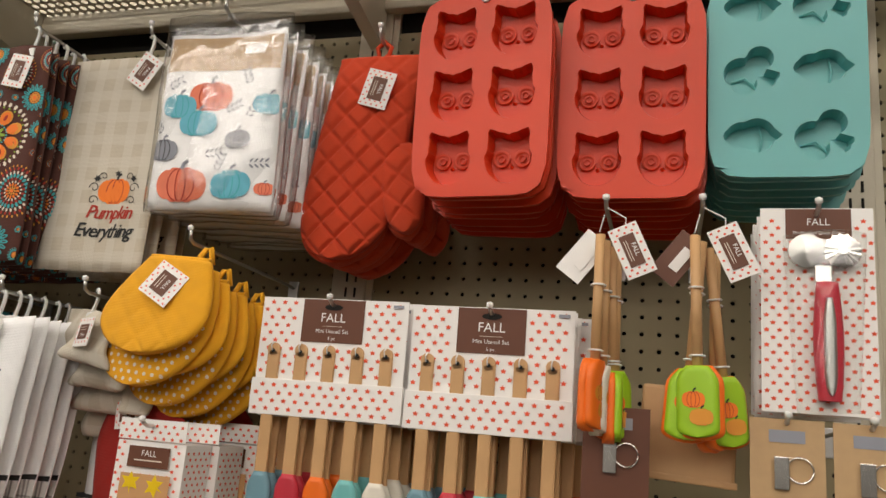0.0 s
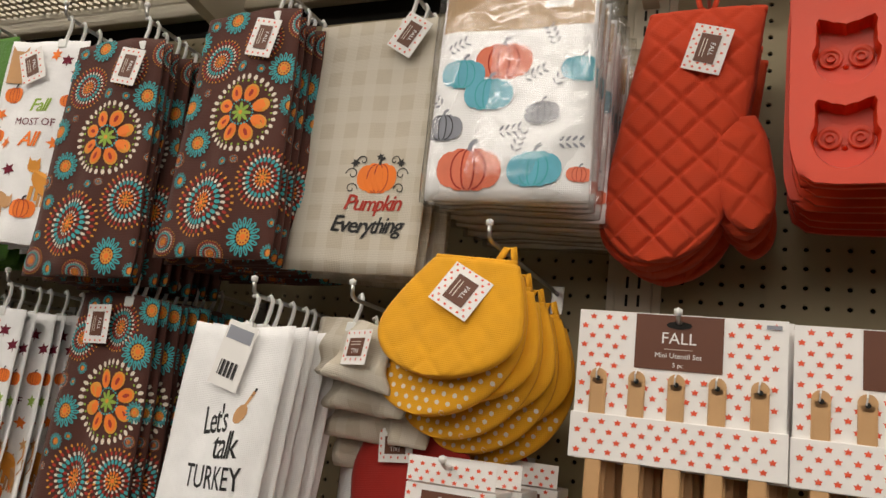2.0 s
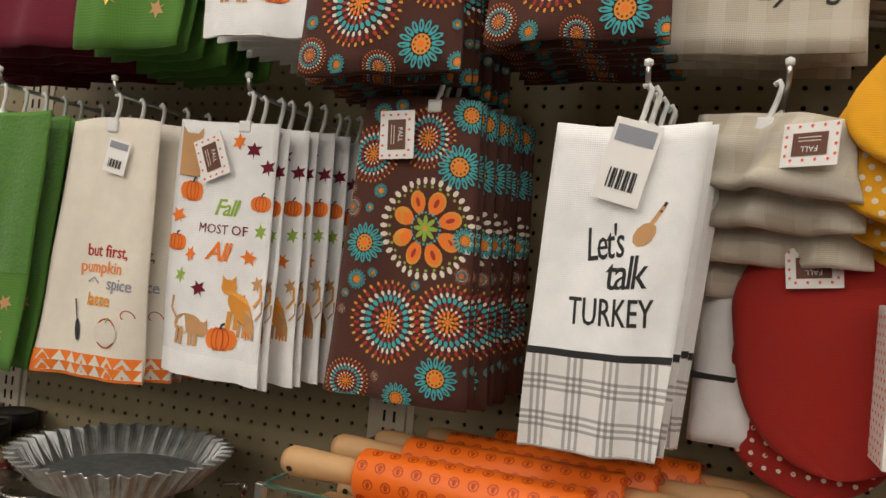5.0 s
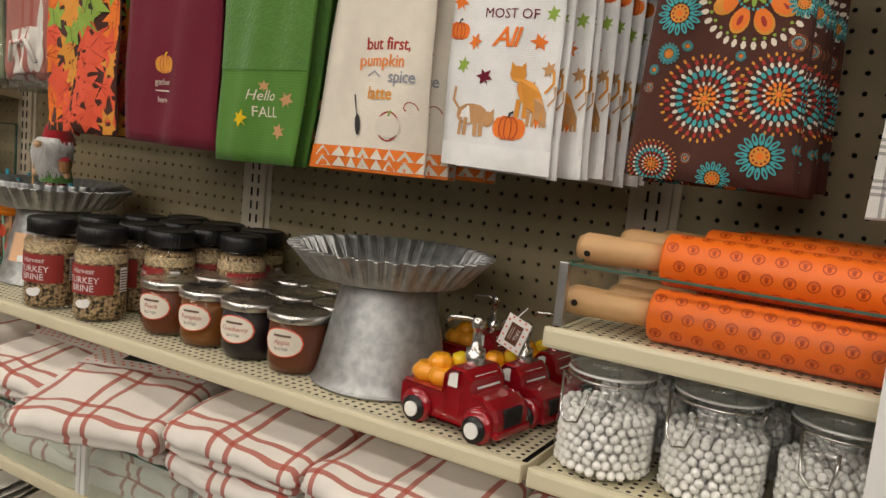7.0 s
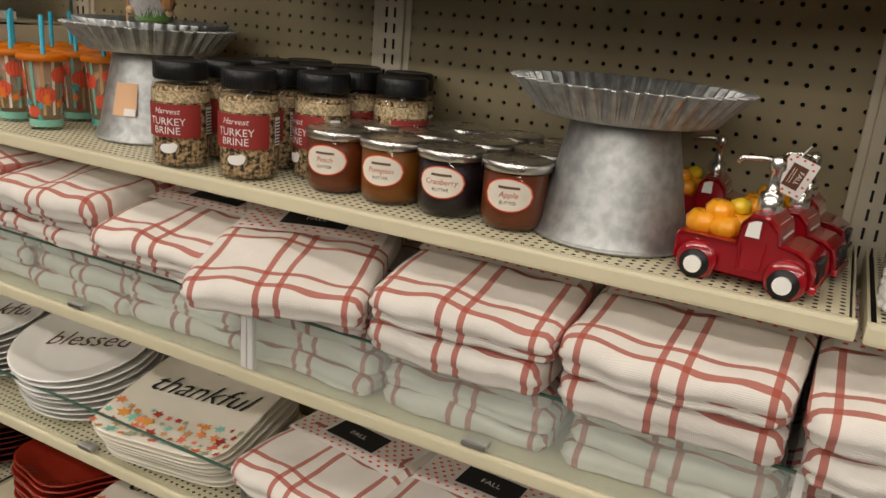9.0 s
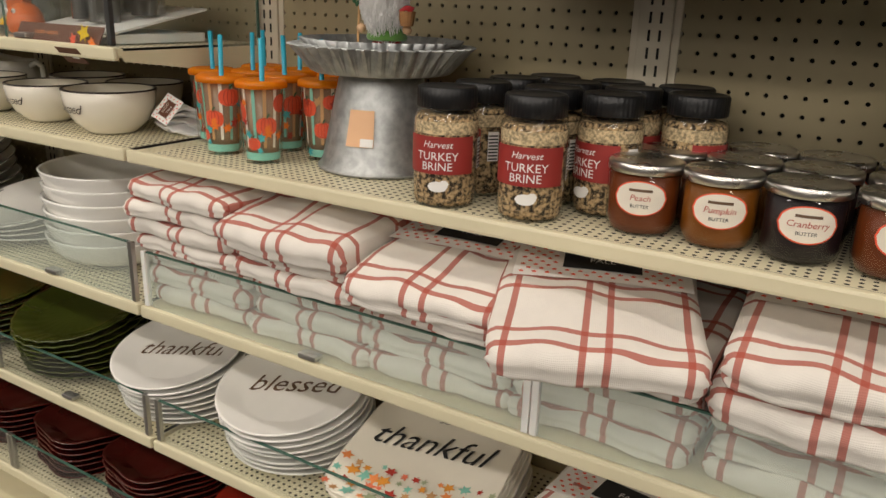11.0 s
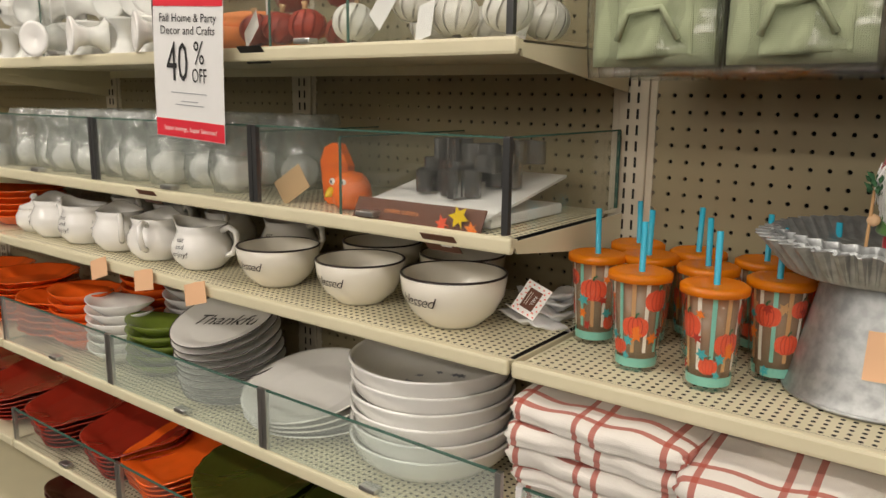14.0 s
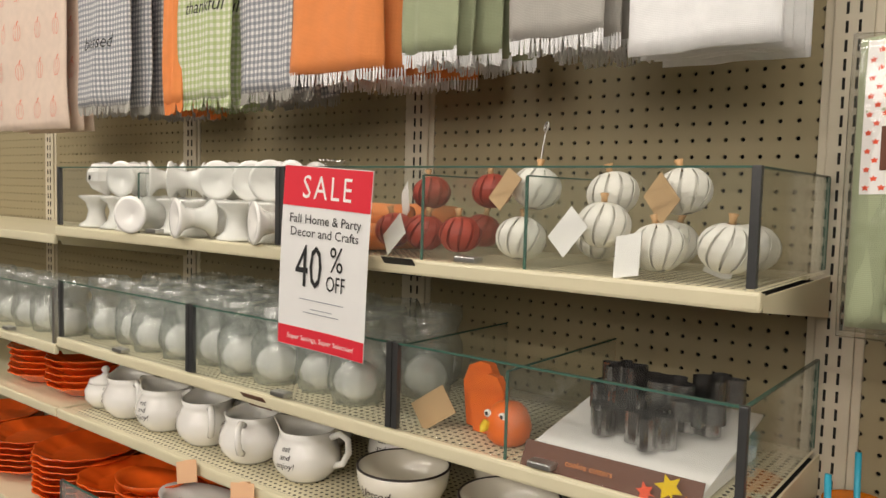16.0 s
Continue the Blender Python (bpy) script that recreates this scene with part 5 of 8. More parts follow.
# wooden-handled scrapers in bundles
def scraper(m, a, b, cord=True):
    t = thing("scraper", m, "beech-handled silicone scraper, lime and orange head", "scraper", "scrapers")
    part("handle", tube([(0, 0, 0), (0, 0, -0.150)], 0.0058, 10), M["wood"], t, "round beech handle", smooth=True)
    vf, fr = lobe(lambda v: rounded(v, 0.25, 0.14, 0.044, 0.55), lambda v: 0.010, 0.075, 14, 18)
    part("blade", moved(vf, pose(0, -0.002, -0.146)), M[a], t, "soft silicone blade", smooth=True)
    back, _ = lobe(lambda v: rounded(v, 0.25, 0.14, 0.050, 0.55), lambda v: 0.009, 0.079, 14, 18)
    part("blade_back", moved(back, pose(0.001, 0.005, -0.145)), M["silorange" if a == "sillime" else a], t, "contrasting silicone back", smooth=True)
    pr = Print()
    pumpkin_shape(pr, -0.003, -0.036, 0.012, b, "mred", "ink_k")
    pumpkin_shape(pr, 0.005, -0.054, 0.012, "mgold" if b == "orange" else b, "mred", "ink_k")
    pr.lay(t, lambda x, y, h: (lambda q: (q[0], q[1] - 0.002, q[2] - 0.146))(fr(x, y, h)), "blade_print")
    part("band", tube([(0.008 * math.cos(q), 0.008 * math.sin(q), -0.060) for q in [6.3 * k / 10 for k in range(11)]], 0.0012, 5), M["plastic_w"], t)
    part("band", tube([(0.008 * math.cos(q), 0.008 * math.sin(q), -0.135) for q in [6.3 * k / 10 for k in range(11)]], 0.0012, 5), M["plastic_w"], t)
    return t


BUNDLES = [  # hook x, then (lean, turn, blade) of each scraper
    (1.926, ((1.0, 72, "silorange"), (-1.0, 84, "silwhite"), (-3.0, 40, "sillime"), (3.5, 100, "sillime"))),
    (2.034, ((-1.5, -14, "sillime"), (4.5, 8, "sillime"), (-6.5, 22, "sillime"), (1.0, 62, "silorange")))]
for gx, sticks in BUNDLES:
    for k, (lean, turn, blade) in enumerate(sticks):
        scraper(pose(gx + 0.008 * (k - 1.5) * (1 if gx > 2 else 0.7), -0.292 + 0.014 * k, 1.806 - 0.004 * k, 0, lean, turn), blade, "orange" if blade == "sillime" else "mgold")
    peg_hook(gx - 0.004, 1.838, -0.290, 0.014)
    h = thing("hang_tag", pose(gx + 0.02, -0.30, 1.80), "white leaf-print swing tag on a cord", "tag", "swing tags")
    fall_tag(h, (0.008, 0, -0.014), -24.0, 0.034, 0.062)
    part("cord", tube([(-0.022, 0.012, 0.040), (0, 0.004, 0.025), (0.0, 0, 0.012)], 0.0008, 5), M["plastic_w"], h)
    h2 = thing("hang_tag", pose(gx - 0.03, -0.27, 1.785), "brown barcode swing tag on a cord", "tag", "swing tags")
    part("card", box(0.034, 0.0008, 0.060, (0, 0, 0), rot=(0, 38, 0)), M["brownlab"] if gx > 2 else M["paper"], h2)
    part("barcode", box(0.012, 0.001, 0.030, (0.003, -0.001, -0.002), rot=(0, 38, 0)), M["paper"], h2)
    part("cord", tube([(0.024, -0.002, 0.052), (0.018, 0, 0.030)], 0.0008, 5), M["plastic_w"], h2)


# pastry cutter on card, cutting board, key-ring cards
def cutter_card(m):
    t = thing("dough_cutter", m, "double dough cutter on a white leaf-print card", "kitchen tool", "dough cutters")
    W, H = 0.117, 0.230
    part("card", box(W, 0.001, H, (0, 0, -H / 2), 0), M["paper"], t)
    pr = Print()
    leaf_spots(pr, -W / 2, -H, W / 2, -0.004, 0.0135, 0.0034, skip=(-0.03, -0.034, 0.036, 0))
    pr.rect("brownlab", -0.032, -0.036, 0.036, -0.001)
    pr.text("ink_w", "FALL", 0.002, -0.020, 0.0115)
    pr.text("ink_w", "Double Sided Dough Cutter", 0.002, -0.030, 0.0046)
    pr.lay(t, lambda x, y, h: (x, -0.0006 - h, y), "card_print")
    part("plain_wheel", moved(lathe([(0.004, 0.004), (0.019, 0.001), (0.019, -0.001), (0.004, -0.004)], 28), pose(-0.012, -0.012, -0.052, 90)), M["wire"], t, smooth=False)
    part("fluted_wheel", moved(lathe([(0.004, 0.004), (0.019, 0.001), (0.019, -0.001), (0.004, -0.004)], 48, lambda a, r, z: r * (1 + 0.07 * math.sin(a * 16))), pose(0.024, -0.012, -0.052, 90)), M["chrome"], t)
    part("fork", box(0.018, 0.006, 0.022, (0.005, -0.010, -0.078), 0.002), M["chrome"], t)
    vf, _ = lobe(lambda v: 0.022 + 0.008 * math.sin(v * 3.1), lambda v: 0.016, 0.128, 14, 24)
    part("handle", moved(vf, pose(0.008, -0.011, -0.088)), M["silcrim"], t, "rose red grip", smooth=True)
    vf, _ = lobe(lambda v: rounded(v, 0.3, 0.3, 0.013, 0.5), lambda v: 0.008, 0.105, 10, 20)
    part("grip_inlay", moved(vf, pose(0.008, -0.019, -0.106)), M["wire"], t, "grey steel inlay", smooth=True)
    o = part("blister", moved(Sheet(0.085, 0.060, 0.195, 0.030, 0.001, 2).vf, pose(0.006, -0.012, -0.034)), M["glass"], t, "clear plastic blister", smooth=True)
    o.visible_shadow = False
    return t


cc = cutter_card(pose(2.153, -0.252, 1.850, 1, 0, 0))
bpy.context.view_layer.update()
hang(cc, 5, 0.036, seed=61, jx=0.004, rz=1)
peg_hook(2.153, 1.838, -0.275, 0.014)
bd = thing("cutting_board", pose(2.010, -0.205, 1.640), "small pale wooden serving board hanging on a hook", "cutting board")
part("board", box(0.108, 0.012, 0.105, (0.008, 0, -0.050), 0.004, rot=(0, 3, 0)), M["wood"], bd)
part("edge_grain", box(0.108, 0.0125, 0.008, (0.008, -0.001, -0.102), 0.002, rot=(0, 3, 0)), M["wood"], bd)
peg_hook(2.010, 1.632, -0.225, 0.012)
for x, mt in ((2.118, "kraft"), (2.200, "kraft"), (1.940, "dark")):
    k = thing("key_ring_card", pose(x, -0.258, 1.612), "metal key ring on a kraft paper card", "key ring", "key rings")
    part("card", box(0.074, 0.0012, 0.110, (0, 0, -0.055)), M[mt] if mt != "dark" else M["brownlab"], k)
    part("logo", box(0.036, 0.0004, 0.013, (0.0, -0.001, -0.018)), M["grey"], k)
    part("ring", moved(tube([(0.013 * math.cos(q), 0, 0.013 * math.sin(q)) for q in [6.3 * i / 20 for i in range(21)]], 0.0012, 6), pose(0.012, -0.004, -0.052)), M["chrome"], k, smooth=True)
    part("charm", box(0.015, 0.003, 0.034, (-0.006, -0.004, -0.056), 0.001), M["chrome"], k)
    peg_hook(x, 1.604, -0.272, 0.012)

# boxed leaf garland
bx = thing("gift_box", pose(1.360, -0.262, 1.552, 0, 0, 2), "white leaf-print cookie cutter box with a window", "box", "boxed cutters")
part("hang_flap", box(0.098, 0.001, 0.026, (0, -0.033, -0.013)), M["paper"], bx)
part("carton", box(0.100, 0.062, 0.140, (0, 0, -0.098), 0.001), M["paper"], bx)
pr = Print()
leaf_spots(pr, -0.050, -0.168, 0.050, -0.001, 0.0125, 0.0031, skip=(-0.030, -0.060, 0.030, -0.034))
pr.rect("brownlab", -0.030, -0.060, 0.030, -0.034)
pr.text("ink_w", "FALL", 0, -0.046, 0.0105)
pr.rect("mwhite", -0.020, -0.052, 0.020, -0.0505)
pr.rect("tan", -0.036, -0.165, 0.036, -0.068)
pr.lay(bx, lambda x, y, h: (x, -0.0335 - h, y), "carton_print")
for sx in (-1, 1):
    pr = Print()
    leaf_spots(pr, -0.030, -0.168, 0.030, -0.030, 0.0125, 0.0031)
    pr.lay(bx, lambda x, y, h, s=sx: (s * (0.0502 + h), x, y), "side_print")
for k, (lx, lz, c) in enumerate(((-0.020, -0.080, "pyellow"), (0.016, -0.082, "pyellow"), (-0.008, -0.110, "silcrim"), (0.022, -0.115, "silcrim"), (-0.02, -0.135, "silorange"))):
    pr = Print()
    leaf(pr, lx, lz, 0.015, c, k * 1.1)
    pr.lay(bx, lambda x, y, h: (x, -0.0350 - h, y), "sugar_leaf")
bpy.context.view_layer.update()
hang(bx, 3, 0.066, seed=66, jx=0.010, rz=4, sy=0.018)
peg_hook(1.360, 1.540, -0.320, 0.012)

# linen towels and red pot holders turned sideways on their hooks
for k in range(4):
    lt = thing("linen_towel", pose(1.205 + 0.006 * k, -0.262 + 0.034 * k, 1.690 - 0.022 * k, -8, 5 - 3 * k, -30 + 7 * k), "folded beige linen towel hanging on a side hook", "towel", "linen towels")
    part("cloth", Sheet(0.150, 0.165, 0.070 + 0.012 * k, 0.020, 0.007, 20 + k, skew=0.010).vf, M["clinen"], lt, smooth=True)
    hanger_loop(lt)
    fall_tag(lt, (0.052, -0.020, -0.030), 84.0, 0.040, 0.050)
peg_hook(1.215, 1.711, -0.30)
for k in range(5):
    rm = thing("red_pot_holder", pose(1.262 + 0.006 * k, -0.195 + 0.028 * k, 1.585 - 0.03 * (k % 2), 0, -8 + 9 * (k % 2), -14 + 5 * k), "orange-red quilted pot holder with dotted lining", "pot holder", "red pot holders")
    vf, fr = lobe(lambda v: rounded(v, 0.3, 0.5, 0.185, 0.6), lambda v: 0.018, 0.235, 30, 40, 0.15, 0.04)
    part("pad", vf, M["cpotshade"], rm, smooth=True)
    pr = Print()
    for j in range(4):
        for i in range(12):
            pr.disc("mwhite", -0.08 + 0.014 * i, -0.172 - 0.013 * j, 0.0026, 7)
    if k % 2:
        pr.lay(rm, fr, "polka_dots")
    if k == 0:
        fall_tag(rm, (-0.008, -0.018, -0.030), 92.0, 0.040, 0.052)
    part("loop", tube([(-0.006, 0, -0.002), (-0.009, 0, 0.016), (0, 0, 0.024), (0.009, 0, 0.016), (0.006, 0, -0.002)], 0.0035), M["cred"], rm, smooth=True)
peg_hook(1.268, 1.603, -0.21)
for k in range(4):
    wt_ = thing("kitchen_towel", pose(1.215 + 0.004 * k, -0.16 + 0.03 * k, 1.60, 0, 0, -10), "white towel with black turkey lettering behind others", "towel", "turkey towels")
    part("cloth", Sheet(0.14, 0.14, 0.24, 0.012, 0.004, 40 + k).vf, M["cwhite"], wt_, smooth=True)
    part("border", box(0.141, 0.017, 0.006, (0, 0, -0.17)), M["ink_k"], wt_)
    hanger_loop(wt_)
peg_hook(1.215, 1.63, -0.17)
# ---- goods on the main shelf ----
ZM = ZS["main"] + 0.001


def bulged(pr_, r):
    """A surface that wraps a flat print round an upright cylinder of radius r, its front at -y."""
    return lambda x, y, h: ((r + h) * math.sin(x / r), -(r + h) * math.cos(x / r), y)


def brine_jar(m):
    t = thing("brine_jar", m, "clear jar of turkey brine spice with black lid", "spice jar", "turkey brine jars")
    r, h = 0.0425, 0.138
    part("contents", lathe([(0.0, 0.004), (r - 0.004, 0.004), (r - 0.002, 0.012), (r - 0.002, 0.112), (r - 0.005, 0.119), (0.0, 0.119)], 28), M["spice"], t, "layered coarse spices", smooth=True)
    part("salt_layer", lathe([(r - 0.0018, 0.096), (r - 0.0016, 0.106), (r - 0.0018, 0.112)], 28, cap=False), M["spice2"], t, "pale salt layer", smooth=True)
    o = part("glass", lathe([(0, 0), (r - 0.004, 0), (r, 0.005), (r, 0.112), (r - 0.002, 0.119), (r - 0.0065, 0.126), (r - 0.007, h)], 32, cap=False), M["glass"], t, "clear plastic jar", smooth=True)
    o.visible_shadow = False
    part("lid", lathe([(r - 0.006, h - 0.011), (r - 0.004, h - 0.010), (r - 0.004, h + 0.013), (r - 0.006, h + 0.0155), (r - 0.010, h + 0.0155), (r - 0.012, h + 0.0145), (0, h + 0.0145)], 120, lambda a, q, z: q + (0.0005 * math.sin(a * 40) if q > r - 0.007 and z < h + 0.014 else 0)), M["black"], t, "ribbed black lid", smooth=True)
    lab = Print()
    n = 20
    vs = [bulged(None, r)(-0.050 + 0.100 * i / n, z, 0.0008) for z in (0.046, 0.094) for i in range(n + 1)]
    part("label", (vs, [(i, i + 1, n + 2 + i, n + 1 + i) for i in range(n)]), M["redlab"], t, "red paper label", smooth=True)
    lab.text("ink_w", "TURKEY", 0, 0.064, 0.0150)
    lab.text("ink_w", "BRINE", 0, 0.051, 0.0150)
    lab.text("ink_w", "Harvest", 0, 0.080, 0.0120, shear=0.3)
    lab.oval("paper", 0.002, 0.030, 0.013, 0.007, 8)
    lab.disc("paper", 0.010, 0.034, 0.006, 10, 0.005)
    lab.rect("paper", 0.060, 0.050, 0.075, 0.090)
    for k in range(8):
        lab.rect("ink_k", 0.061, 0.052 + 0.0045 * k, 0.074, 0.054 + 0.0045 * k)
    lab.lay(t, lambda x, y, q: bulged(None, r)(x, y, q + 0.001), "label_print")
    return t


def row_of(t, places):
    bpy.context.view_layer.update()
    for p in places:
        copy_thing(t, p)


bj = brine_jar(pose(-0.208, -0.306, ZM, 0, 0, 16))
row_of(bj, [pose(-0.088, -0.295, ZM, 0, 0, 14), pose(-0.205, -0.215, ZM, 0, 0, -40), pose(-0.105, -0.205, ZM, 0, 0, -22), pose(-0.018, -0.215, ZM, 0, 0, -30), pose(-0.20, -0.125, ZM, 0, 0, 10),
            pose(-0.112, -0.115, ZM, 0, 0, 60), pose(-0.022, -0.125, ZM, 0, 0, 40), pose(0.068, -0.135, ZM, 0, 0, 80), pose(-0.07, -0.05, ZM), pose(0.03, -0.05, ZM), pose(-0.17, -0.05, ZM)])


def butter_jar(m, sauce, word):
    t = thing("preserve_jar", m, "glass preserve jar with silver lid and oval label", "preserve jar", "preserve jars")
    r, h = 0.043, 0.078
    prof = lambda a, q, z: q * (1 - 0.03 * (0.5 + 0.5 * math.sin(a * 18 + z * 160)) * (1 if z < 0.022 else 0))
    part("preserve", lathe([(0, 0.004), (r - 0.008, 0.004), (r - 0.003, 0.016), (r - 0.0025, h - 0.006), (0, h - 0.006)], 28), M[sauce], t, "dark cooked fruit", smooth=True)
    o = part("glass", lathe([(0, 0), (r - 0.010, 0), (r - 0.003, 0.006), (r, 0.022), (r, h - 0.008), (r - 0.004, h - 0.002), (r - 0.004, h)], 54, prof), M["glass"], t, "faceted clear glass", smooth=True)
    o.visible_shadow = False
    part("lid", lathe([(r - 0.001, h - 0.004), (r + 0.0015, h - 0.003), (r + 0.0015, h + 0.007), (r - 0.001, h + 0.009), (r - 0.006, h + 0.0075), (0, h + 0.0075)], 40), M["lidsil"], t, "silver screw lid", smooth=True)
    lab = Print()
    for c, q in (("leafred", 1.0), ("ccream", 0.93)):
        lab.oval(c, 0, 0.048, 0.0310 * q, 0.0205 * q, 20)
    lab.oval("scriptbr", 0, 0.0575, 0.013, 0.0016, 8, True)
    lab.text("mred", word, 0, 0.0455, 0.0098, shear=0.2)
    lab.text("ink_k", "BUTTER", 0, 0.0370, 0.0058)
    lab.lay(t, lambda x, y, q: bulged(None, r)(x, y, q + 0.0008), "label_print")
    return t


for x, sc, w in ((0.048, "sauce1", "Peach"), (0.137, "sauce2", "Pumpkin"), (0.226, "sauce3", "Cranberry"), (0.318, "sauce1", "Apple")):
    b = butter_jar(pose(x, -0.268, ZM, 0, 0, 12), sc, w)
    row_of(b, [pose(x + 0.004, -0.175, ZM, 0, 0, -20), pose(x + 0.010, -0.083, ZM, 0, 0, 30)])


# galvanised pedestal stands with fluted pans
def cake_stand(m, tag=False, nested=0):
    t = thing("cake_stand", m, "galvanised steel cake stand with a fluted pan top", "cake stand", "galvanised cake stands")
    part("pedestal", lathe([(0.096, 0.000), (0.098, 0.003), (0.096, 0.006), (0.091, 0.020), (0.066, 0.138), (0.064, 0.146), (0.060, 0.147)], 48), M["galv"], t, smooth=True)
    part("foot_rim", lathe([(0.095, 0), (0.0995, 0.002), (0.0995, 0.005), (0.095, 0.006)], 48, cap=False), M["galv"], t, smooth=True)
    fl = lambda a, r, z: r * (1 + (0.060 * math.sin(a * 38) * min(1, (r - 0.106) / 0.010) if r > 0.106 else 0))
    part("pan", lathe([(0.0, 0.1475), (0.104, 0.148), (0.1075, 0.150), (0.1345, 0.186), (0.1375, 0.1875), (0.1370, 0.189), (0.1335, 0.188), (0.1055, 0.1525), (0.0, 0.1505)], 228, fl), M["galv"], t, "fluted tart-pan top")
    for k in range(nested):
        part("nested_pan", moved(lathe([(0.0, 0.1515), (0.0995, 0.152), (0.1015, 0.154), (0.1215, 0.180), (0.1200, 0.1805), (0.0985, 0.1555), (0.0, 0.1535)], 228, lambda a, r, z: r * (1 + (0.045 * math.sin(a * 38) if r > 0.105 else 0))), pose(0, 0, 0.0085 * (k + 1))), M["galv"], t, "smaller fluted pan inside", smooth=True)
    if tag:
        o = part("paper_label", moved(joined([([(0.0900 * math.sin(a), -0.0900 * math.cos(a), z) if z < 0.08 else (0.0775 * math.sin(a), -0.0775 * math.cos(a), z) for z in (0.045, 0.098) for a in [-0.25 + 0.5 * i / 6 for i in range(7)]], [(i, i + 1, 8 + i, 7 + i) for i in range(6)])]), pose(0, 0, 0, 0, 0, -4)), M["pricetag"], t, "orange paper label", smooth=True)
        part("barcode", moved(box_vf(0.020, 0.001, 0.012), pose(0.006, -0.0905, 0.052, -13, 0, 0)), M["paper"], t)
    return t


def box_vf(sx, sy, sz):
    v = [(x * sx / 2, y * sy / 2, z * sz / 2) for x in (-1, 1) for y in (-1, 1) for z in (-1, 1)]
    return v, [(0, 1, 3, 2), (4, 6, 7, 5), (0, 4, 5, 1), (2, 3, 7, 6), (0, 2, 6, 4), (1, 5, 7, 3)]


cake_stand(pose(0.430, -0.214, ZM, 0, 0, 10))
cake_stand(pose(-0.405, -0.176, ZM, 0, 0, 18), True, 2)

# gnome on the second stand
gx, gy, gz = -0.389, -0.186, ZM + 0.1715
gn = thing("gnome_figure", pose(gx, gy, gz, 0, 0, 16) @ Matrix.Scale(0.94, 4), "standing gnome figurine with red hat and white beard", "figurine")
part("figure", joined([moved(tube([(0, 0, 0), (0, 0, 0.03)], 0.010, 10), pose(s * 0.014, 0, 0)) for s in (-1, 1)]), M["hat"], gn, "red stocking legs", smooth=True)
part("coat", lathe([(0.030, 0.026), (0.033, 0.030), (0.026, 0.060), (0.020, 0.085), (0, 0.088)], 24), M["felt_g"], gn, "green felt coat", smooth=True)
rb = random.Random(2)
part("beard", moved(lathe([(0.0, -0.058), (0.012, -0.050), (0.024, -0.025), (0.033, 0.0), (0.034, 0.012), (0.026, 0.024), (0.0, 0.028)], 30, lambda a, r, z: r * (1 + 0.10 * math.sin(a * 7) + 0.06 * math.sin(a * 17 + z * 300))), pose(0, -0.012, 0.092)), M["beard"], gn, "fluffy white beard", smooth=True)
tufts = []
for k in range(1500):
    a, f = rb.uniform(0, 6.283), rb.uniform(0, 1)
    z = 0.112 - 0.066 * f
    r = 0.036 * math.sqrt(max(0.05, 1 - (f * 0.93) ** 2)) + rb.uniform(-0.003, 0.002)
    ln = rb.uniform(0.012, 0.026)
    x, y = r * math.cos(a), r * math.sin(a) - 0.012
    sw = rb.uniform(-0.0025, 0.0025)
    tufts.append(tube([(x, y, z), (x * 1.06 + sw, y * 1.06, z - ln * 0.5), (x * 0.98 + 2 * sw, y * 1.0, z - ln)], 0.0006, 4))
tagged(part("beard_tuft", joined(tufts), M["beard"], gn, "long white fleece strands", smooth=True), kind="stuff")
HAT = [((0, 0, 0.102), 0.033), ((0, 0, 0.106), 0.0365), ((0, 0, 0.111), 0.033), ((0, 0, 0.124), 0.0305), ((0.001, 0, 0.140), 0.027), ((0.004, 0.002, 0.153), 0.0215), ((0.012, 0.005, 0.160), 0.0150), ((0.024, 0.008, 0.158), 0.0105),
       ((0.036, 0.011, 0.148), 0.0075), ((0.044, 0.013, 0.136), 0.0045), ((0.047, 0.014, 0.131), 0.001)]
hv = []
for i, (c, r) in enumerate(HAT):
    tilt = (0, 0, 0, 0, 6, 25, 62, 100, 128, 150, 155)[i]
    mm = pose(0, 0, 0, 0, 0, 58) @ pose(c[0], c[1], 0.104 + 0.74 * (c[2] - 0.104), 0, tilt, 0)
    hv += [mm @ Vector((r * (1 + 0.05 * math.sin(3 * q + i)) * math.cos(q), r * math.sin(q), 0)) for q in [2 * math.pi * k / 24 for k in range(24)]]
part("hat", (hv, [(i * 24 + k, i * 24 + (k + 1) % 24, (i + 1) * 24 + (k + 1) % 24, (i + 1) * 24 + k) for i in range(len(HAT) - 1) for k in range(24)]), M["hat"], gn, "red felt hat with a drooping tip", smooth=True)
part("nose", moved(lathe([(0, -0.006), (0.005, -0.003), (0.006, 0), (0.005, 0.004), (0, 0.006)], 12), pose(0, -0.0535, 0.103) @ Matrix.Scale(1.35, 4)), M["skin"], gn, smooth=True)
for s in (-1, 1):
    part("wooden_ball", moved(lathe([(0, -0.008), (0.006, -0.005), (0.008, 0), (0.006, 0.005), (0, 0.008)], 14), pose(s * 0.038, -0.014, 0.044)), M["skin"], gn, smooth=True)
part("basket", moved(lathe([(0.010, -0.012), (0.014, 0.010), (0.012, 0.010), (0.0, 0.006)], 16), pose(0.040, -0.022, 0.062)), M["basket"], gn, "tiny woven basket")
part("candy", moved(joined([moved(tube([(-0.011, 0, 0), (0, -0.002, 0.003), (0.011, 0, 0)], 0.0025, 6), pose(0, 0.004 * k - 0.006, 0.002 * k)) for k in range(3)]), pose(0.040, -0.022, 0.072)), M["hat"], gn, smooth=True)
part("staff", tube([(-0.044, -0.016, 0.0), (-0.041, -0.016, 0.080)], 0.002, 6), M["wood"], gn)
sprig = []
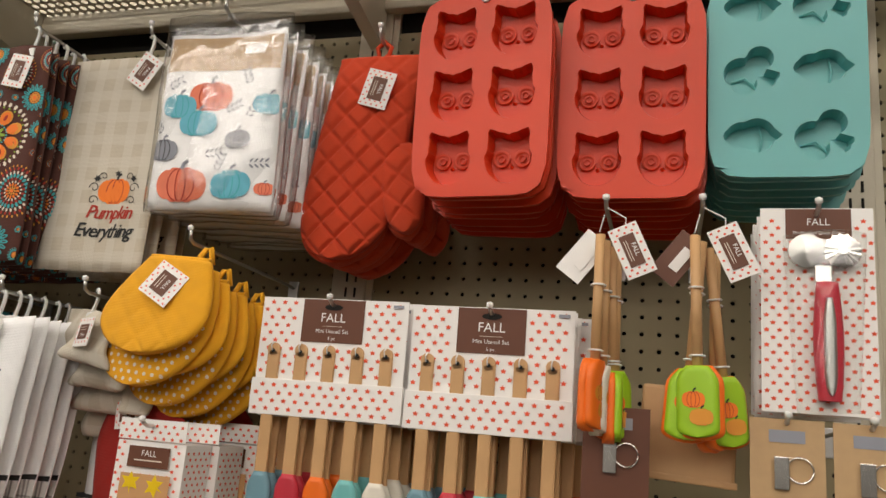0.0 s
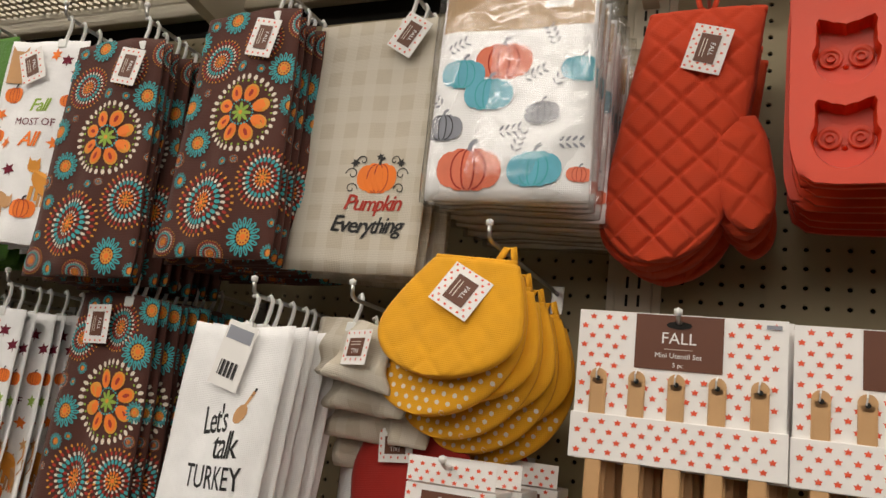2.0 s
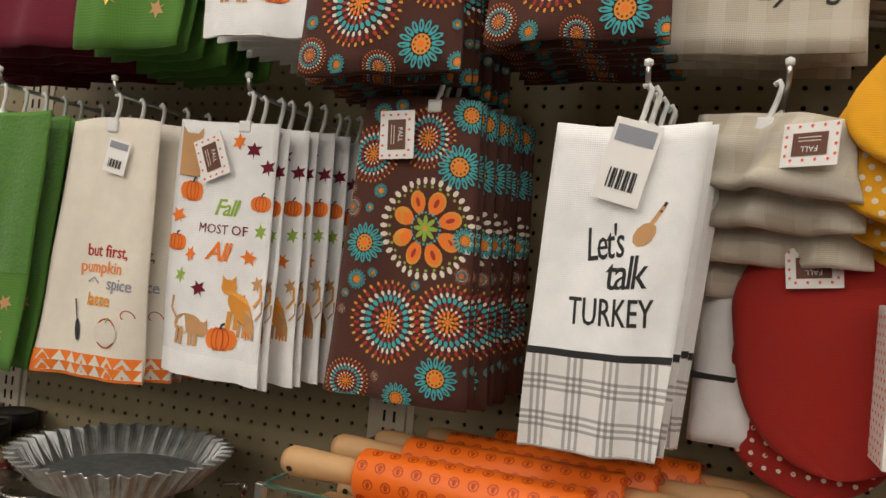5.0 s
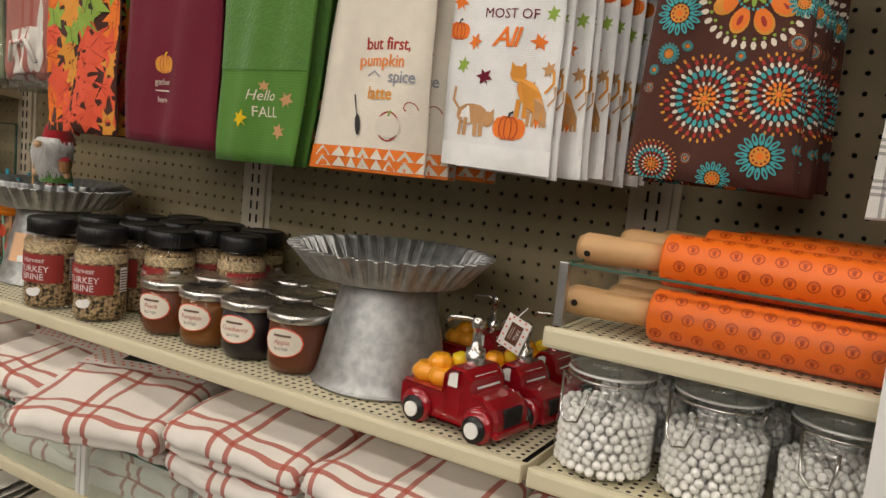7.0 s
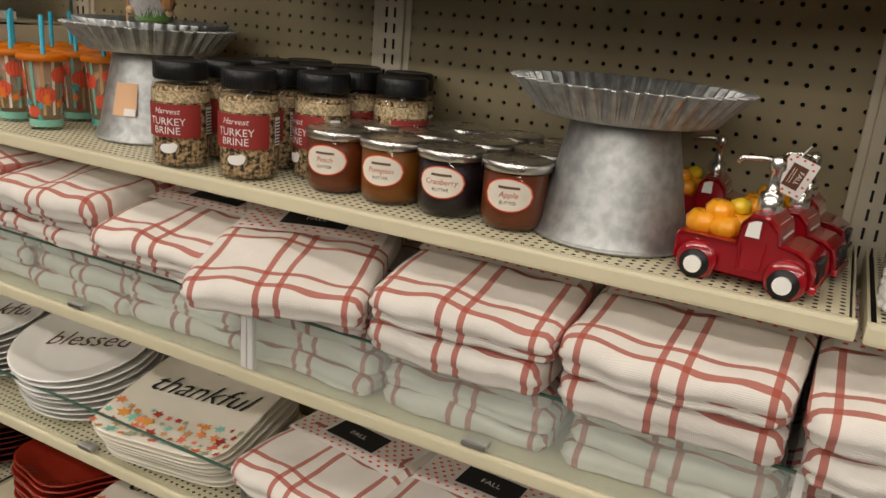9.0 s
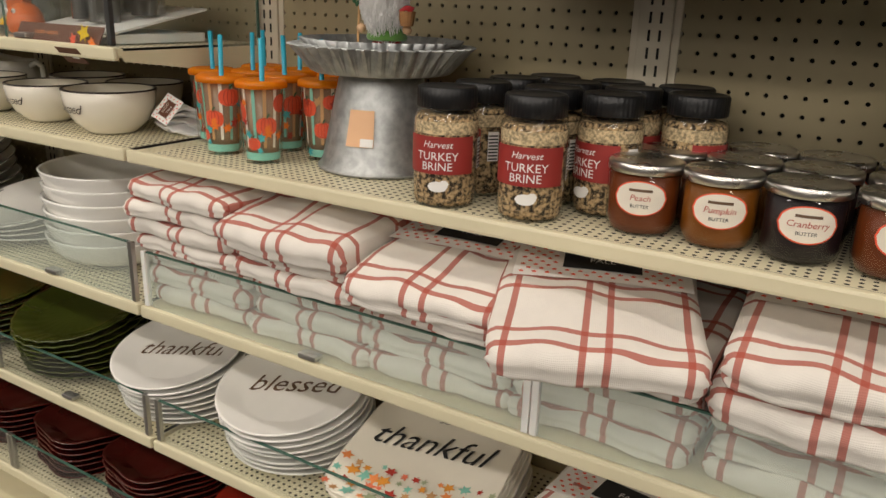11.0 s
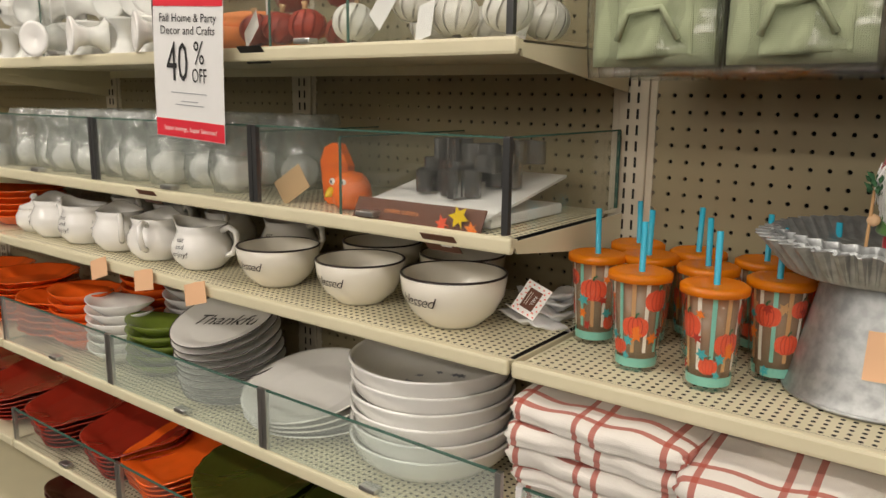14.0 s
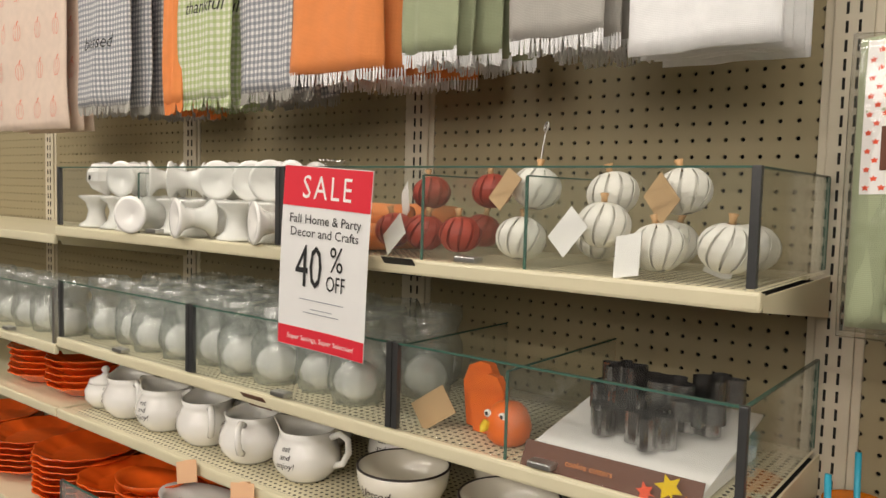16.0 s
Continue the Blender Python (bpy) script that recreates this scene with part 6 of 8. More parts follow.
for k in range(14):
    a = k * 2.4
    sprig.append(moved(lathe([(0, -0.007), (0.0035, 0), (0, 0.008)], 5), pose(-0.040 + 0.008 * math.cos(a), -0.018 + 0.008 * math.sin(a), 0.078 + 0.0016 * k, 40 * math.sin(a), 50 * math.cos(a), 0)))
part("holly_sprig", joined(sprig), M["holly"], gn, "dark green holly sprig")


# tumblers
def tumbler(m, sd):
    t = thing("tumbler", m, "printed clear tumbler with orange lid and turquoise straw", "tumbler", "straw tumblers")
    rb_, rt, h = 0.0295, 0.0375, 0.121
    rr = lambda z: rb_ + (rt - rb_) * z / h
    o = part("cup", lathe([(0, 0.002), (rb_ - 0.002, 0), (rb_, 0.003), (rt, h)], 32, cap=False), M["glass"], t, "clear plastic cup", smooth=True)
    o.visible_shadow = False
    part("liner", lathe([(0, 0.006), (rb_ - 0.006, 0.006), (rt - 0.006, h - 0.002)], 28), M["cupback"], t, "pale printed liner", smooth=True)
    pr = Print()
    rnd = random.Random(sd)
    for k in range(12):
        x = -0.105 + 0.018 * k
        pr.rect(("ccream", "cupmint", "tan")[k % 3], x, 0.026, x + 0.0055, h - 0.004)
    pr.oval("cupmint", 0, 0.012, 0.10, 0.006, 28, True)
    for x, y, r in ((-0.012, 0.080, 0.022), (0.045, 0.060, 0.020), (-0.065, 0.05, 0.018), (0.02, 0.032, 0.014), (-0.05, 0.095, 0.016), (0.075, 0.095, 0.020), (-0.095, 0.085, 0.020)):
        pumpkin_shape(pr, x, y, r * 0.92, "leafred", "mred", "holly", 0.85)
    for k in range(22):
        leaf(pr, rnd.uniform(-0.1, 0.1), rnd.uniform(0.012, 0.11), rnd.uniform(0.006, 0.011), rnd.choice(["mred", "leafred", "tan", "teal", "orange"]), rnd.uniform(0, 6))
    pr.lay(t, lambda x, y, q: ((rr(y) - 0.0045 + q) * math.sin(x / 0.0335), -(rr(y) - 0.0045 + q) * math.cos(x / 0.0335), y), "cup_print")
    part("lid", lathe([(rt - 0.002, h - 0.004), (rt + 0.003, h - 0.003), (rt + 0.003, h + 0.005), (rt - 0.002, h + 0.008), (rt - 0.010, h + 0.006), (0, h + 0.006)], 36), M["cuporange"], t, "translucent orange lid", smooth=True)
    part("straw", tube([(0.004, 0.0, 0.01), (0.0, 0.002, h + 0.070)], 0.0040, 10), M["straw"], t, "turquoise straw", smooth=True)
    return t


tb = tumbler(pose(-0.570, -0.268, ZM, 0, 0, -20), 1)
row_of(tb, [pose(-0.668, -0.258, ZM, 0, 0, -60), pose(-0.762, -0.190, ZM, 0, 0, 40), pose(-0.610, -0.170, ZM, 0, 0, 90), pose(-0.515, -0.185, ZM, 0, 0, 150), pose(-0.700, -0.150, ZM, 0, 0, 200), pose(-0.655, -0.080, ZM, 0, 0, 250), pose(-0.560, -0.085, ZM, 0, 0, 300), pose(-0.75, -0.075, ZM, 0, 0, 20), pose(-0.47, -0.10, ZM, 0, 0, 60)])


# truck soap dispenser
def truck(m):
    t = thing("truck_dispenser", m, "red ceramic pickup truck soap dispenser with pumpkins", "soap dispenser", "truck soap dispensers")
    side = [(-0.080, 0.020), (-0.080, 0.048), (-0.076, 0.053), (-0.008, 0.053), (-0.006, 0.078), (0.002, 0.088), (0.024, 0.088), (0.036, 0.076), (0.040, 0.060), (0.062, 0.056), (0.076, 0.048), (0.081, 0.034), (0.081, 0.018), (0.06, 0.012), (-0.06, 0.012)]
    ring = []
    for y, s in ((-0.034, 0.90), (-0.040, 0.97), (-0.036, 1.0), (0.036, 1.0), (0.040, 0.97), (0.034, 0.90)):
        yy = y * (0.93 if s == 1.0 else 1.0)
        ring.append([(x * s, yy, 0.012 + (z - 0.012) * s) for x, z in side])
    v = [p for r_ in ring for p in r_]
    n = len(side)
    f = [(a * n + k, a * n + (k + 1) % n, (a + 1) * n + (k + 1) % n, (a + 1) * n + k) for a in range(5) for k in range(n)] + [tuple(range(n))[::-1], tuple(5 * n + k for k in range(n))]
    part("body", (v, f), M["truckred"], t, "glossy red ceramic cab and bed")
    for wx in (-0.050, 0.052):
        for s in (-1, 1):
            part("fender", moved(lathe([(0.0, -0.006), (0.022, -0.006), (0.025, 0), (0.022, 0.006), (0, 0.006)], 24), pose(wx, s * 0.037, 0.021, 90)), M["truckred"], t, smooth=True)
            w = part("wheel", moved(lathe([(0.0, -0.006), (0.015, -0.006), (0.0175, -0.002), (0.0175, 0.004), (0, 0.006)], 24), pose(wx, s * 0.043, 0.0175, 90)), M["black"], t, "black tyre", smooth=True)
            part("hub", moved(lathe([(0, -0.0022), (0.0105, -0.0015), (0.0105, 0.0015), (0, 0.0022)], 20), pose(wx, s * 0.0498, 0.0175, 90)), M["cer_w"], w, "white hub")
    for s in (-1, 1):
        pts = [(0.0, 0.062), (0.002, 0.078), (0.010, 0.082), (0.016, 0.082), (0.016, 0.062)]
        part("window", ([(x, s * 0.0395, z) for x, z in pts], [tuple(range(5))]), M["cer_w"], t, "white painted window")
        part("door_line", moved(tube([(-0.004, 0, 0.055), (-0.003, 0, 0.022), (0.022, 0, 0.022), (0.024, 0, 0.058)], 0.0012, 5), pose(0, s * 0.0395, 0)), M["truckred"], t)
    part("windscreen", ([(0.0395, -0.026, 0.064), (0.0395, 0.026, 0.064), (0.0325, 0.024, 0.080), (0.0325, -0.024, 0.080)], [(0, 1, 2, 3)]), M["cer_w"], t)
    part("grille", box(0.006, 0.040, 0.024, (0.080, 0, 0.034), 0.002), M["black"], t, "black painted grille")
    part("bumper", box(0.010, 0.078, 0.010, (0.081, 0, 0.016), 0.003), M["truckred"], t)
    for px, py, pz, r in ((-0.058, -0.012, 0.062, 0.021), (-0.030, -0.014, 0.062, 0.020), (-0.046, 0.016, 0.062, 0.022), (-0.042, -0.004, 0.078, 0.018), (-0.020, 0.012, 0.064, 0.018), (-0.064, 0.014, 0.058, 0.016)):
        part("pumpkin", moved(lathe([(0.0, -0.75 * r), (0.6 * r, -0.7 * r), (r, -0.2 * r), (r, 0.2 * r), (0.6 * r, 0.68 * r), (0.15 * r, 0.6 * r), (0, 0.5 * r)], 32, lambda a, q, z: q * (1 - 0.09 * abs(math.sin(a * 4)))), pose(px, py, pz)), M["pumpk"], t, "small orange pumpkin", smooth=True)
    part("gourd", moved(lathe([(0.0, -0.010), (0.014, -0.006), (0.012, 0.006), (0.004, 0.010), (0, 0.011)], 20), pose(-0.024, 0.018, 0.083)), M["pyellow"], t, "yellow gourd", smooth=True)
    pm = part("pump_collar", moved(lathe([(0.013, 0), (0.014, 0.002), (0.013, 0.022), (0.008, 0.024), (0.006, 0.034), (0.006, 0.048), (0.009, 0.050), (0.009, 0.062), (0.004, 0.066), (0, 0.066)], 24), pose(0.012, 0, 0.087)), M["chrome"], t, "chrome pump", smooth=True)
    part("nozzle", tube([(0.012, 0, 0.146), (-0.004, -0.004, 0.148), (-0.026, -0.010, 0.146), (-0.030, -0.011, 0.140)], 0.0032, 8), M["chrome"], pm, smooth=True)
    return t


tk = truck(pose(0.602, -0.285, ZM, 0, 0, -8) @ Matrix.Scale(0.90, 4))
row_of(tk, [pose(0.628, -0.195, ZM, 0, 0, -10) @ Matrix.Scale(0.90, 4), pose(0.632, -0.100, ZM, 0, 0, -6) @ Matrix.Scale(0.90, 4), pose(0.515, -0.065, ZM, 0, 0, 0) @ Matrix.Scale(0.90, 4)])
tg = thing("hang_tag", pose(0.628, -0.215, ZM + 0.108), "white leaf-print swing tag on a pump", "tag", "swing tags")
fall_tag(tg, (0, 0, 0), 20.0, 0.034, 0.044)
part("cord", tube([(0, 0.002, 0.020), (0.01, 0.012, 0.034)], 0.0008, 5), M["plastic_w"], tg)


# clamp jars of white candy
def candy_jar(m):
    t = thing("clamp_jar", m, "clear glass clamp jar full of white candy balls", "glass jar", "clamp jars")
    o = part("glass", lathe([(0, 0.0), (0.044, 0.0), (0.051, 0.005), (0.0545, 0.022), (0.0550, 0.050), (0.0535, 0.075), (0.0475, 0.094), (0.0440, 0.100), (0.0435, 0.109)], 40, cap=False), M["jarglass"], t, "clear round glass", smooth=True)
    o.visible_shadow = False
    balls = []
    rnd = random.Random(9)
    one = lathe([(0, -0.0054), (0.0038, -0.0038), (0.0054, 0), (0.0038, 0.0038), (0, 0.0054)], 8)
    lay = 0
    z = 0.010
    while z < 0.070:
        rad = 0.0475
        for q in range(3):
            r_ = rad - 0.0102 * q
            n = max(1, int(6.28 * r_ / 0.0109))
            for k in range(n):
                a = 6.283 * (k + 0.5 * (lay % 2)) / n
                balls.append(moved(one, pose(r_ * math.cos(a) + rnd.uniform(-.001, .001), r_ * math.sin(a) + rnd.uniform(-.001, .001), z + rnd.uniform(-.0015, .0015))))
        z += 0.0094
        lay += 1
    tagged(part("candy", joined(balls), M["candy"], t, "white candy balls", smooth=True), kind="stuff")
    o = part("lid", lathe([(0.0435, 0.112), (0.0475, 0.114), (0.0480, 0.122), (0.0450, 0.130), (0.030, 0.134), (0.026, 0.1325), (0.012, 0.1325), (0, 0.1325)], 36), M["lidglass"], t, "clear glass lid", smooth=True)
    o.visible_shadow = False
    part("rim_ring", lathe([(0.0455, 0.1095), (0.0475, 0.1100), (0.0475, 0.1118), (0.0455, 0.1122)], 36, cap=False), M["plastic_w"], t, "pale rubber seal", smooth=True)
    part("neck_wire", tube([(0.0465 * math.cos(a), 0.0465 * math.sin(a), 0.1040) for a in [6.2832 * k / 28 for k in range(29)]], 0.0014, 6), M["chrome"], t, smooth=True)
    part("bail", tube([(-0.020, -0.048, 0.096), (-0.024, -0.052, 0.1100), (-0.020, -0.056, 0.068), (-0.010, -0.058, 0.058), (0.006, -0.058, 0.062), (0.010, -0.055, 0.078), (0.010, -0.050, 0.094)], 0.0014, 6), M["chrome"], t, "wire clamp bail", smooth=True)
    return t


cj = candy_jar(pose(0.782, -0.286, ZM, 0, 0, -20))
row_of(cj, [pose(0.896, -0.276, ZM, 0, 0, -25), pose(1.010, -0.280, ZM, 0, 0, -10), pose(1.125, -0.28, ZM), pose(0.790, -0.170, ZM, 0, 0, 5), pose(0.905, -0.165, ZM, 0, 0, 20), pose(1.02, -0.165, ZM), pose(0.795, -0.06, ZM), pose(0.91, -0.06, ZM)])


# embossed rolling pins
def rolling_pin(m):
    t = thing("rolling_pin", m, "orange embossed silicone rolling pin with beech handles", "rolling pin", "rolling pins")
    L, r = 0.245, 0.0275
    part("barrel", moved(lathe([(0.0, -L / 2), (r - 0.003, -L / 2), (r, -L / 2 + 0.003), (r, L / 2 - 0.003), (r - 0.003, L / 2), (0, L / 2)], 36), pose(0, 0, 0, 0, 90, 0)), M["silorange"], t, "orange silicone barrel", smooth=True)
    for s in (-1, 1):
        h = part("handle", moved(lathe([(0.0, 0.0), (0.015, 0.0), (0.0145, 0.02), (0.0165, 0.070), (0.0165, 0.086), (0.012, 0.094), (0, 0.095)], 24), pose(s * L / 2, 0, 0, 0, 90 * s, 0)), M["wood"], t, "turned beech handle", smooth=True)
        part("hole", moved(lathe([(0.0038, 0), (0.0038, 0.0005)], 12), pose(s * (L / 2 + 0.080), -0.0164, 0.002, 90)), M["dark"], h)
    pr = Print()
    for j in range(9):
        for i in range(12):
            a, x = 0.0192 * j - 0.0864, -0.112 + 0.0205 * i + 0.010 * (j % 2)
            pr.ring("emboss", x, a, 0.0048, 0.0060, 10)
            pr.disc("emboss", x, a - 0.001, 0.0020, 6, 0.003)
            for k in range(5):
                q = 0.5 + k * 0.53
                pr.line("emboss", [(x, a), (x + 0.0045 * math.cos(q), a + 0.0045 * math.sin(q))], 0.0007)
    pr.lay(t, lambda x, y, h: (x, -(r + h * 0.5) * math.cos(y / r), (r + h * 0.5) * math.sin(y / r)), "embossing")
    return t


zp = ZS["pin"] + 0.001
rp = rolling_pin(pose(0.945, -0.308, zp + 0.028, 10, 0, 0))
row_of(rp, [pose(0.945, -0.285, zp + 0.084, 25, 0, 1), pose(0.975, -0.250, zp + 0.029, 0, 0, 1), pose(0.972, -0.225, zp + 0.090, 40, 0, 0), pose(0.965, -0.190, zp + 0.030, 0, 0, -1), pose(1.00, -0.165, zp + 0.090, 60, 0, 1), pose(0.98, -0.13, zp + 0.03),
            pose(1.04, -0.10, zp + 0.088, 80, 0, 0), pose(0.97, -0.07, zp + 0.03), pose(1.33, -0.30, zp + 0.028, 0, 0, 0), pose(1.35, -0.25, zp + 0.06, 0, 0, 0)])

# bowls
def bowl(m, word=True):
    t = thing("bowl", m, "cream glazed bowl with dark rim and script lettering", "bowl", "lettered bowls")
    R, H = 0.0905, 0.087
    part("body", lathe([(0.0, 0.004), (0.042, 0.004), (0.046, 0.0), (0.050, 0.004), (0.072, 0.024), (0.086, 0.052), (R, H - 0.001), (R - 0.002, H), (R - 0.005, H - 0.002), (0.081, 0.052), (0.066, 0.028), (0.04, 0.012), (0, 0.010)], 56), M["cer_cream"], t, "glossy cream glaze", smooth=True)
    part("rim", lathe([(R - 0.0045, H - 0.001), (R - 0.0035, H + 0.0012), (R - 0.001, H + 0.0008), (R + 0.0005, H - 0.0015), (R - 0.001, H - 0.003)], 56, cap=False), M["blackrim"], t, "thin dark brown rim", smooth=True)
    pr = Print()
    pr.text("blackrim", "blessed", 0, 0.044, 0.026, shear=0.35, space=0.9)
    rr = lambda z: 0.0722 + (z - 0.024) * 0.5 + 0.0025 if z < 0.052 else 0.0865 + (z - 0.052) * 0.165
    pr.lay(t, lambda x, y, h: ((rr(y) + h + 0.0006) * math.sin(x / 0.085), -(rr(y) + h + 0.0006) * math.cos(x / 0.085), y), "lettering")
    return t


BS = Matrix.Scale(0.92, 4)
bw = bowl(pose(-0.972, -0.248, ZM, 0, 0, -8) @ BS)
row_of(bw, [pose(-1.172, -0.244, ZM, 0, 0, -4) @ BS, pose(-1.372, -0.250, ZM, 0, 0, 0) @ BS, pose(-1.065, -0.095, ZM, 0, 0, -20) @ BS, pose(-1.253, -0.095, ZM, 0, 0, 30) @ BS])
ns = thing("napkin_bundle", pose(-0.872, -0.185, ZM), "small folded white napkins with leaf-print tags", "napkins")
for k in range(4):
    part("napkin", moved(Sheet(0.09, 0.10, 0.07, 0.012, 0.004, k + 3).vf, pose(0.012 * (k - 1), -0.02 + 0.018 * k, 0.012 + 0.010 * k, 78, 0, 20 * k - 20)), M["cwhite"], ns, smooth=True)
fall_tag(ns, (0.022, -0.035, 0.050), 20.0, 0.042, 0.052, lean=-35)


# pitchers
def pitcher(m, word=True):
    t = thing("creamer_pitcher", m, "white glazed creamer pitcher with black lettering", "pitcher", "creamer pitchers")
    def wob(a, r, z):
        d = abs(((a - math.pi + math.pi) % (2 * math.pi)) - math.pi)
        return r * (1 + (0.42 * max(0, (z - 0.062) / 0.03) * math.exp(-(d / 0.35) ** 2) if z > 0.062 else 0))
    vf = lathe([(0.0, 0.003), (0.036, 0.003), (0.038, 0.0), (0.042, 0.004), (0.056, 0.020), (0.0610, 0.036), (0.0585, 0.052), (0.0500, 0.068), (0.0475, 0.076), (0.0510, 0.088), (0.0485, 0.0885), (0.0450, 0.076), (0.0475, 0.068), (0.056, 0.052), (0.057, 0.036), (0.045, 0.015), (0, 0.010)], 48, wob)
    v = [(x, y, z + (0.014 * max(0, (-x - 0.02) / 0.05) * max(0, (z - 0.06) / 0.028))) for x, y, z in vf[0]]
    part("body", (v, vf[1]), M["cer_w"], t, "glossy white glaze", smooth=True)
    part("handle", tube([(0.050, 0, 0.078), (0.068, 0, 0.086), (0.084, 0, 0.078), (0.086, 0, 0.056), (0.074, 0, 0.034), (0.052, 0, 0.026)], 0.0062, 10), M["cer_w"], t, smooth=True)
    pr = Print()
    pr.text("ink_k", "eat", -0.006, 0.060, 0.014, shear=0.2)
    pr.text("ink_k", "and", -0.006, 0.046, 0.014, shear=0.2)
    pr.text("ink_k", "enjoy!", -0.006, 0.031, 0.015, shear=0.2)
    pr.lay(t, lambda x, y, h: ((0.0618 + h - 6.5 * (y - 0.037) ** 2) * math.sin(x / 0.058), -(0.0618 + h - 6.5 * (y - 0.037) ** 2) * math.cos(x / 0.058), y), "lettering")
    return t


pt = pitcher(pose(-1.595, -0.255, ZM, 0, 0, 14))
row_of(pt, [pose(-1.742, -0.262, ZM, 0, 0, -55), pose(-1.888, -0.258, ZM, 0, 0, -30), pose(-2.030, -0.262, ZM, 0, 0, 12), pose(-2.165, -0.262, ZM, 0, 0, -20), pose(-1.50, -0.11, ZM, 0, 0, 10), pose(-1.70, -0.11, ZM, 0, 0, -40), pose(-1.90, -0.11, ZM, 0, 0, -10), pose(-2.08, -0.11, ZM, 0, 0, -20)])
sb = thing("sugar_bowl", pose(-2.275, -0.262, ZM), "white glazed lidded sugar bowl", "sugar bowl")
part("body", lathe([(0, 0), (0.03, 0), (0.045, 0.02), (0.045, 0.04), (0.036, 0.055), (0, 0.055)], 32), M["cer_w"], sb, smooth=True)
part("lid", lathe([(0.038, 0.055), (0.034, 0.064), (0.010, 0.072), (0.006, 0.078), (0.010, 0.084), (0.006, 0.092), (0, 0.093)], 32), M["cer_w"], sb, smooth=True)
for x, rz in ((-1.475, -16), (-1.640, -12), (-1.805, -18)):
    pt_ = thing("price_tag", pose(x, LIP - 0.004, ZM - 0.004, -8, rz, 0), "peach paper price tag on the shelf lip", "price tag", "price tags")
    part("paper", box(0.066, 0.0008, 0.040, (0, -0.006, -0.012)), M["pricetag"], pt_)
    part("stub", box(0.020, 0.009, 0.006, (0, 0.0, 0.006)), M["pricetag"], pt_)
# ---- folded towels and tableware on the lower shelves ----
def fold_mesh(w, d, h, seed):
    """A soft folded towel: a puffed slab whose rolled front fold is pinched between its two layers."""
    rnd = random.Random(seed)
    ph = [rnd.uniform(0, 6.28) for _ in range(6)]
    deep = rnd.choice((0.06, 0.18, 0.30))
    sec = []
    for k in range(15):
        a = -math.pi / 2 + math.pi * k / 14
        crease = 1 - deep * math.exp(-((a + 0.25) / 0.16) ** 2)
        c, q = math.cos(a), math.sin(a)
        sec.append((-d / 2 + h * 0.62 - h * 0.62 * abs(c) ** 0.8 * crease, h / 2 + h / 2 * math.copysign(abs(q) ** 0.85, q)))
    top = [(-d / 2 + h + (d - h) * k / 12, h) for k in range(1, 13)]
    bot = [(d / 2, 0.0)] + [(d / 2 - (d - h) * k / 9, 0.0) for k in range(1, 9)]
    loop = sec + top + bot
    us = [-0.5, -0.497, -0.488, -0.47] + [-0.44 + 0.88 * i / 22 for i in range(23)] + [0.47, 0.488, 0.497, 0.5]
    verts, faces = [], []
    for u in us:
        q = max(0.0, (abs(u) - 0.44) / 0.06)
        e = 1 - 0.42 * q ** 3
        for y, z in loop:
            f = z / h
            puff = 0.12 * h * math.cos(u * 2.6) * math.cos(max(-1.3, min(1.3, y / d * 3.2))) * f
            lift = 0.0030 * math.sin(u * 7 + ph[0] + y * 9) + 0.0022 * math.sin(u * 17 + ph[1] - y * 22) + 0.0016 * math.sin(y * 52 + ph[4] + u * 9)
            side = math.copysign(0.006 * q ** 2 * math.cos((f - 0.5) * 6.0), u)
            yy = y + (0.005 * math.sin(u * 6 + ph[2]) + 0.0018 * math.sin(u * 23 + ph[5] + f * 3)) * (1 if y < 0 else 0.3) + 0.012 * q ** 3 * (1 if y < -d / 3 else 0)
            verts.append((u * w + 0.004 * math.sin(y * 12 + ph[3]) + side, yy, h / 2 + (z - h / 2) * e + lift * f + puff))
    n = len(loop)
    for i in range(len(us) - 1):
        for k in range(n):
            q = (k + 1) % n
            faces.append((i * n + k, i * n + q, (i + 1) * n + q, (i + 1) * n + k))
    faces += [tuple(range(n))[::-1], tuple((len(us) - 1) * n + k for k in range(n))]
    return mesh_of("folded_cloth", verts, faces, M["cplaid"], True)


THIN, MID, FAT = 0.0325, 0.0300, 0.0480
FOLD = {(h, q): fold_mesh(0.236, 0.30, h, q + int(h * 3000)) for h in (THIN, MID, FAT) for q in range(5)}


def folded_towel(m, seed, h, band=False, off=0.0):
    t = thing("folded_towel", m, "folded white towel with rust-red plaid stripes", "folded towel", "plaid folded towels")
    part("cloth", FOLD[(h, seed % 5)], None, t)
    if band:
        zb = lambda x, y: h * (1 + 0.12 * math.cos(x / 0.236 * 2.6) * math.cos(max(-1.3, min(1.3, y / 0.30 * 3.2)))) + 0.0048
        v = [(x, off - 0.045 + (0.185 - off) * j / 5, zb(x, off - 0.045 + (0.185 - off) * j / 5)) for j in range(6) for x in [-0.112 + 0.0224 * i for i in range(11)]]
        b = part("paper_band", (v, [(j * 11 + i, j * 11 + i + 1, j * 11 + 12 + i, j * 11 + 11 + i) for j in range(5) for i in range(10)]), M["paper"], t, "white leaf-print paper band", smooth=True)
        pr = Print()
        leaf_spots(pr, -0.108, -0.043, 0.108, 0.138 - off, 0.0165, 0.0042, skip=(-0.05, -0.020, 0.05, 0.036))
        pr.oval("ink_k", 0, 0.008, 0.050, 0.026, 6, True)
        pr.text("ink_w", "FALL", 0, 0.003, 0.016)
        pr.lay(b, lambda x, y, q: (x, y + off, zb(x, y + off) + 0.0008 + q), "band_print")
    return t


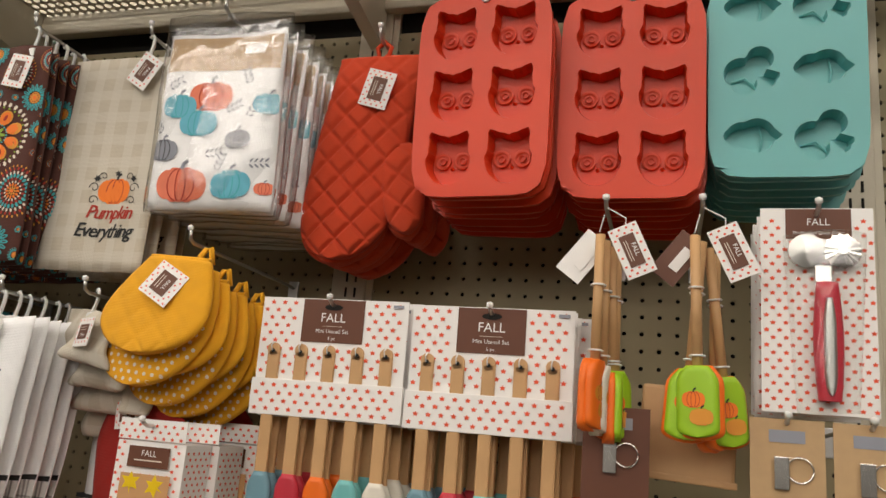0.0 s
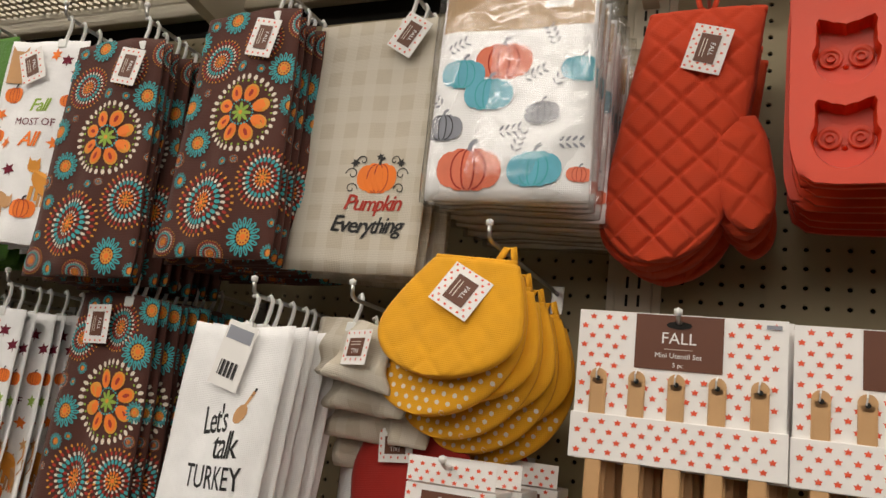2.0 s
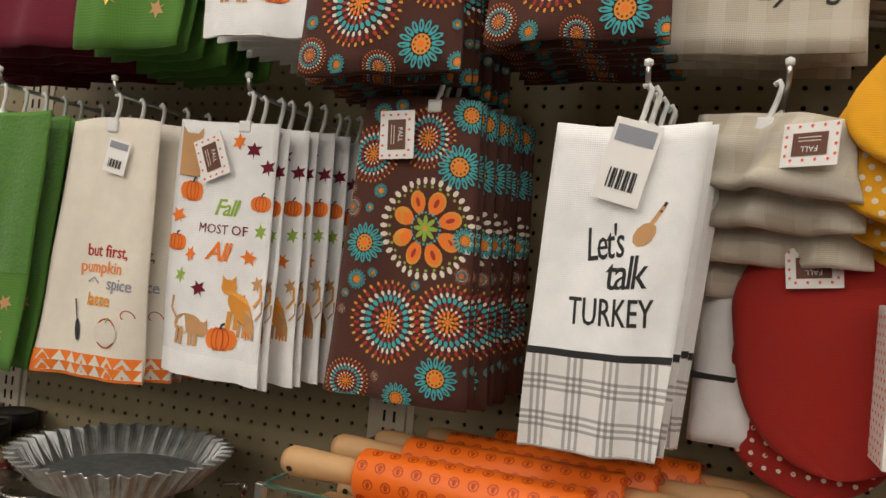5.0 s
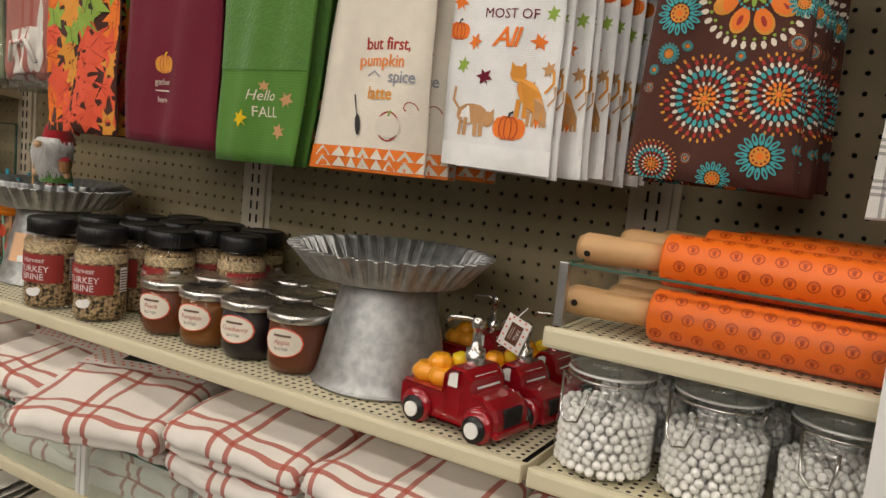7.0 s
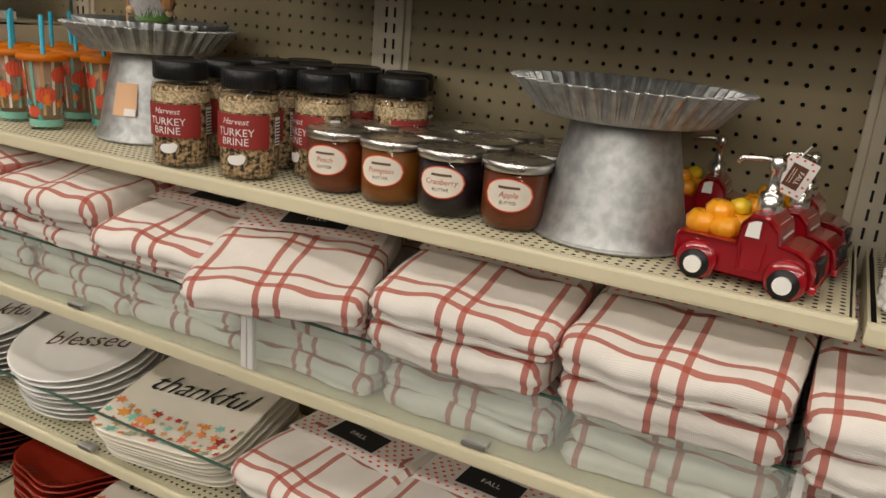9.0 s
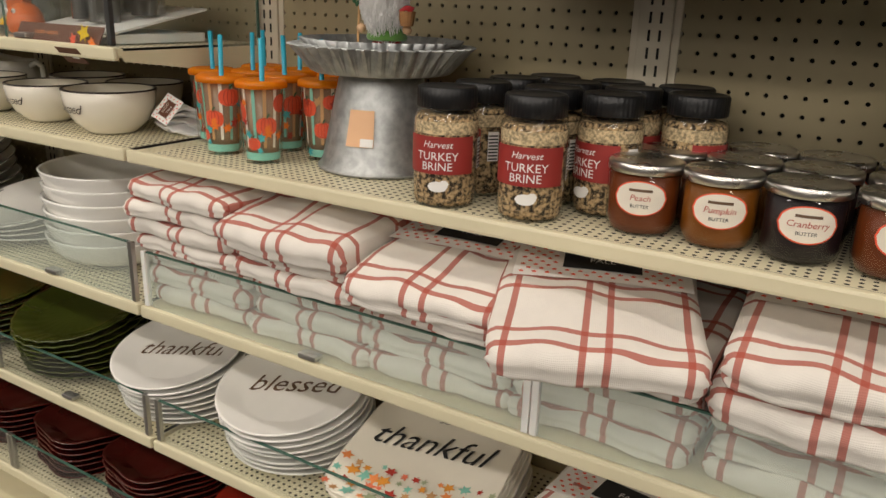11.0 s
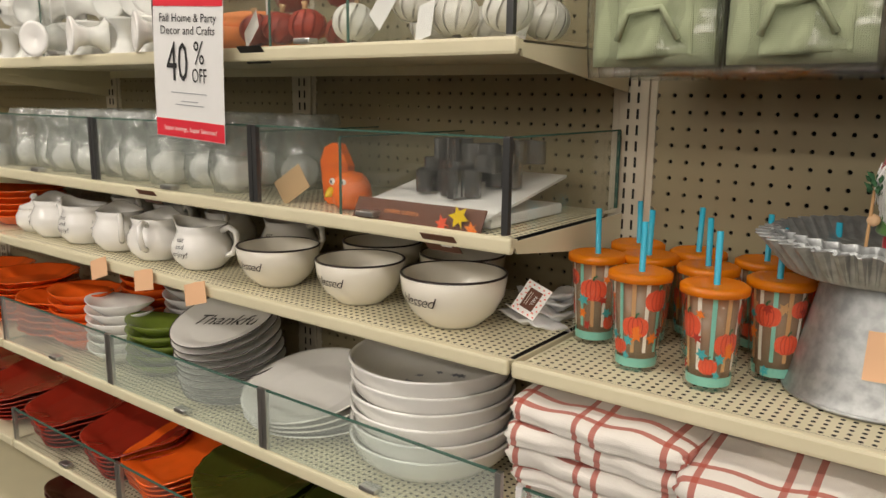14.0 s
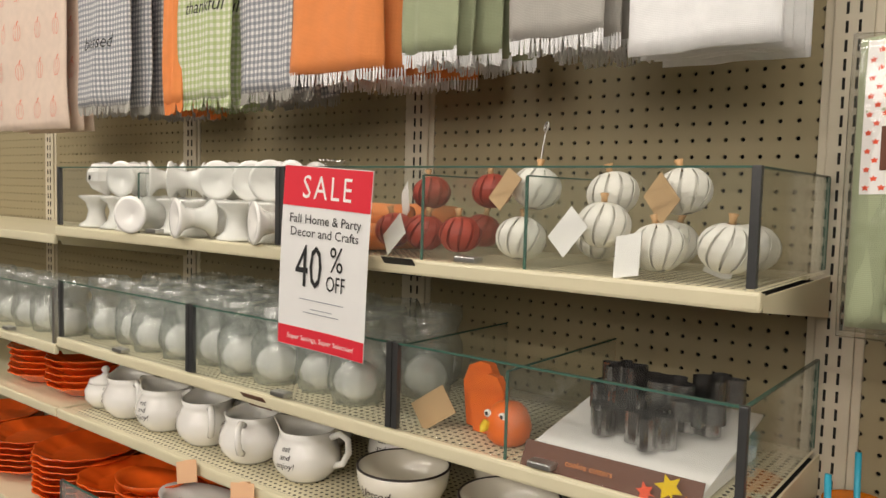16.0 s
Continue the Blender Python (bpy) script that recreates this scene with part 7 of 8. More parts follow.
def fold_stack(x, low, upper, z0, rnd, shift=(0, 0, 0), y=-0.172):
    """Low layers behind the guard, then the upper ones (list of heights) that lean out over it."""
    z, k = z0, int(x * 31) % 5
    for _ in range(low):
        folded_towel(pose(x + rnd.uniform(-0.005, 0.005), y + rnd.uniform(-0.004, 0.006), z, 0, 0, rnd.uniform(-1.2, 1.2)), k, THIN)
        z += 0.0330
        k += 1
    z += 0.022 if low else 0.0
    for i, h in enumerate(upper):
        last = i == len(upper) - 1
        dx, dy, rz = shift if last else (rnd.uniform(-0.006, 0.006), rnd.uniform(-0.008, 0.004), rnd.uniform(-2.5, 2.5))
        folded_towel(pose(x + dx, y - (0.052 if h == FAT else 0.034) - 0.004 * i + dy, z, (8.0 if h == FAT else 4.5) if low else 0.0, rnd.uniform(-0.7, 0.7), rz), k, h, last, 0.055 if last and dy < -0.03 else 0.022)
        z += h * 1.03
        k += 1


rnd = random.Random(12)
z0 = ZS["fold"] + 0.002
fold_stack(-0.685, 3, [MID, MID, MID, MID], z0, rnd, (0.012, -0.006, -3))
fold_stack(-0.445, 3, [MID, MID, FAT], z0, rnd, (0.004, -0.010, 1))
fold_stack(-0.205, 3, [MID, FAT], z0, rnd, (0.0, -0.016, 3))
fold_stack(0.038, 3, [MID, FAT], z0, rnd, (-0.022, -0.066, 19))
fold_stack(0.300, 3, [FAT, FAT], z0, rnd, (0.0, -0.012, 1))
fold_stack(0.560, 3, [FAT, FAT], z0, rnd, (0.004, -0.010, -2))
fold_stack(0.815, 3, [FAT, FAT], z0, rnd, (0.0, -0.010, 1))
fold_stack(1.060, 3, [FAT, FAT], z0, rnd)
z1 = ZS["plate"] + 0.002
fold_stack(0.055, 0, [MID, MID, FAT], z1, rnd, (0.0, 0.0, -8), y=-0.160)
fold_stack(0.300, 0, [MID, MID, FAT], z1, rnd, (0.0, 0.0, -3), y=-0.160)
fold_stack(0.545, 0, [MID, MID, FAT], z1, rnd, y=-0.160)


def plate(name, m, r, mt, label, cat="plate", group="", rim=0.02, h=0.018, wob=None, seg=48, word=None, ring=None, words="thankful"):
    t = thing(name, m, label, cat, group)
    part("dish", lathe([(0.0, 0.0), (r * 0.58, 0.0), (r * 0.66, 0.004), (r * 0.97, h - 0.002), (r, h), (r * 0.995, h + 0.0025), (r * 0.96, h + 0.001), (r * 0.68, 0.0075), (r * 0.62, 0.0055), (0, 0.0055)], seg, wob), M[mt], t, "glazed dish", smooth=True)
    if ring:
        part("rim_line", lathe([(r * 0.985, h + 0.0022), (r * 1.001, h + 0.0030), (r * 1.003, h + 0.0005), (r * 0.985, h + 0.001)], seg, wob, cap=False), M[ring], t, "thin dark rim", smooth=True)
    if word:
        pr = Print()
        ink = "ink_k" if ring else "scriptbr"
        if not ring:
            for q, w in ((0.74, 0.0035), (0.70, 0.0015), (0.77, 0.0010)):
                pr.line("brush", [(r * q * math.cos(a), r * q * 0.94 * math.sin(a)) for a in [1.4 + 0.12 * k for k in range(36)]], w)
        pr.text(ink, words, 0, -0.010, r * 0.46, shear=0.35, sx=0.92)
        pr.lay(t, lambda x, y, q: (x, y, 0.0062 + q), "lettering")
    return t


def stack(maker, x, y, z, n, dz, rnd, tilt=(0, 0), jit=0.003, rz=0.0):
    for k in range(n):
        a = tilt[0] * k / max(1, n - 1)
        maker(pose(x + rnd.uniform(-jit, jit), y + rnd.uniform(-jit, jit) - tilt[1] * k / n, z + dz * k + 0.13 * math.sin(radians(a)), a, 0, 0) @ pose(0, 0, 0, 0, 0, rz), k == n - 1)


emb = lambda a, r, z: r * (1 + 0.012 * math.sin(a * 24))
# cream coupe plates lettered thankful, flat oval plates, deep bowls
stack(lambda m, top: plate("dinner_plate", m, 0.112, "cer_w", "white glazed plate with dark rim and script lettering", group="lettered plates", ring="blackrim", word=top, words="Thankful"), -1.570, -0.205, z0, 9, 0.0140, rnd, tilt=(19, 0.02), rz=18)
stack(lambda m, top: plate("salad_plate", m, 0.132, "cer_w", "plain white glazed plate", group="plain white plates", h=0.020), -1.340, -0.195, z0, 4, 0.009, rnd, tilt=(14, 0.02))


def deep_bowl(m, top):
    t = thing("serving_bowl", m, "wide white glazed serving bowl in a stack", "serving bowl", "serving bowls")
    r = 0.142
    part("dish", lathe([(0, 0), (0.078, 0), (0.084, 0.004), (0.118, 0.018), (0.134, 0.036), (r - 0.001, 0.058), (r, 0.061), (r - 0.003, 0.0625), (r - 0.007, 0.059), (0.127, 0.038), (0.110, 0.023), (0.07, 0.012), (0, 0.010)], 56, lambda a, q, z: q * (1 + 0.006 * math.sin(a * 5))), M["cer_w"], t, "ivory glaze", smooth=True)
    if top:
        pr = Print()
        rr = random.Random(3)
        for k in range(9):
            leaf(pr, rr.uniform(-0.06, 0.06), rr.uniform(-0.06, 0.06), rr.uniform(0.006, 0.014), "grey", rr.uniform(0, 6))
        pr.lay(t, lambda x, y, q: (x, y, 0.0128 + q + 0.29 * max(0, math.hypot(x, y) - 0.066)), "grey_leaf_print")
    return t


stack(deep_bowl, -1.055, -0.190, z0, 6, 0.0265, rnd, jit=0.002)


def leaf_dish(mt, label):
    def make(m, top):
        t = thing("leaf_dish", m, label, "small dish", "leaf dishes")
        vf = lathe([(0, 0), (0.035, 0), (0.060, 0.020), (0.071, 0.032), (0.070, 0.034), (0.055, 0.020), (0.03, 0.006), (0, 0.005)], 40)
        v = [(x * (1.15 + 0.25 * max(0, x / 0.07)), y * 0.85, z + 0.010 * (x / 0.08) ** 2) for x, y, z in vf[0]]
        part("dish", (v, vf[1]), M[mt], t, smooth=True)
        return t
    return make


stack(leaf_dish("cer_green2", "leaf-shaped olive green glazed dish"), -1.800, -0.235, z0, 5, 0.022, rnd, rz=15)
stack(leaf_dish("cer_w", "leaf-shaped white glazed dish"), -1.955, -0.245, z0, 6, 0.022, rnd, rz=15)
stack(leaf_dish("cer_orange", "leaf-shaped orange glazed dish"), -2.110, -0.250, z0, 6, 0.022, rnd, rz=15)
stack(leaf_dish("cer_green2", "leaf-shaped olive green glazed dish"), -1.720, -0.105, z0, 6, 0.022, rnd, rz=5)
stack(leaf_dish("cer_w", "leaf-shaped white glazed dish"), -1.86, -0.100, z0, 7, 0.022, rnd, rz=5)
stack(leaf_dish("cer_orange", "leaf-shaped orange glazed dish"), -2.03, -0.11, z0, 7, 0.022, rnd, rz=5)
fl12 = lambda a, r, z: r * (1 + 0.05 * abs(math.sin(a * 6)))
for x, n in ((-2.25, 6), (-2.48, 7), (-2.75, 6), (-3.02, 6)):
    stack(lambda m, top: plate("pumpkin_plate", m, 0.125, "cer_orange", "orange glazed pumpkin-shaped plate", group="pumpkin plates", h=0.028, wob=fl12, seg=72), x, -0.20, z0, n, 0.016, rnd)
for x in (-2.42, -2.62):
    stack(lambda m, top: plate("pumpkin_plate", m, 0.10, "cer_orange", "orange glazed pumpkin-shaped plate", group="pumpkin plates", h=0.028, wob=fl12, seg=72), x, -0.22, ZM, 5, 0.016, rnd)

# plate shelf: white lettered plates, leaf-print square plates, olive, orange and rust plates
stack(lambda m, top: plate("dinner_plate", m, 0.134, "cer_w", "white plate lettered thankful in brown script", group="script plates", word=top, words="thankful"), -0.860, -0.195, z1, 8, 0.0115, rnd, tilt=(13, 0.03), rz=22)
stack(lambda m, top: plate("dinner_plate", m, 0.140, "cer_w", "white plate lettered blessed in brown script", group="script plates", word=top, words="blessed"), -0.565, -0.190, z1, 8, 0.0125, rnd, tilt=(13, 0.03), rz=22)
stack(lambda m, top: plate("olive_plate", m, 0.140, "cer_green", "olive green glazed plate with embossed rim", group="olive plates", wob=emb, seg=96, h=0.020), -1.190, -0.200, z1, 8, 0.0125, rnd, tilt=(12, 0.02))
stack(lambda m, top: plate("olive_plate", m, 0.140, "cer_green", "olive green glazed plate with embossed rim", group="olive plates", wob=emb, seg=96, h=0.020), -1.490, -0.195, z1, 8, 0.0125, rnd, tilt=(12, 0.02))
for x, mt, n in ((-1.755, "cer_orange", 5), (-1.93, "cer_red", 6), (-2.20, "cer_red", 6), (-2.47, "cer_red", 6), (-2.74, "cer_red", 6)):
    stack(lambda m, top, q=mt: plate("leaf_plate", m, 0.135, q, "rust and orange glazed leaf-shaped plate", group="rust leaf plates", wob=lambda a, r, z: r * (1 + 0.07 * math.sin(a * 5 + 1)), seg=60, h=0.024), x, -0.20, z1, n, 0.012, rnd, tilt=(10, 0.02))
z2 = ZS["low"] + 0.002
for x in (-0.95, -1.20, -1.45, -1.70, -1.95, -2.2, -0.62):
    stack(lambda m, top: plate("leaf_plate", m, 0.130, "cer_dark" if x < -0.8 else "cer_red", "dark oxblood glazed leaf-shaped plate", group="dark leaf plates", wob=lambda a, r, z: r * (1 + 0.06 * math.sin(a * 5 + 1)), seg=60, h=0.026), x, -0.20, z2, 7, 0.014, rnd)


def square_plate(m, top):
    t = thing("square_plate", m, "square melamine plate printed with autumn leaves", "plate", "leaf-print square plates")
    n, verts, faces = 48, [], []
    prof = [(0.0, 0.0), (0.095, 0.0), (0.105, 0.004), (0.138, 0.016), (0.140, 0.018), (0.137, 0.019), (0.104, 0.0075), (0.0, 0.006)]
    for k in range(n):
        a = 2 * math.pi * k / n
        q = (abs(math.cos(a)) ** 6 + abs(math.sin(a)) ** 6) ** (-1 / 6)
        verts += [(r * q * math.cos(a), r * q * math.sin(a), z) for r, z in prof]
    p = len(prof)
    faces = [(k * p + i, ((k + 1) % n) * p + i, ((k + 1) % n) * p + i + 1, k * p + i + 1) for k in range(n) for i in range(p - 1)]
    part("dish", (verts, faces), M["cer_cream"], t, smooth=True)
    if top:
        pr = Print()
        rr = random.Random(8)
        for k in range(52):
            x, y = -0.126 + 0.021 * (k % 13) + rr.uniform(-0.005, 0.005), -0.122 + 0.023 * (k // 13) + rr.uniform(-0.006, 0.006)
            leaf(pr, x, y, rr.choice([0.007, 0.009, 0.012, 0.015]), rr.choice(["mgold", "coral", "mred", "tan", "cupmint", "csage", "corange"]), rr.uniform(0, 6))
        pr.text("ink_k", "thankful", -0.012, 0.006, 0.074, shear=0.35, sx=0.88)
        pr.text("ink_k", "SO", -0.01, 0.088, 0.016)
        pr.lay(t, lambda x, y, q: (x, y, 0.0075 + q + 0.36 * max(0, (abs(x) ** 6 + abs(y) ** 6) ** (1 / 6) - 0.103)), "leaf_print")
    return t


stack(square_plate, -0.262, -0.200, z1, 7, 0.0110, rnd, tilt=(8, 0.03), rz=8)
stack(square_plate, -0.36, -0.205, z2, 7, 0.0125, rnd, rz=10)
# ---- upper left shelves, signs and hanging goods ----
zc, zd = ZS["c"] + 0.002, ZS["d"] + 0.002


def ribbed(r, n, sq=0.8, deep=0.12):
    return lathe([(0.0, -sq * r * 0.85), (0.45 * r, -sq * r * 0.92), (0.85 * r, -sq * r * 0.5), (r, 0), (0.85 * r, sq * r * 0.5), (0.45 * r, sq * r * 0.9), (0.12 * r, sq * r * 0.78), (0, sq * r * 0.7)], n * 6, lambda a, q, z: q * (1 - deep * abs(math.sin(a * n / 2)) ** 0.6))


def ribbon_pumpkin(m, mt, label, tag=None, curl_wire=False):
    t = thing("ribbed_pumpkin", m, label, "decor pumpkin", "ribbed decor pumpkins")
    R = 0.030 if mt == "ribred" else 0.0335
    for k in range(11):
        vs = []
        for i in range(13):
            th = 0.12 + (math.pi - 0.24) * i / 12
            w = 0.0080 * (0.35 + 0.75 * math.sin(th)) * R / 0.04
            for rr_ in (R, R - 0.0012):
                for s in (-1, 1):
                    x_, y_, z_ = (rr_ * (math.sin(th) * 0.92 + 0.10)), s * w, rr_ * 0.86 * math.cos(th)
                    a_ = 6.2832 * k / 11 + 0.25 * math.cos(th)
                    vs.append((x_ * math.cos(a_) - y_ * math.sin(a_), x_ * math.sin(a_) + y_ * math.cos(a_), z_))
        fs = []
        for i in range(12):
            o_ = 4 * i
            fs += [(o_, o_ + 1, o_ + 5, o_ + 4), (o_ + 3, o_ + 2, o_ + 6, o_ + 7), (o_ + 1, o_ + 3, o_ + 7, o_ + 5), (o_ + 2, o_, o_ + 4, o_ + 6)]
        part("rib", (vs, fs), M[mt], t, smooth=False)
    part("core", lathe([(0, -R * 0.70), (R * 0.55, -R * 0.62), (R * 0.90, -R * 0.25), (R * 0.90, R * 0.25), (R * 0.55, R * 0.62), (0, R * 0.70)], 22), M[mt], t, "inner ball", smooth=True)
    part("stem", moved(lathe([(0.005, 0), (0.004, 0.010), (0.006, 0.016), (0, 0.017)], 10), pose(0, 0, R * 0.72)), M["wood"], t, smooth=True)
    if curl_wire:
        part("wire_curl", tube([(0.0 + 0.012 * (1 - k / 40) * math.cos(k * 0.5) * (1 if k > 12 else 0), 0, 0.03 + 0.004 * min(k, 14) + 0.012 * (1 - k / 40) * math.sin(k * 0.5) * (1 if k > 12 else 0)) for k in range(36)], 0.0011, 5), M["wire"], t, "curled wire pick", smooth=True)
    if tag:
        part("tag", moved(box_vf(0.040, 0.0008, 0.052), pose(tag[1], -0.046, -0.010, -12, tag[2], 10)), M[tag[0]], t, "blank paper tag")
    return t


for x, y, z, mt, lb, tg, cw in ((-1.385, -0.27, 0.036, "ribred", "rust red ribbed decor pumpkin", None, 0), (-1.315, -0.28, 0.036, "ribred", "rust red ribbed decor pumpkin", ("paper", 0.0, 30), 0), (-1.245, -0.285, 0.036, "ribred", "rust red ribbed decor pumpkin", None, 0),
                                (-1.36, -0.21, 0.095, "ribred", "rust red ribbed decor pumpkin", ("paper", 0.01, -20), 0), (-1.25, -0.20, 0.100, "ribred", "rust red ribbed decor pumpkin", None, 0), (-1.30, -0.15, 0.036, "ribred", "rust red ribbed decor pumpkin", None, 0),
                                (-1.135, -0.26, 0.105, "ribwhite", "white ribbed decor pumpkin", ("kraft", 0.0, 28), 1), (-1.145, -0.28, 0.036, "ribwhite", "white ribbed decor pumpkin", None, 0), (-1.035, -0.23, 0.100, "ribwhite", "white ribbed decor pumpkin", None, 0), (-1.020, -0.285, 0.060, "ribwhite", "white ribbed decor pumpkin", ("paper", -0.010, 38), 0),
                                (-0.935, -0.24, 0.105, "ribwhite", "white ribbed decor pumpkin", ("kraft", 0.010, -34), 0), (-0.945, -0.29, 0.036, "ribwhite", "white ribbed decor pumpkin", ("paper", 0.0, 2), 0), (-0.865, -0.28, 0.040, "ribwhite", "white ribbed decor pumpkin", None, 0), (-0.87, -0.17, 0.036, "ribwhite", "white ribbed decor pumpkin", ("paper", 0.0, 5), 0),
                                (-1.08, -0.17, 0.036, "ribwhite", "white ribbed decor pumpkin", None, 0), (-0.98, -0.15, 0.036, "ribwhite", "white ribbed decor pumpkin", None, 0)):
    ribbon_pumpkin(pose(x, y, zd + z, 10 * math.sin(x * 40), 15 * math.cos(x * 57), 30 * x), mt, lb, tg, cw)

# orange napkins rolled in a bin, tan cloth behind
for k in range(4):
    o = thing("rolled_napkin", pose(-1.475 + 0.012 * k, -0.28 + 0.045 * k, zd + 0.022 + 0.030 * (k % 2), 0, 90, 12), "rolled orange napkin with white fringe", "napkin", "rolled napkins")
    part("cloth", lathe([(0.0, -0.075), (0.020, -0.07), (0.024, 0), (0.020, 0.07), (0, 0.075)], 20, lambda a, q, z: q * (1 + 0.08 * math.sin(a * 3))), M["corange"], o, smooth=True)
    part("fringe", joined([moved(tube([(0, 0, 0), (0.004, 0.003, -0.020)], 0.002, 4), pose(0.016 * math.cos(a), 0.016 * math.sin(a), -0.070)) for a in [0.5 * i for i in range(13)]]), M["cwhite"], o)


# white napkin-ring stands
def bobbin(m):
    t = thing("candle_holder", m, "white ceramic spool-shaped candle holder", "candle holder", "white candle holders")
    part("body", lathe([(0.0, 0.0), (0.036, 0.0), (0.037, 0.004), (0.022, 0.016), (0.017, 0.036), (0.022, 0.054), (0.037, 0.066), (0.037, 0.070), (0.030, 0.071), (0.010, 0.064), (0, 0.062)], 32), M["cer_w"], t, smooth=True)
    return t


rnd = random.Random(77)
bo = bobbin(pose(-2.26, -0.29, zd))
places = []
for k in range(9):
    places.append(pose(-2.17 + 0.072 * k, -0.295 + rnd.uniform(-0.01, 0.01), zd + (0.037 if k % 3 == 2 else 0.0), 90 if k % 3 == 2 else 0, 0, rnd.uniform(-30, 30)))
    places.append(pose(-2.22 + 0.074 * k, -0.19, zd + (0.037 if k % 2 else 0), 90 if k % 2 else 0, 0, rnd.uniform(-60, 60)))
    places.append(pose(-2.20 + 0.074 * k, -0.24 + rnd.uniform(-0.02, 0.02), zd + 0.108, 90, 0, rnd.uniform(-70, 70)))
row_of(bo, places)
for x in (-2.255, -2.13):
    o = thing("white_knob_decor", pose(x, -0.275, zd + 0.110), "white faceted ceramic knob ornament", "ornament", "white ornaments")
    part("body", lathe([(0, -0.036), (0.026, -0.026), (0.038, -0.008), (0.038, 0.012), (0.026, 0.030), (0, 0.036)], 8), M["cer_w"], o)
    part("hole", moved(lathe([(0.006, 0), (0.006, 0.001)], 10), pose(0.006, -0.036, 0.0, 90)), M["dark"], o)

# bagged white pumpkins on the shelf below
wp = thing("bagged_pumpkin", pose(-2.24, -0.27, zc + 0.036), "white ceramic pumpkin in a clear plastic bag", "decor pumpkin", "bagged white pumpkins")
part("body", ribbed(0.040, 8, 0.85, 0.10), M["cer_w"], wp, smooth=True)
bagv = lathe([(0, -0.036), (0.040, -0.034), (0.048, 0), (0.046, 0.036), (0.036, 0.060), (0.046, 0.088), (0.040, 0.104)], 24, lambda a, q, z: q * (1 + 0.06 * math.sin(a * 7 + z * 90)), cap=False)
o = part("plastic_bag", bagv, M["bag"], wp, "clear crinkled plastic bag", smooth=True)
o.visible_shadow = False
row_of(wp, [pose(-2.24 + 0.098 * k, -0.27 + 0.012 * math.sin(k * 2), zc + 0.036, 0, 0, 40 * k) for k in range(1, 9)] + [pose(-2.2 + 0.1 * k, -0.165, zc + 0.036, 0, 0, 25 * k) for k in range(9)] + [pose(-2.15 + 0.1 * k, -0.07, zc + 0.036, 0, 0, 15 * k) for k in range(8)])
row_of(wp, [pose(-2.42 - 0.1 * k, -0.27, ZS["c"] - 0.018 + 0.036, 0, 0, 40 * k) for k in range(5)])

# orange pumpkin bird
bd_ = thing("bird_figurine", pose(-1.180, -0.262, zc, 0, 0, -4), "orange ceramic bird figurine with fan tail", "figurine")
part("body", moved(lathe([(0, 0.0), (0.022, 0.0), (0.030, 0.008), (0.033, 0.022), (0.030, 0.038), (0.025, 0.048), (0.017, 0.056), (0, 0.060)], 28), pose(0.026, -0.016, 0)), M["silorange"], bd_, "round orange body", smooth=True)
part("beak", moved(lathe([(0.008, 0), (0.006, 0.010), (0.0, 0.018)], 10), pose(0.008, -0.042, 0.028, 120)), M["pyellow"], bd_, smooth=True)
for s in (0.008, 0.034):
    e_ = part("eye", moved(lathe([(0, -0.002), (0.0055, -0.001), (0.0055, 0.002), (0, 0.003)], 14), pose(s, -0.0410, 0.043, 90)), M["paper"], bd_)
    part("pupil", moved(lathe([(0, -0.001), (0.0028, 0), (0, 0.002)], 10), pose(s, -0.0443, 0.043, 90)), M["black"], e_)
tail = [(-0.024, 0.0), (-0.030, 0.058), (-0.022, 0.080), (-0.006, 0.088), (0.008, 0.086), (0.018, 0.066), (0.014, 0.0)]
for k in range(2):
    off = -0.010 + 0.016 * k
    v = [(x * 1.3 - 0.012 - 0.026 * k, y, z * (1 + 0.14 * k)) for y in (off, off + 0.014) for x, z in tail]
    n = len(tail)
    part("tail", (v, [tuple(range(n)), tuple(range(n, 2 * n))[::-1]] + [(i, (i + 1) % n, n + (i + 1) % n, n + i) for i in range(n)]), M["silorange"], bd_, "upright fan tail")
tg2 = thing("kraft_tag", pose(-1.275, -0.30, zc + 0.030, -10, 55, 0), "kraft paper swing tag lying against goods", "tag")
part("card", box(0.045, 0.001, 0.062, (0, 0, 0)), M["kraft"], tg2)

# boxed steel cookie cutters on a white card
ck = thing("cookie_cutter_set", pose(-0.980, -0.215, zc, 0, 0, 0), "steel cookie cutters on a white and brown card tray", "cookie cutters")
part("card", box(0.235, 0.23, 0.004, (0, 0, 0.036), 0, rot=(11, 0, 0)), M["paper"], ck)
part("tray", box(0.225, 0.20, 0.016, (0, 0.01, 0.008), 0.002), M["paper"], ck)
part("front_panel", box(0.235, 0.002, 0.034, (0, -0.116, 0.013), 0, rot=(-28, 0, 0)), M["brownlab"], ck, "brown printed front panel")
pr = Print()
leaf(pr, 0.082, 0.016, 0.018, "pyellow", 0.4)
leaf(pr, 0.055, 0.006, 0.013, "leafred", 1.4)
leaf(pr, 0.105, 0.004, 0.012, "orange", 2.4)
pr.text("corange", "cookie cutters", -0.020, 0.012, 0.011)
pr.lay(ck, lambda x, y, h: (x, -0.1215 - h - 0.16 * (0.03 - y) , y), "panel_print")
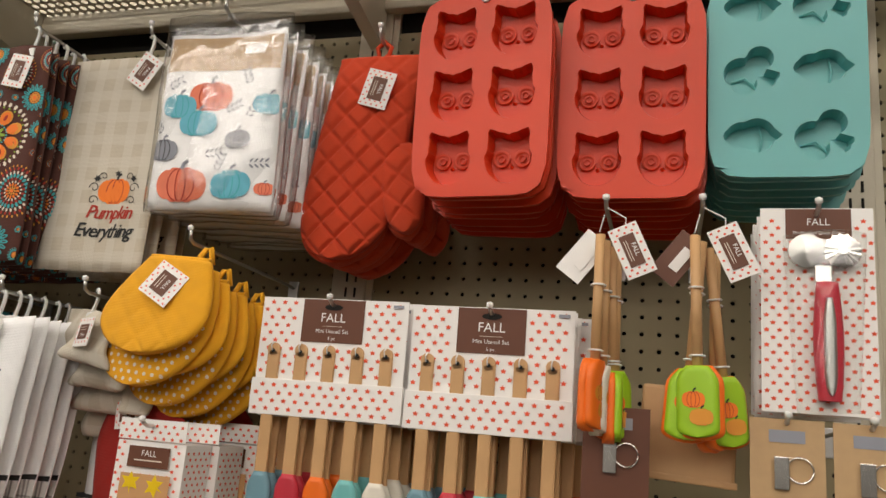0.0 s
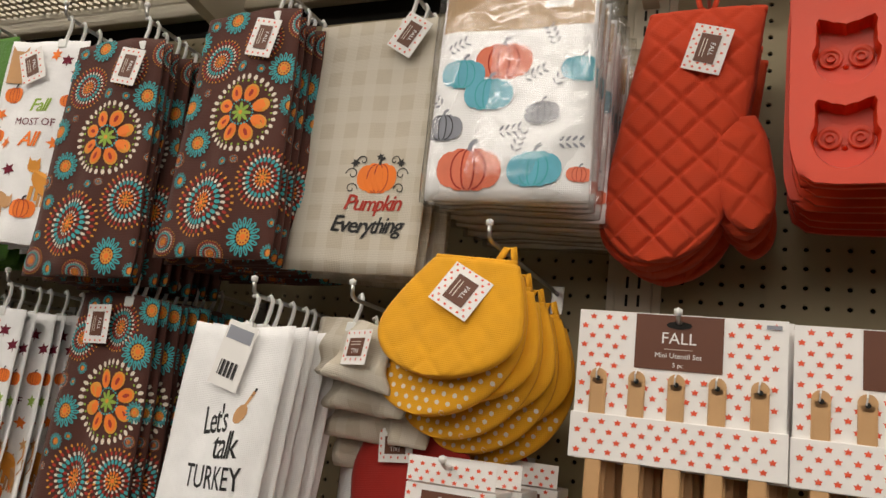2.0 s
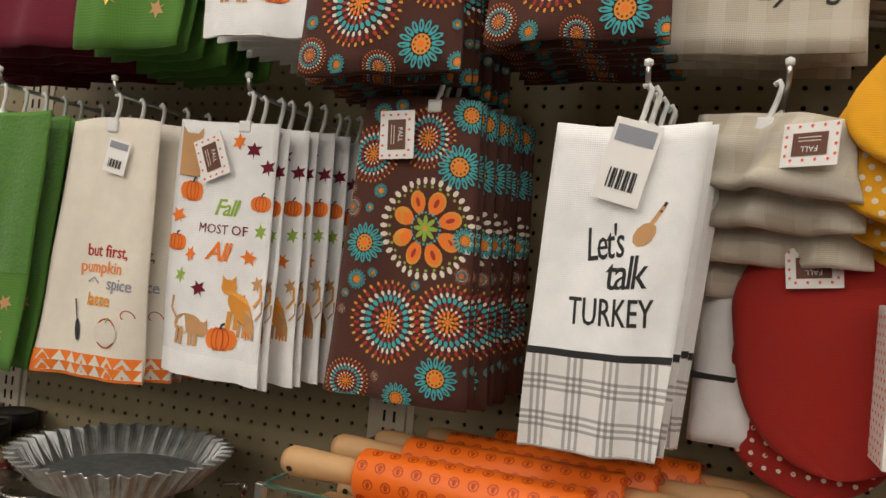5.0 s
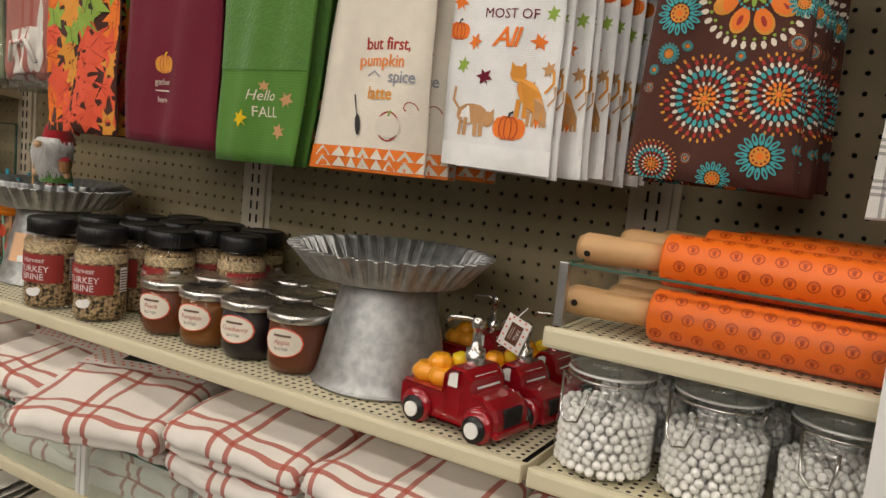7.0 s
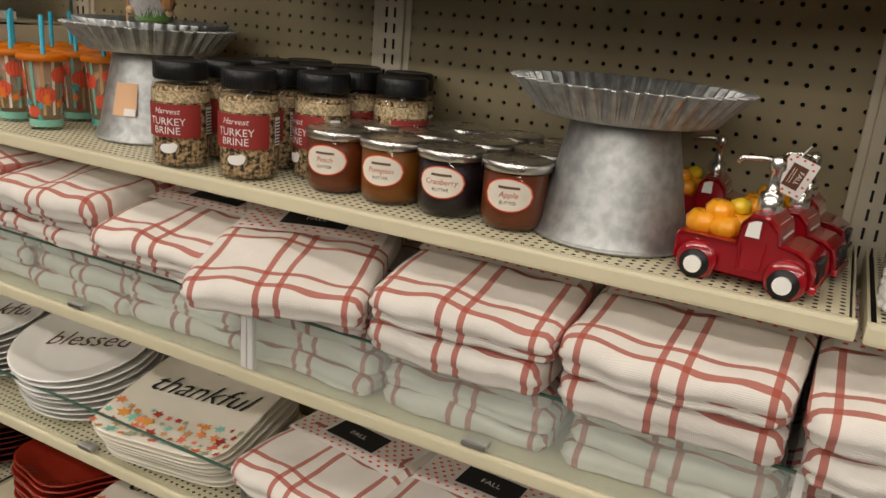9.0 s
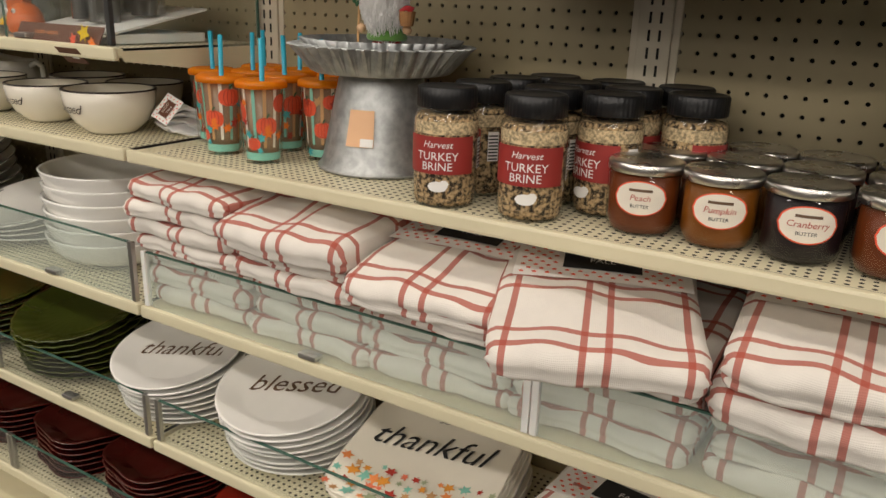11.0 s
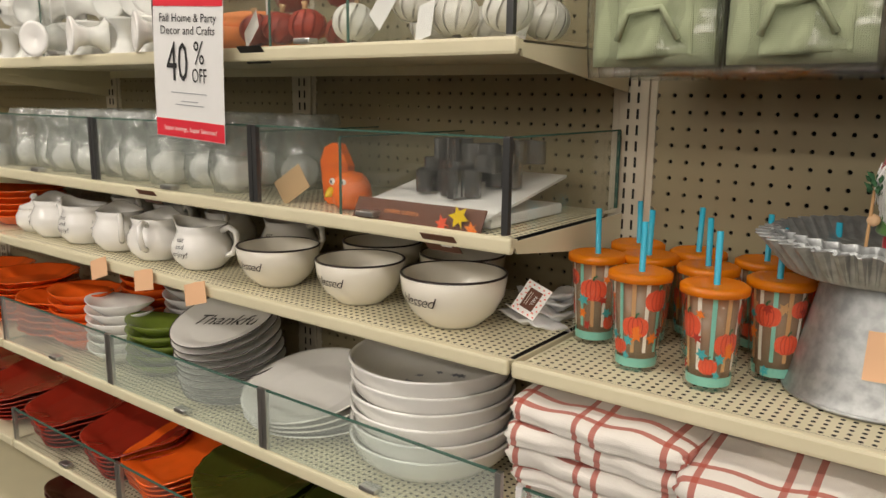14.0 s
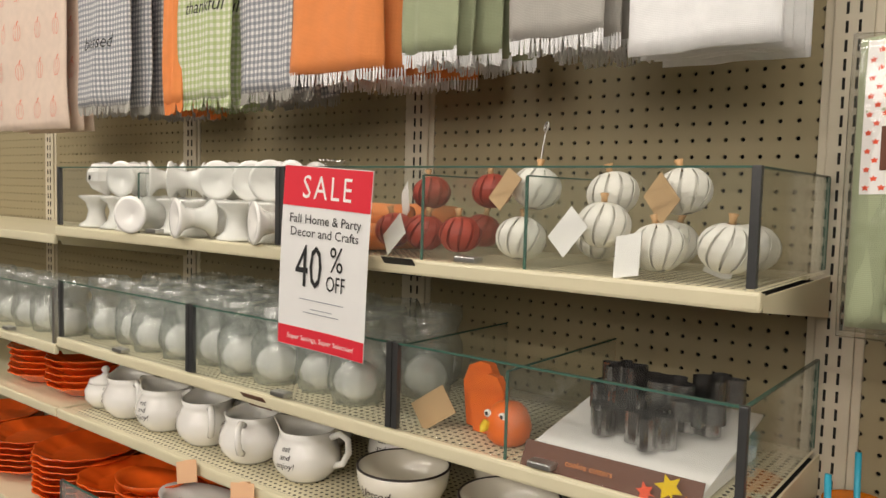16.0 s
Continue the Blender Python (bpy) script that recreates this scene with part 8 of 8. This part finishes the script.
for k, (cx, cy, ph) in enumerate(((-0.045, -0.02, 0), (0.020, -0.035, 1), (-0.02, 0.045, 2), (0.06, 0.03, 3), (-0.075, 0.05, 4), (-0.055, 0.045, 5), (0.0, 0.05, 6), (0.075, 0.055, 7), (0.075, -0.02, 8), (0.03, 0.01, 9))):
    pts = [((0.026 + 0.008 * math.sin(a * (3 + k % 3) + ph)) * math.cos(a), (0.026 + 0.008 * math.sin(a * (3 + k % 3) + ph)) * math.sin(a)) for a in [6.2832 * i / 40 for i in range(40)]]
    v = [(cx + x, cy + y, z) for z in ((0.039 + 0.19 * cy, 0.072 + 0.19 * cy + 0.008 * (k % 2)) if k < 5 else (0.074 + 0.10 * cy, 0.098 + 0.10 * cy + 0.01 * (k % 2))) for x, y in pts]
    o = part("cutter", (v, [(i, (i + 1) % 40, 40 + (i + 1) % 40, 40 + i) for i in range(40)]), M["steel"], ck, "steel cutter")


# sale signs
def sale_sign(m, label):
    t = thing("sale_sign", m, label, "sale sign", "sale signs")
    W, H = 0.178, 0.278
    v = [(x, 0.0025 * math.sin(x * 22 + 1) + 0.002 * math.sin(z * 14), z) for z in [-H * j / 12 for j in range(13)] for x in [-W / 2 + W * i / 10 for i in range(11)]]
    part("paper", (v, [(j * 11 + i, (j + 1) * 11 + i, (j + 1) * 11 + i + 1, j * 11 + i + 1) for j in range(12) for i in range(10)]), M["signw"], t, "white sale sheet", smooth=True)
    fr = lambda x, y, h: (x, 0.0025 * math.sin(x * 22 + 1) + 0.002 * math.sin(y * 14) - h - 0.0004, y)
    pr = Print()
    for j in range(6):
        for i in range(10):
            pr.rect("signr", -W / 2 + 0.001 + (W - 0.002) * i / 10, -0.001 - 0.010 * (j + 1), -W / 2 + 0.001 + (W - 0.002) * (i + 1) / 10, -0.001 - 0.010 * j)
    for j in range(3):
        for i in range(10):
            pr.rect("signr", -W / 2 + 0.001 + (W - 0.002) * i / 10, -H + 0.001 + 0.010 * j, -W / 2 + 0.001 + (W - 0.002) * (i + 1) / 10, -H + 0.011 + 0.010 * j)
    pr.text("ink_w", "SALE", 0, -0.048, 0.050, sx=0.80, space=1.25)
    pr.text("ink_k", "Fall Home & Party", 0, -0.086, 0.0195)
    pr.text("ink_k", "Decor and Crafts", 0, -0.106, 0.0195)
    pr.text("ink_k", "40", -0.028, -0.182, 0.092, sx=0.60)
    pr.text("ink_k", "%", 0.027, -0.153, 0.054, sx=0.78)
    pr.text("ink_k", "OFF", 0.027, -0.183, 0.034, sx=0.66)
    for y, w in ((-0.202, 0.045), (-0.216, 0.022), (-0.222, 0.036)):
        pr.rect("grey", -w, y, w, y + 0.0012)
    pr.text("ink_w", "Super Savings, Super Selection!", 0, -H + 0.012, 0.0110)
    pr.lay(t, fr, "sign_print")
    part("holder_clip", box(0.050, 0.016, 0.016, (0, 0.010, 0.004), 0.003), M["film"], t, "clear plastic sign clip")
    return t


sale_sign(pose(-1.415, -0.385, 1.598, 0, 3.2, 2), "white and red paper sale sign hanging from a shelf")
sale_sign(pose(1.122, -0.372, 1.294, 0, 0, 0), "white and red paper sale sign hanging from a shelf")
for x, z in ((-1.30, zd - 0.002), (-0.92, zc - 0.010), (-1.62, zc - 0.006)):
    o = thing("shelf_tag", pose(x, LIP - 0.006, z, 40, 0, 0), "small brown price label on the shelf edge", "price tag", "price tags")
    part("paper", box(0.058, 0.001, 0.034, (0, 0, -0.012)), M["brownlab"] if z < 1.3 else M["black"], o)
    part("print", box(0.018, 0.0012, 0.008, (0.008, -0.0002, -0.014)), M["paper"], o)


# long towels hanging over the left shelves
def fringe(t, sheet, mt, n=40, ln=0.020):
    rr = random.Random(n)
    vfs = []
    for k in range(n):
        x, y, z = sheet.at(-0.49 + 0.98 * k / (n - 1), 1.0, -0.3, 0)
        vfs.append(tube([(x, y, z + 0.004), (x + rr.uniform(-0.003, 0.003), y + rr.uniform(-0.003, 0.003), z - ln * rr.uniform(0.7, 1.1))], 0.0018, 4))
    tagged(part("fringe", joined(vfs), M[mt], t, "knotted thread fringe"), kind="stuff")


def long_towel(x, w, zb, mt, label, fr=None, word=None, y=-0.25, n=5, pr=None, dx=0.004):
    sh = Sheet(w * 0.96, w, 0.44, 0.012, 0.003, x * 7)
    towel("hanging_towel", label, x, y, zb + 0.44, sh, mt, pr, "long hanging towels", n=n, dy=0.034, seed=int(x * -100), hx=0.0, sy=dx, extra=(lambda t: fringe(t, sh, fr)) if fr else None)


pr = Print()
rr = random.Random(4)
for k in range(14):
    pumpkin_shape(pr, -0.15 + 0.10 * (k % 4) + rr.uniform(-0.01, 0.01), 0.05 + 0.10 * (k // 4), 0.030, "csalmon", "coral", "coral")
long_towel(-2.66, 0.40, 1.70, "csalmon", "pale cotton towel printed with sketched pumpkins", pr=pr, n=3)
pr = Print()
pr.text("ink_k", "blessed", -0.02, 0.13, 0.042, shear=0.3)
long_towel(-2.30, 0.235, 1.745, "cgingham", "blue-grey gingham towel lettered blessed, fringed", "cgrey", pr=pr, n=6, dx=0.02)
long_towel(-2.020, 0.06, 1.735, "corange", "orange cotton towel with fringe", "corange", n=4)
pr = Print()
pr.text("ink_k", "thankful", -0.0, 0.17, 0.038, shear=0.3)
long_towel(-1.915, 0.17, 1.740, "cgingreen", "green gingham towel lettered thankful, fringed", "cgingreen", pr=pr, n=4)
long_towel(-1.745, 0.165, 1.745, "cgingham", "blue-grey gingham towel lettered blessed, fringed", "cgrey", n=4, y=-0.235)
long_towel(-1.545, 0.215, 1.765, "corange", "plain orange cotton towel with white fringe", "cwhite", n=6, dx=0.014)
long_towel(-1.340, 0.105, 1.780, "csage", "sage linen towel with pale fringe", "cwhite", n=5, dx=0.012)
long_towel(-1.120, 0.150, 1.780, "cgrey", "grey linen towel with pale fringe", "cwhite", n=5, dx=0.010)
long_towel(-0.920, 0.185, 1.745, "cwhite", "plain white flour-sack towel", None, n=4)


# wrapped napkin packs on hooks
def pack(m, mt, label, w=0.148, h=0.30, tagged_=True):
    t = thing("napkin_pack", m, label, "napkin pack", "wrapped napkin packs")
    sh = Sheet(w, w, h, 0.030, 0.002, w * 100 + h)
    part("cloth", sh.vf, M[mt], t, smooth=True)
    f2 = Sheet(w * 0.62, w * 0.62, 0.075, 0.010, 0.003, 2)
    part("folded_layer", moved(f2.vf, pose(0.008, -0.017, -h + 0.085)), M[mt], t, smooth=True)
    part("tie", tube([(-0.035, -0.024, -h + 0.030), (-0.02, -0.030, -h + 0.062), (0.02, -0.030, -h + 0.066), (0.040, -0.024, -h + 0.030)], 0.004, 8), M[mt], t, smooth=True)
    pr = Print()
    for j in range(12):
        pr.oval("paper", 0, h - 0.1535 + 0.013 * j, w * 0.45, 0.0066, 12, True)
    leaf_spots(pr, -w * 0.45, h - 0.160, w * 0.45, h - 0.004, 0.0150, 0.0040, skip=(-0.048, h - 0.136, 0.048, h - 0.092))
    for j in range(4):
        pr.oval("brownlab", 0, h - 0.1305 + 0.011 * j, 0.048, 0.0056, 10, True)
    pr.text("ink_w", "FALL", 0, h - 0.111, 0.0165)
    pr.text("ink_w", "Set of 4 Napkins", 0, h - 0.127, 0.0094)
    pr.lay(t, sh.front, "header_print")
    bg = Sheet(w + 0.014, w + 0.018, h + 0.020, 0.040, 0.003, 5)
    o = part("plastic_bag", moved(bg.vf, pose(0, 0, 0.008)), M["film"], t, "clear plastic bag", smooth=True)
    o.visible_shadow = False
    return t


for x, y, mt, lb in ((-0.668, -0.275, "csage", "sage green napkins in a clear plastic bag"), (-0.500, -0.285, "csage", "sage green napkins in a clear plastic bag"), (-0.325, -0.285, "cplaid", "white and rust plaid napkins in a clear bag")):
    p = pack(pose(x, y, 1.735, 2, 0, 0), mt, lb)
    bpy.context.view_layer.update()
    hang(p, 5, 0.046, seed=int(x * -50), jx=0.006, rz=2)
    peg_hook(x, 1.748, y - 0.022)
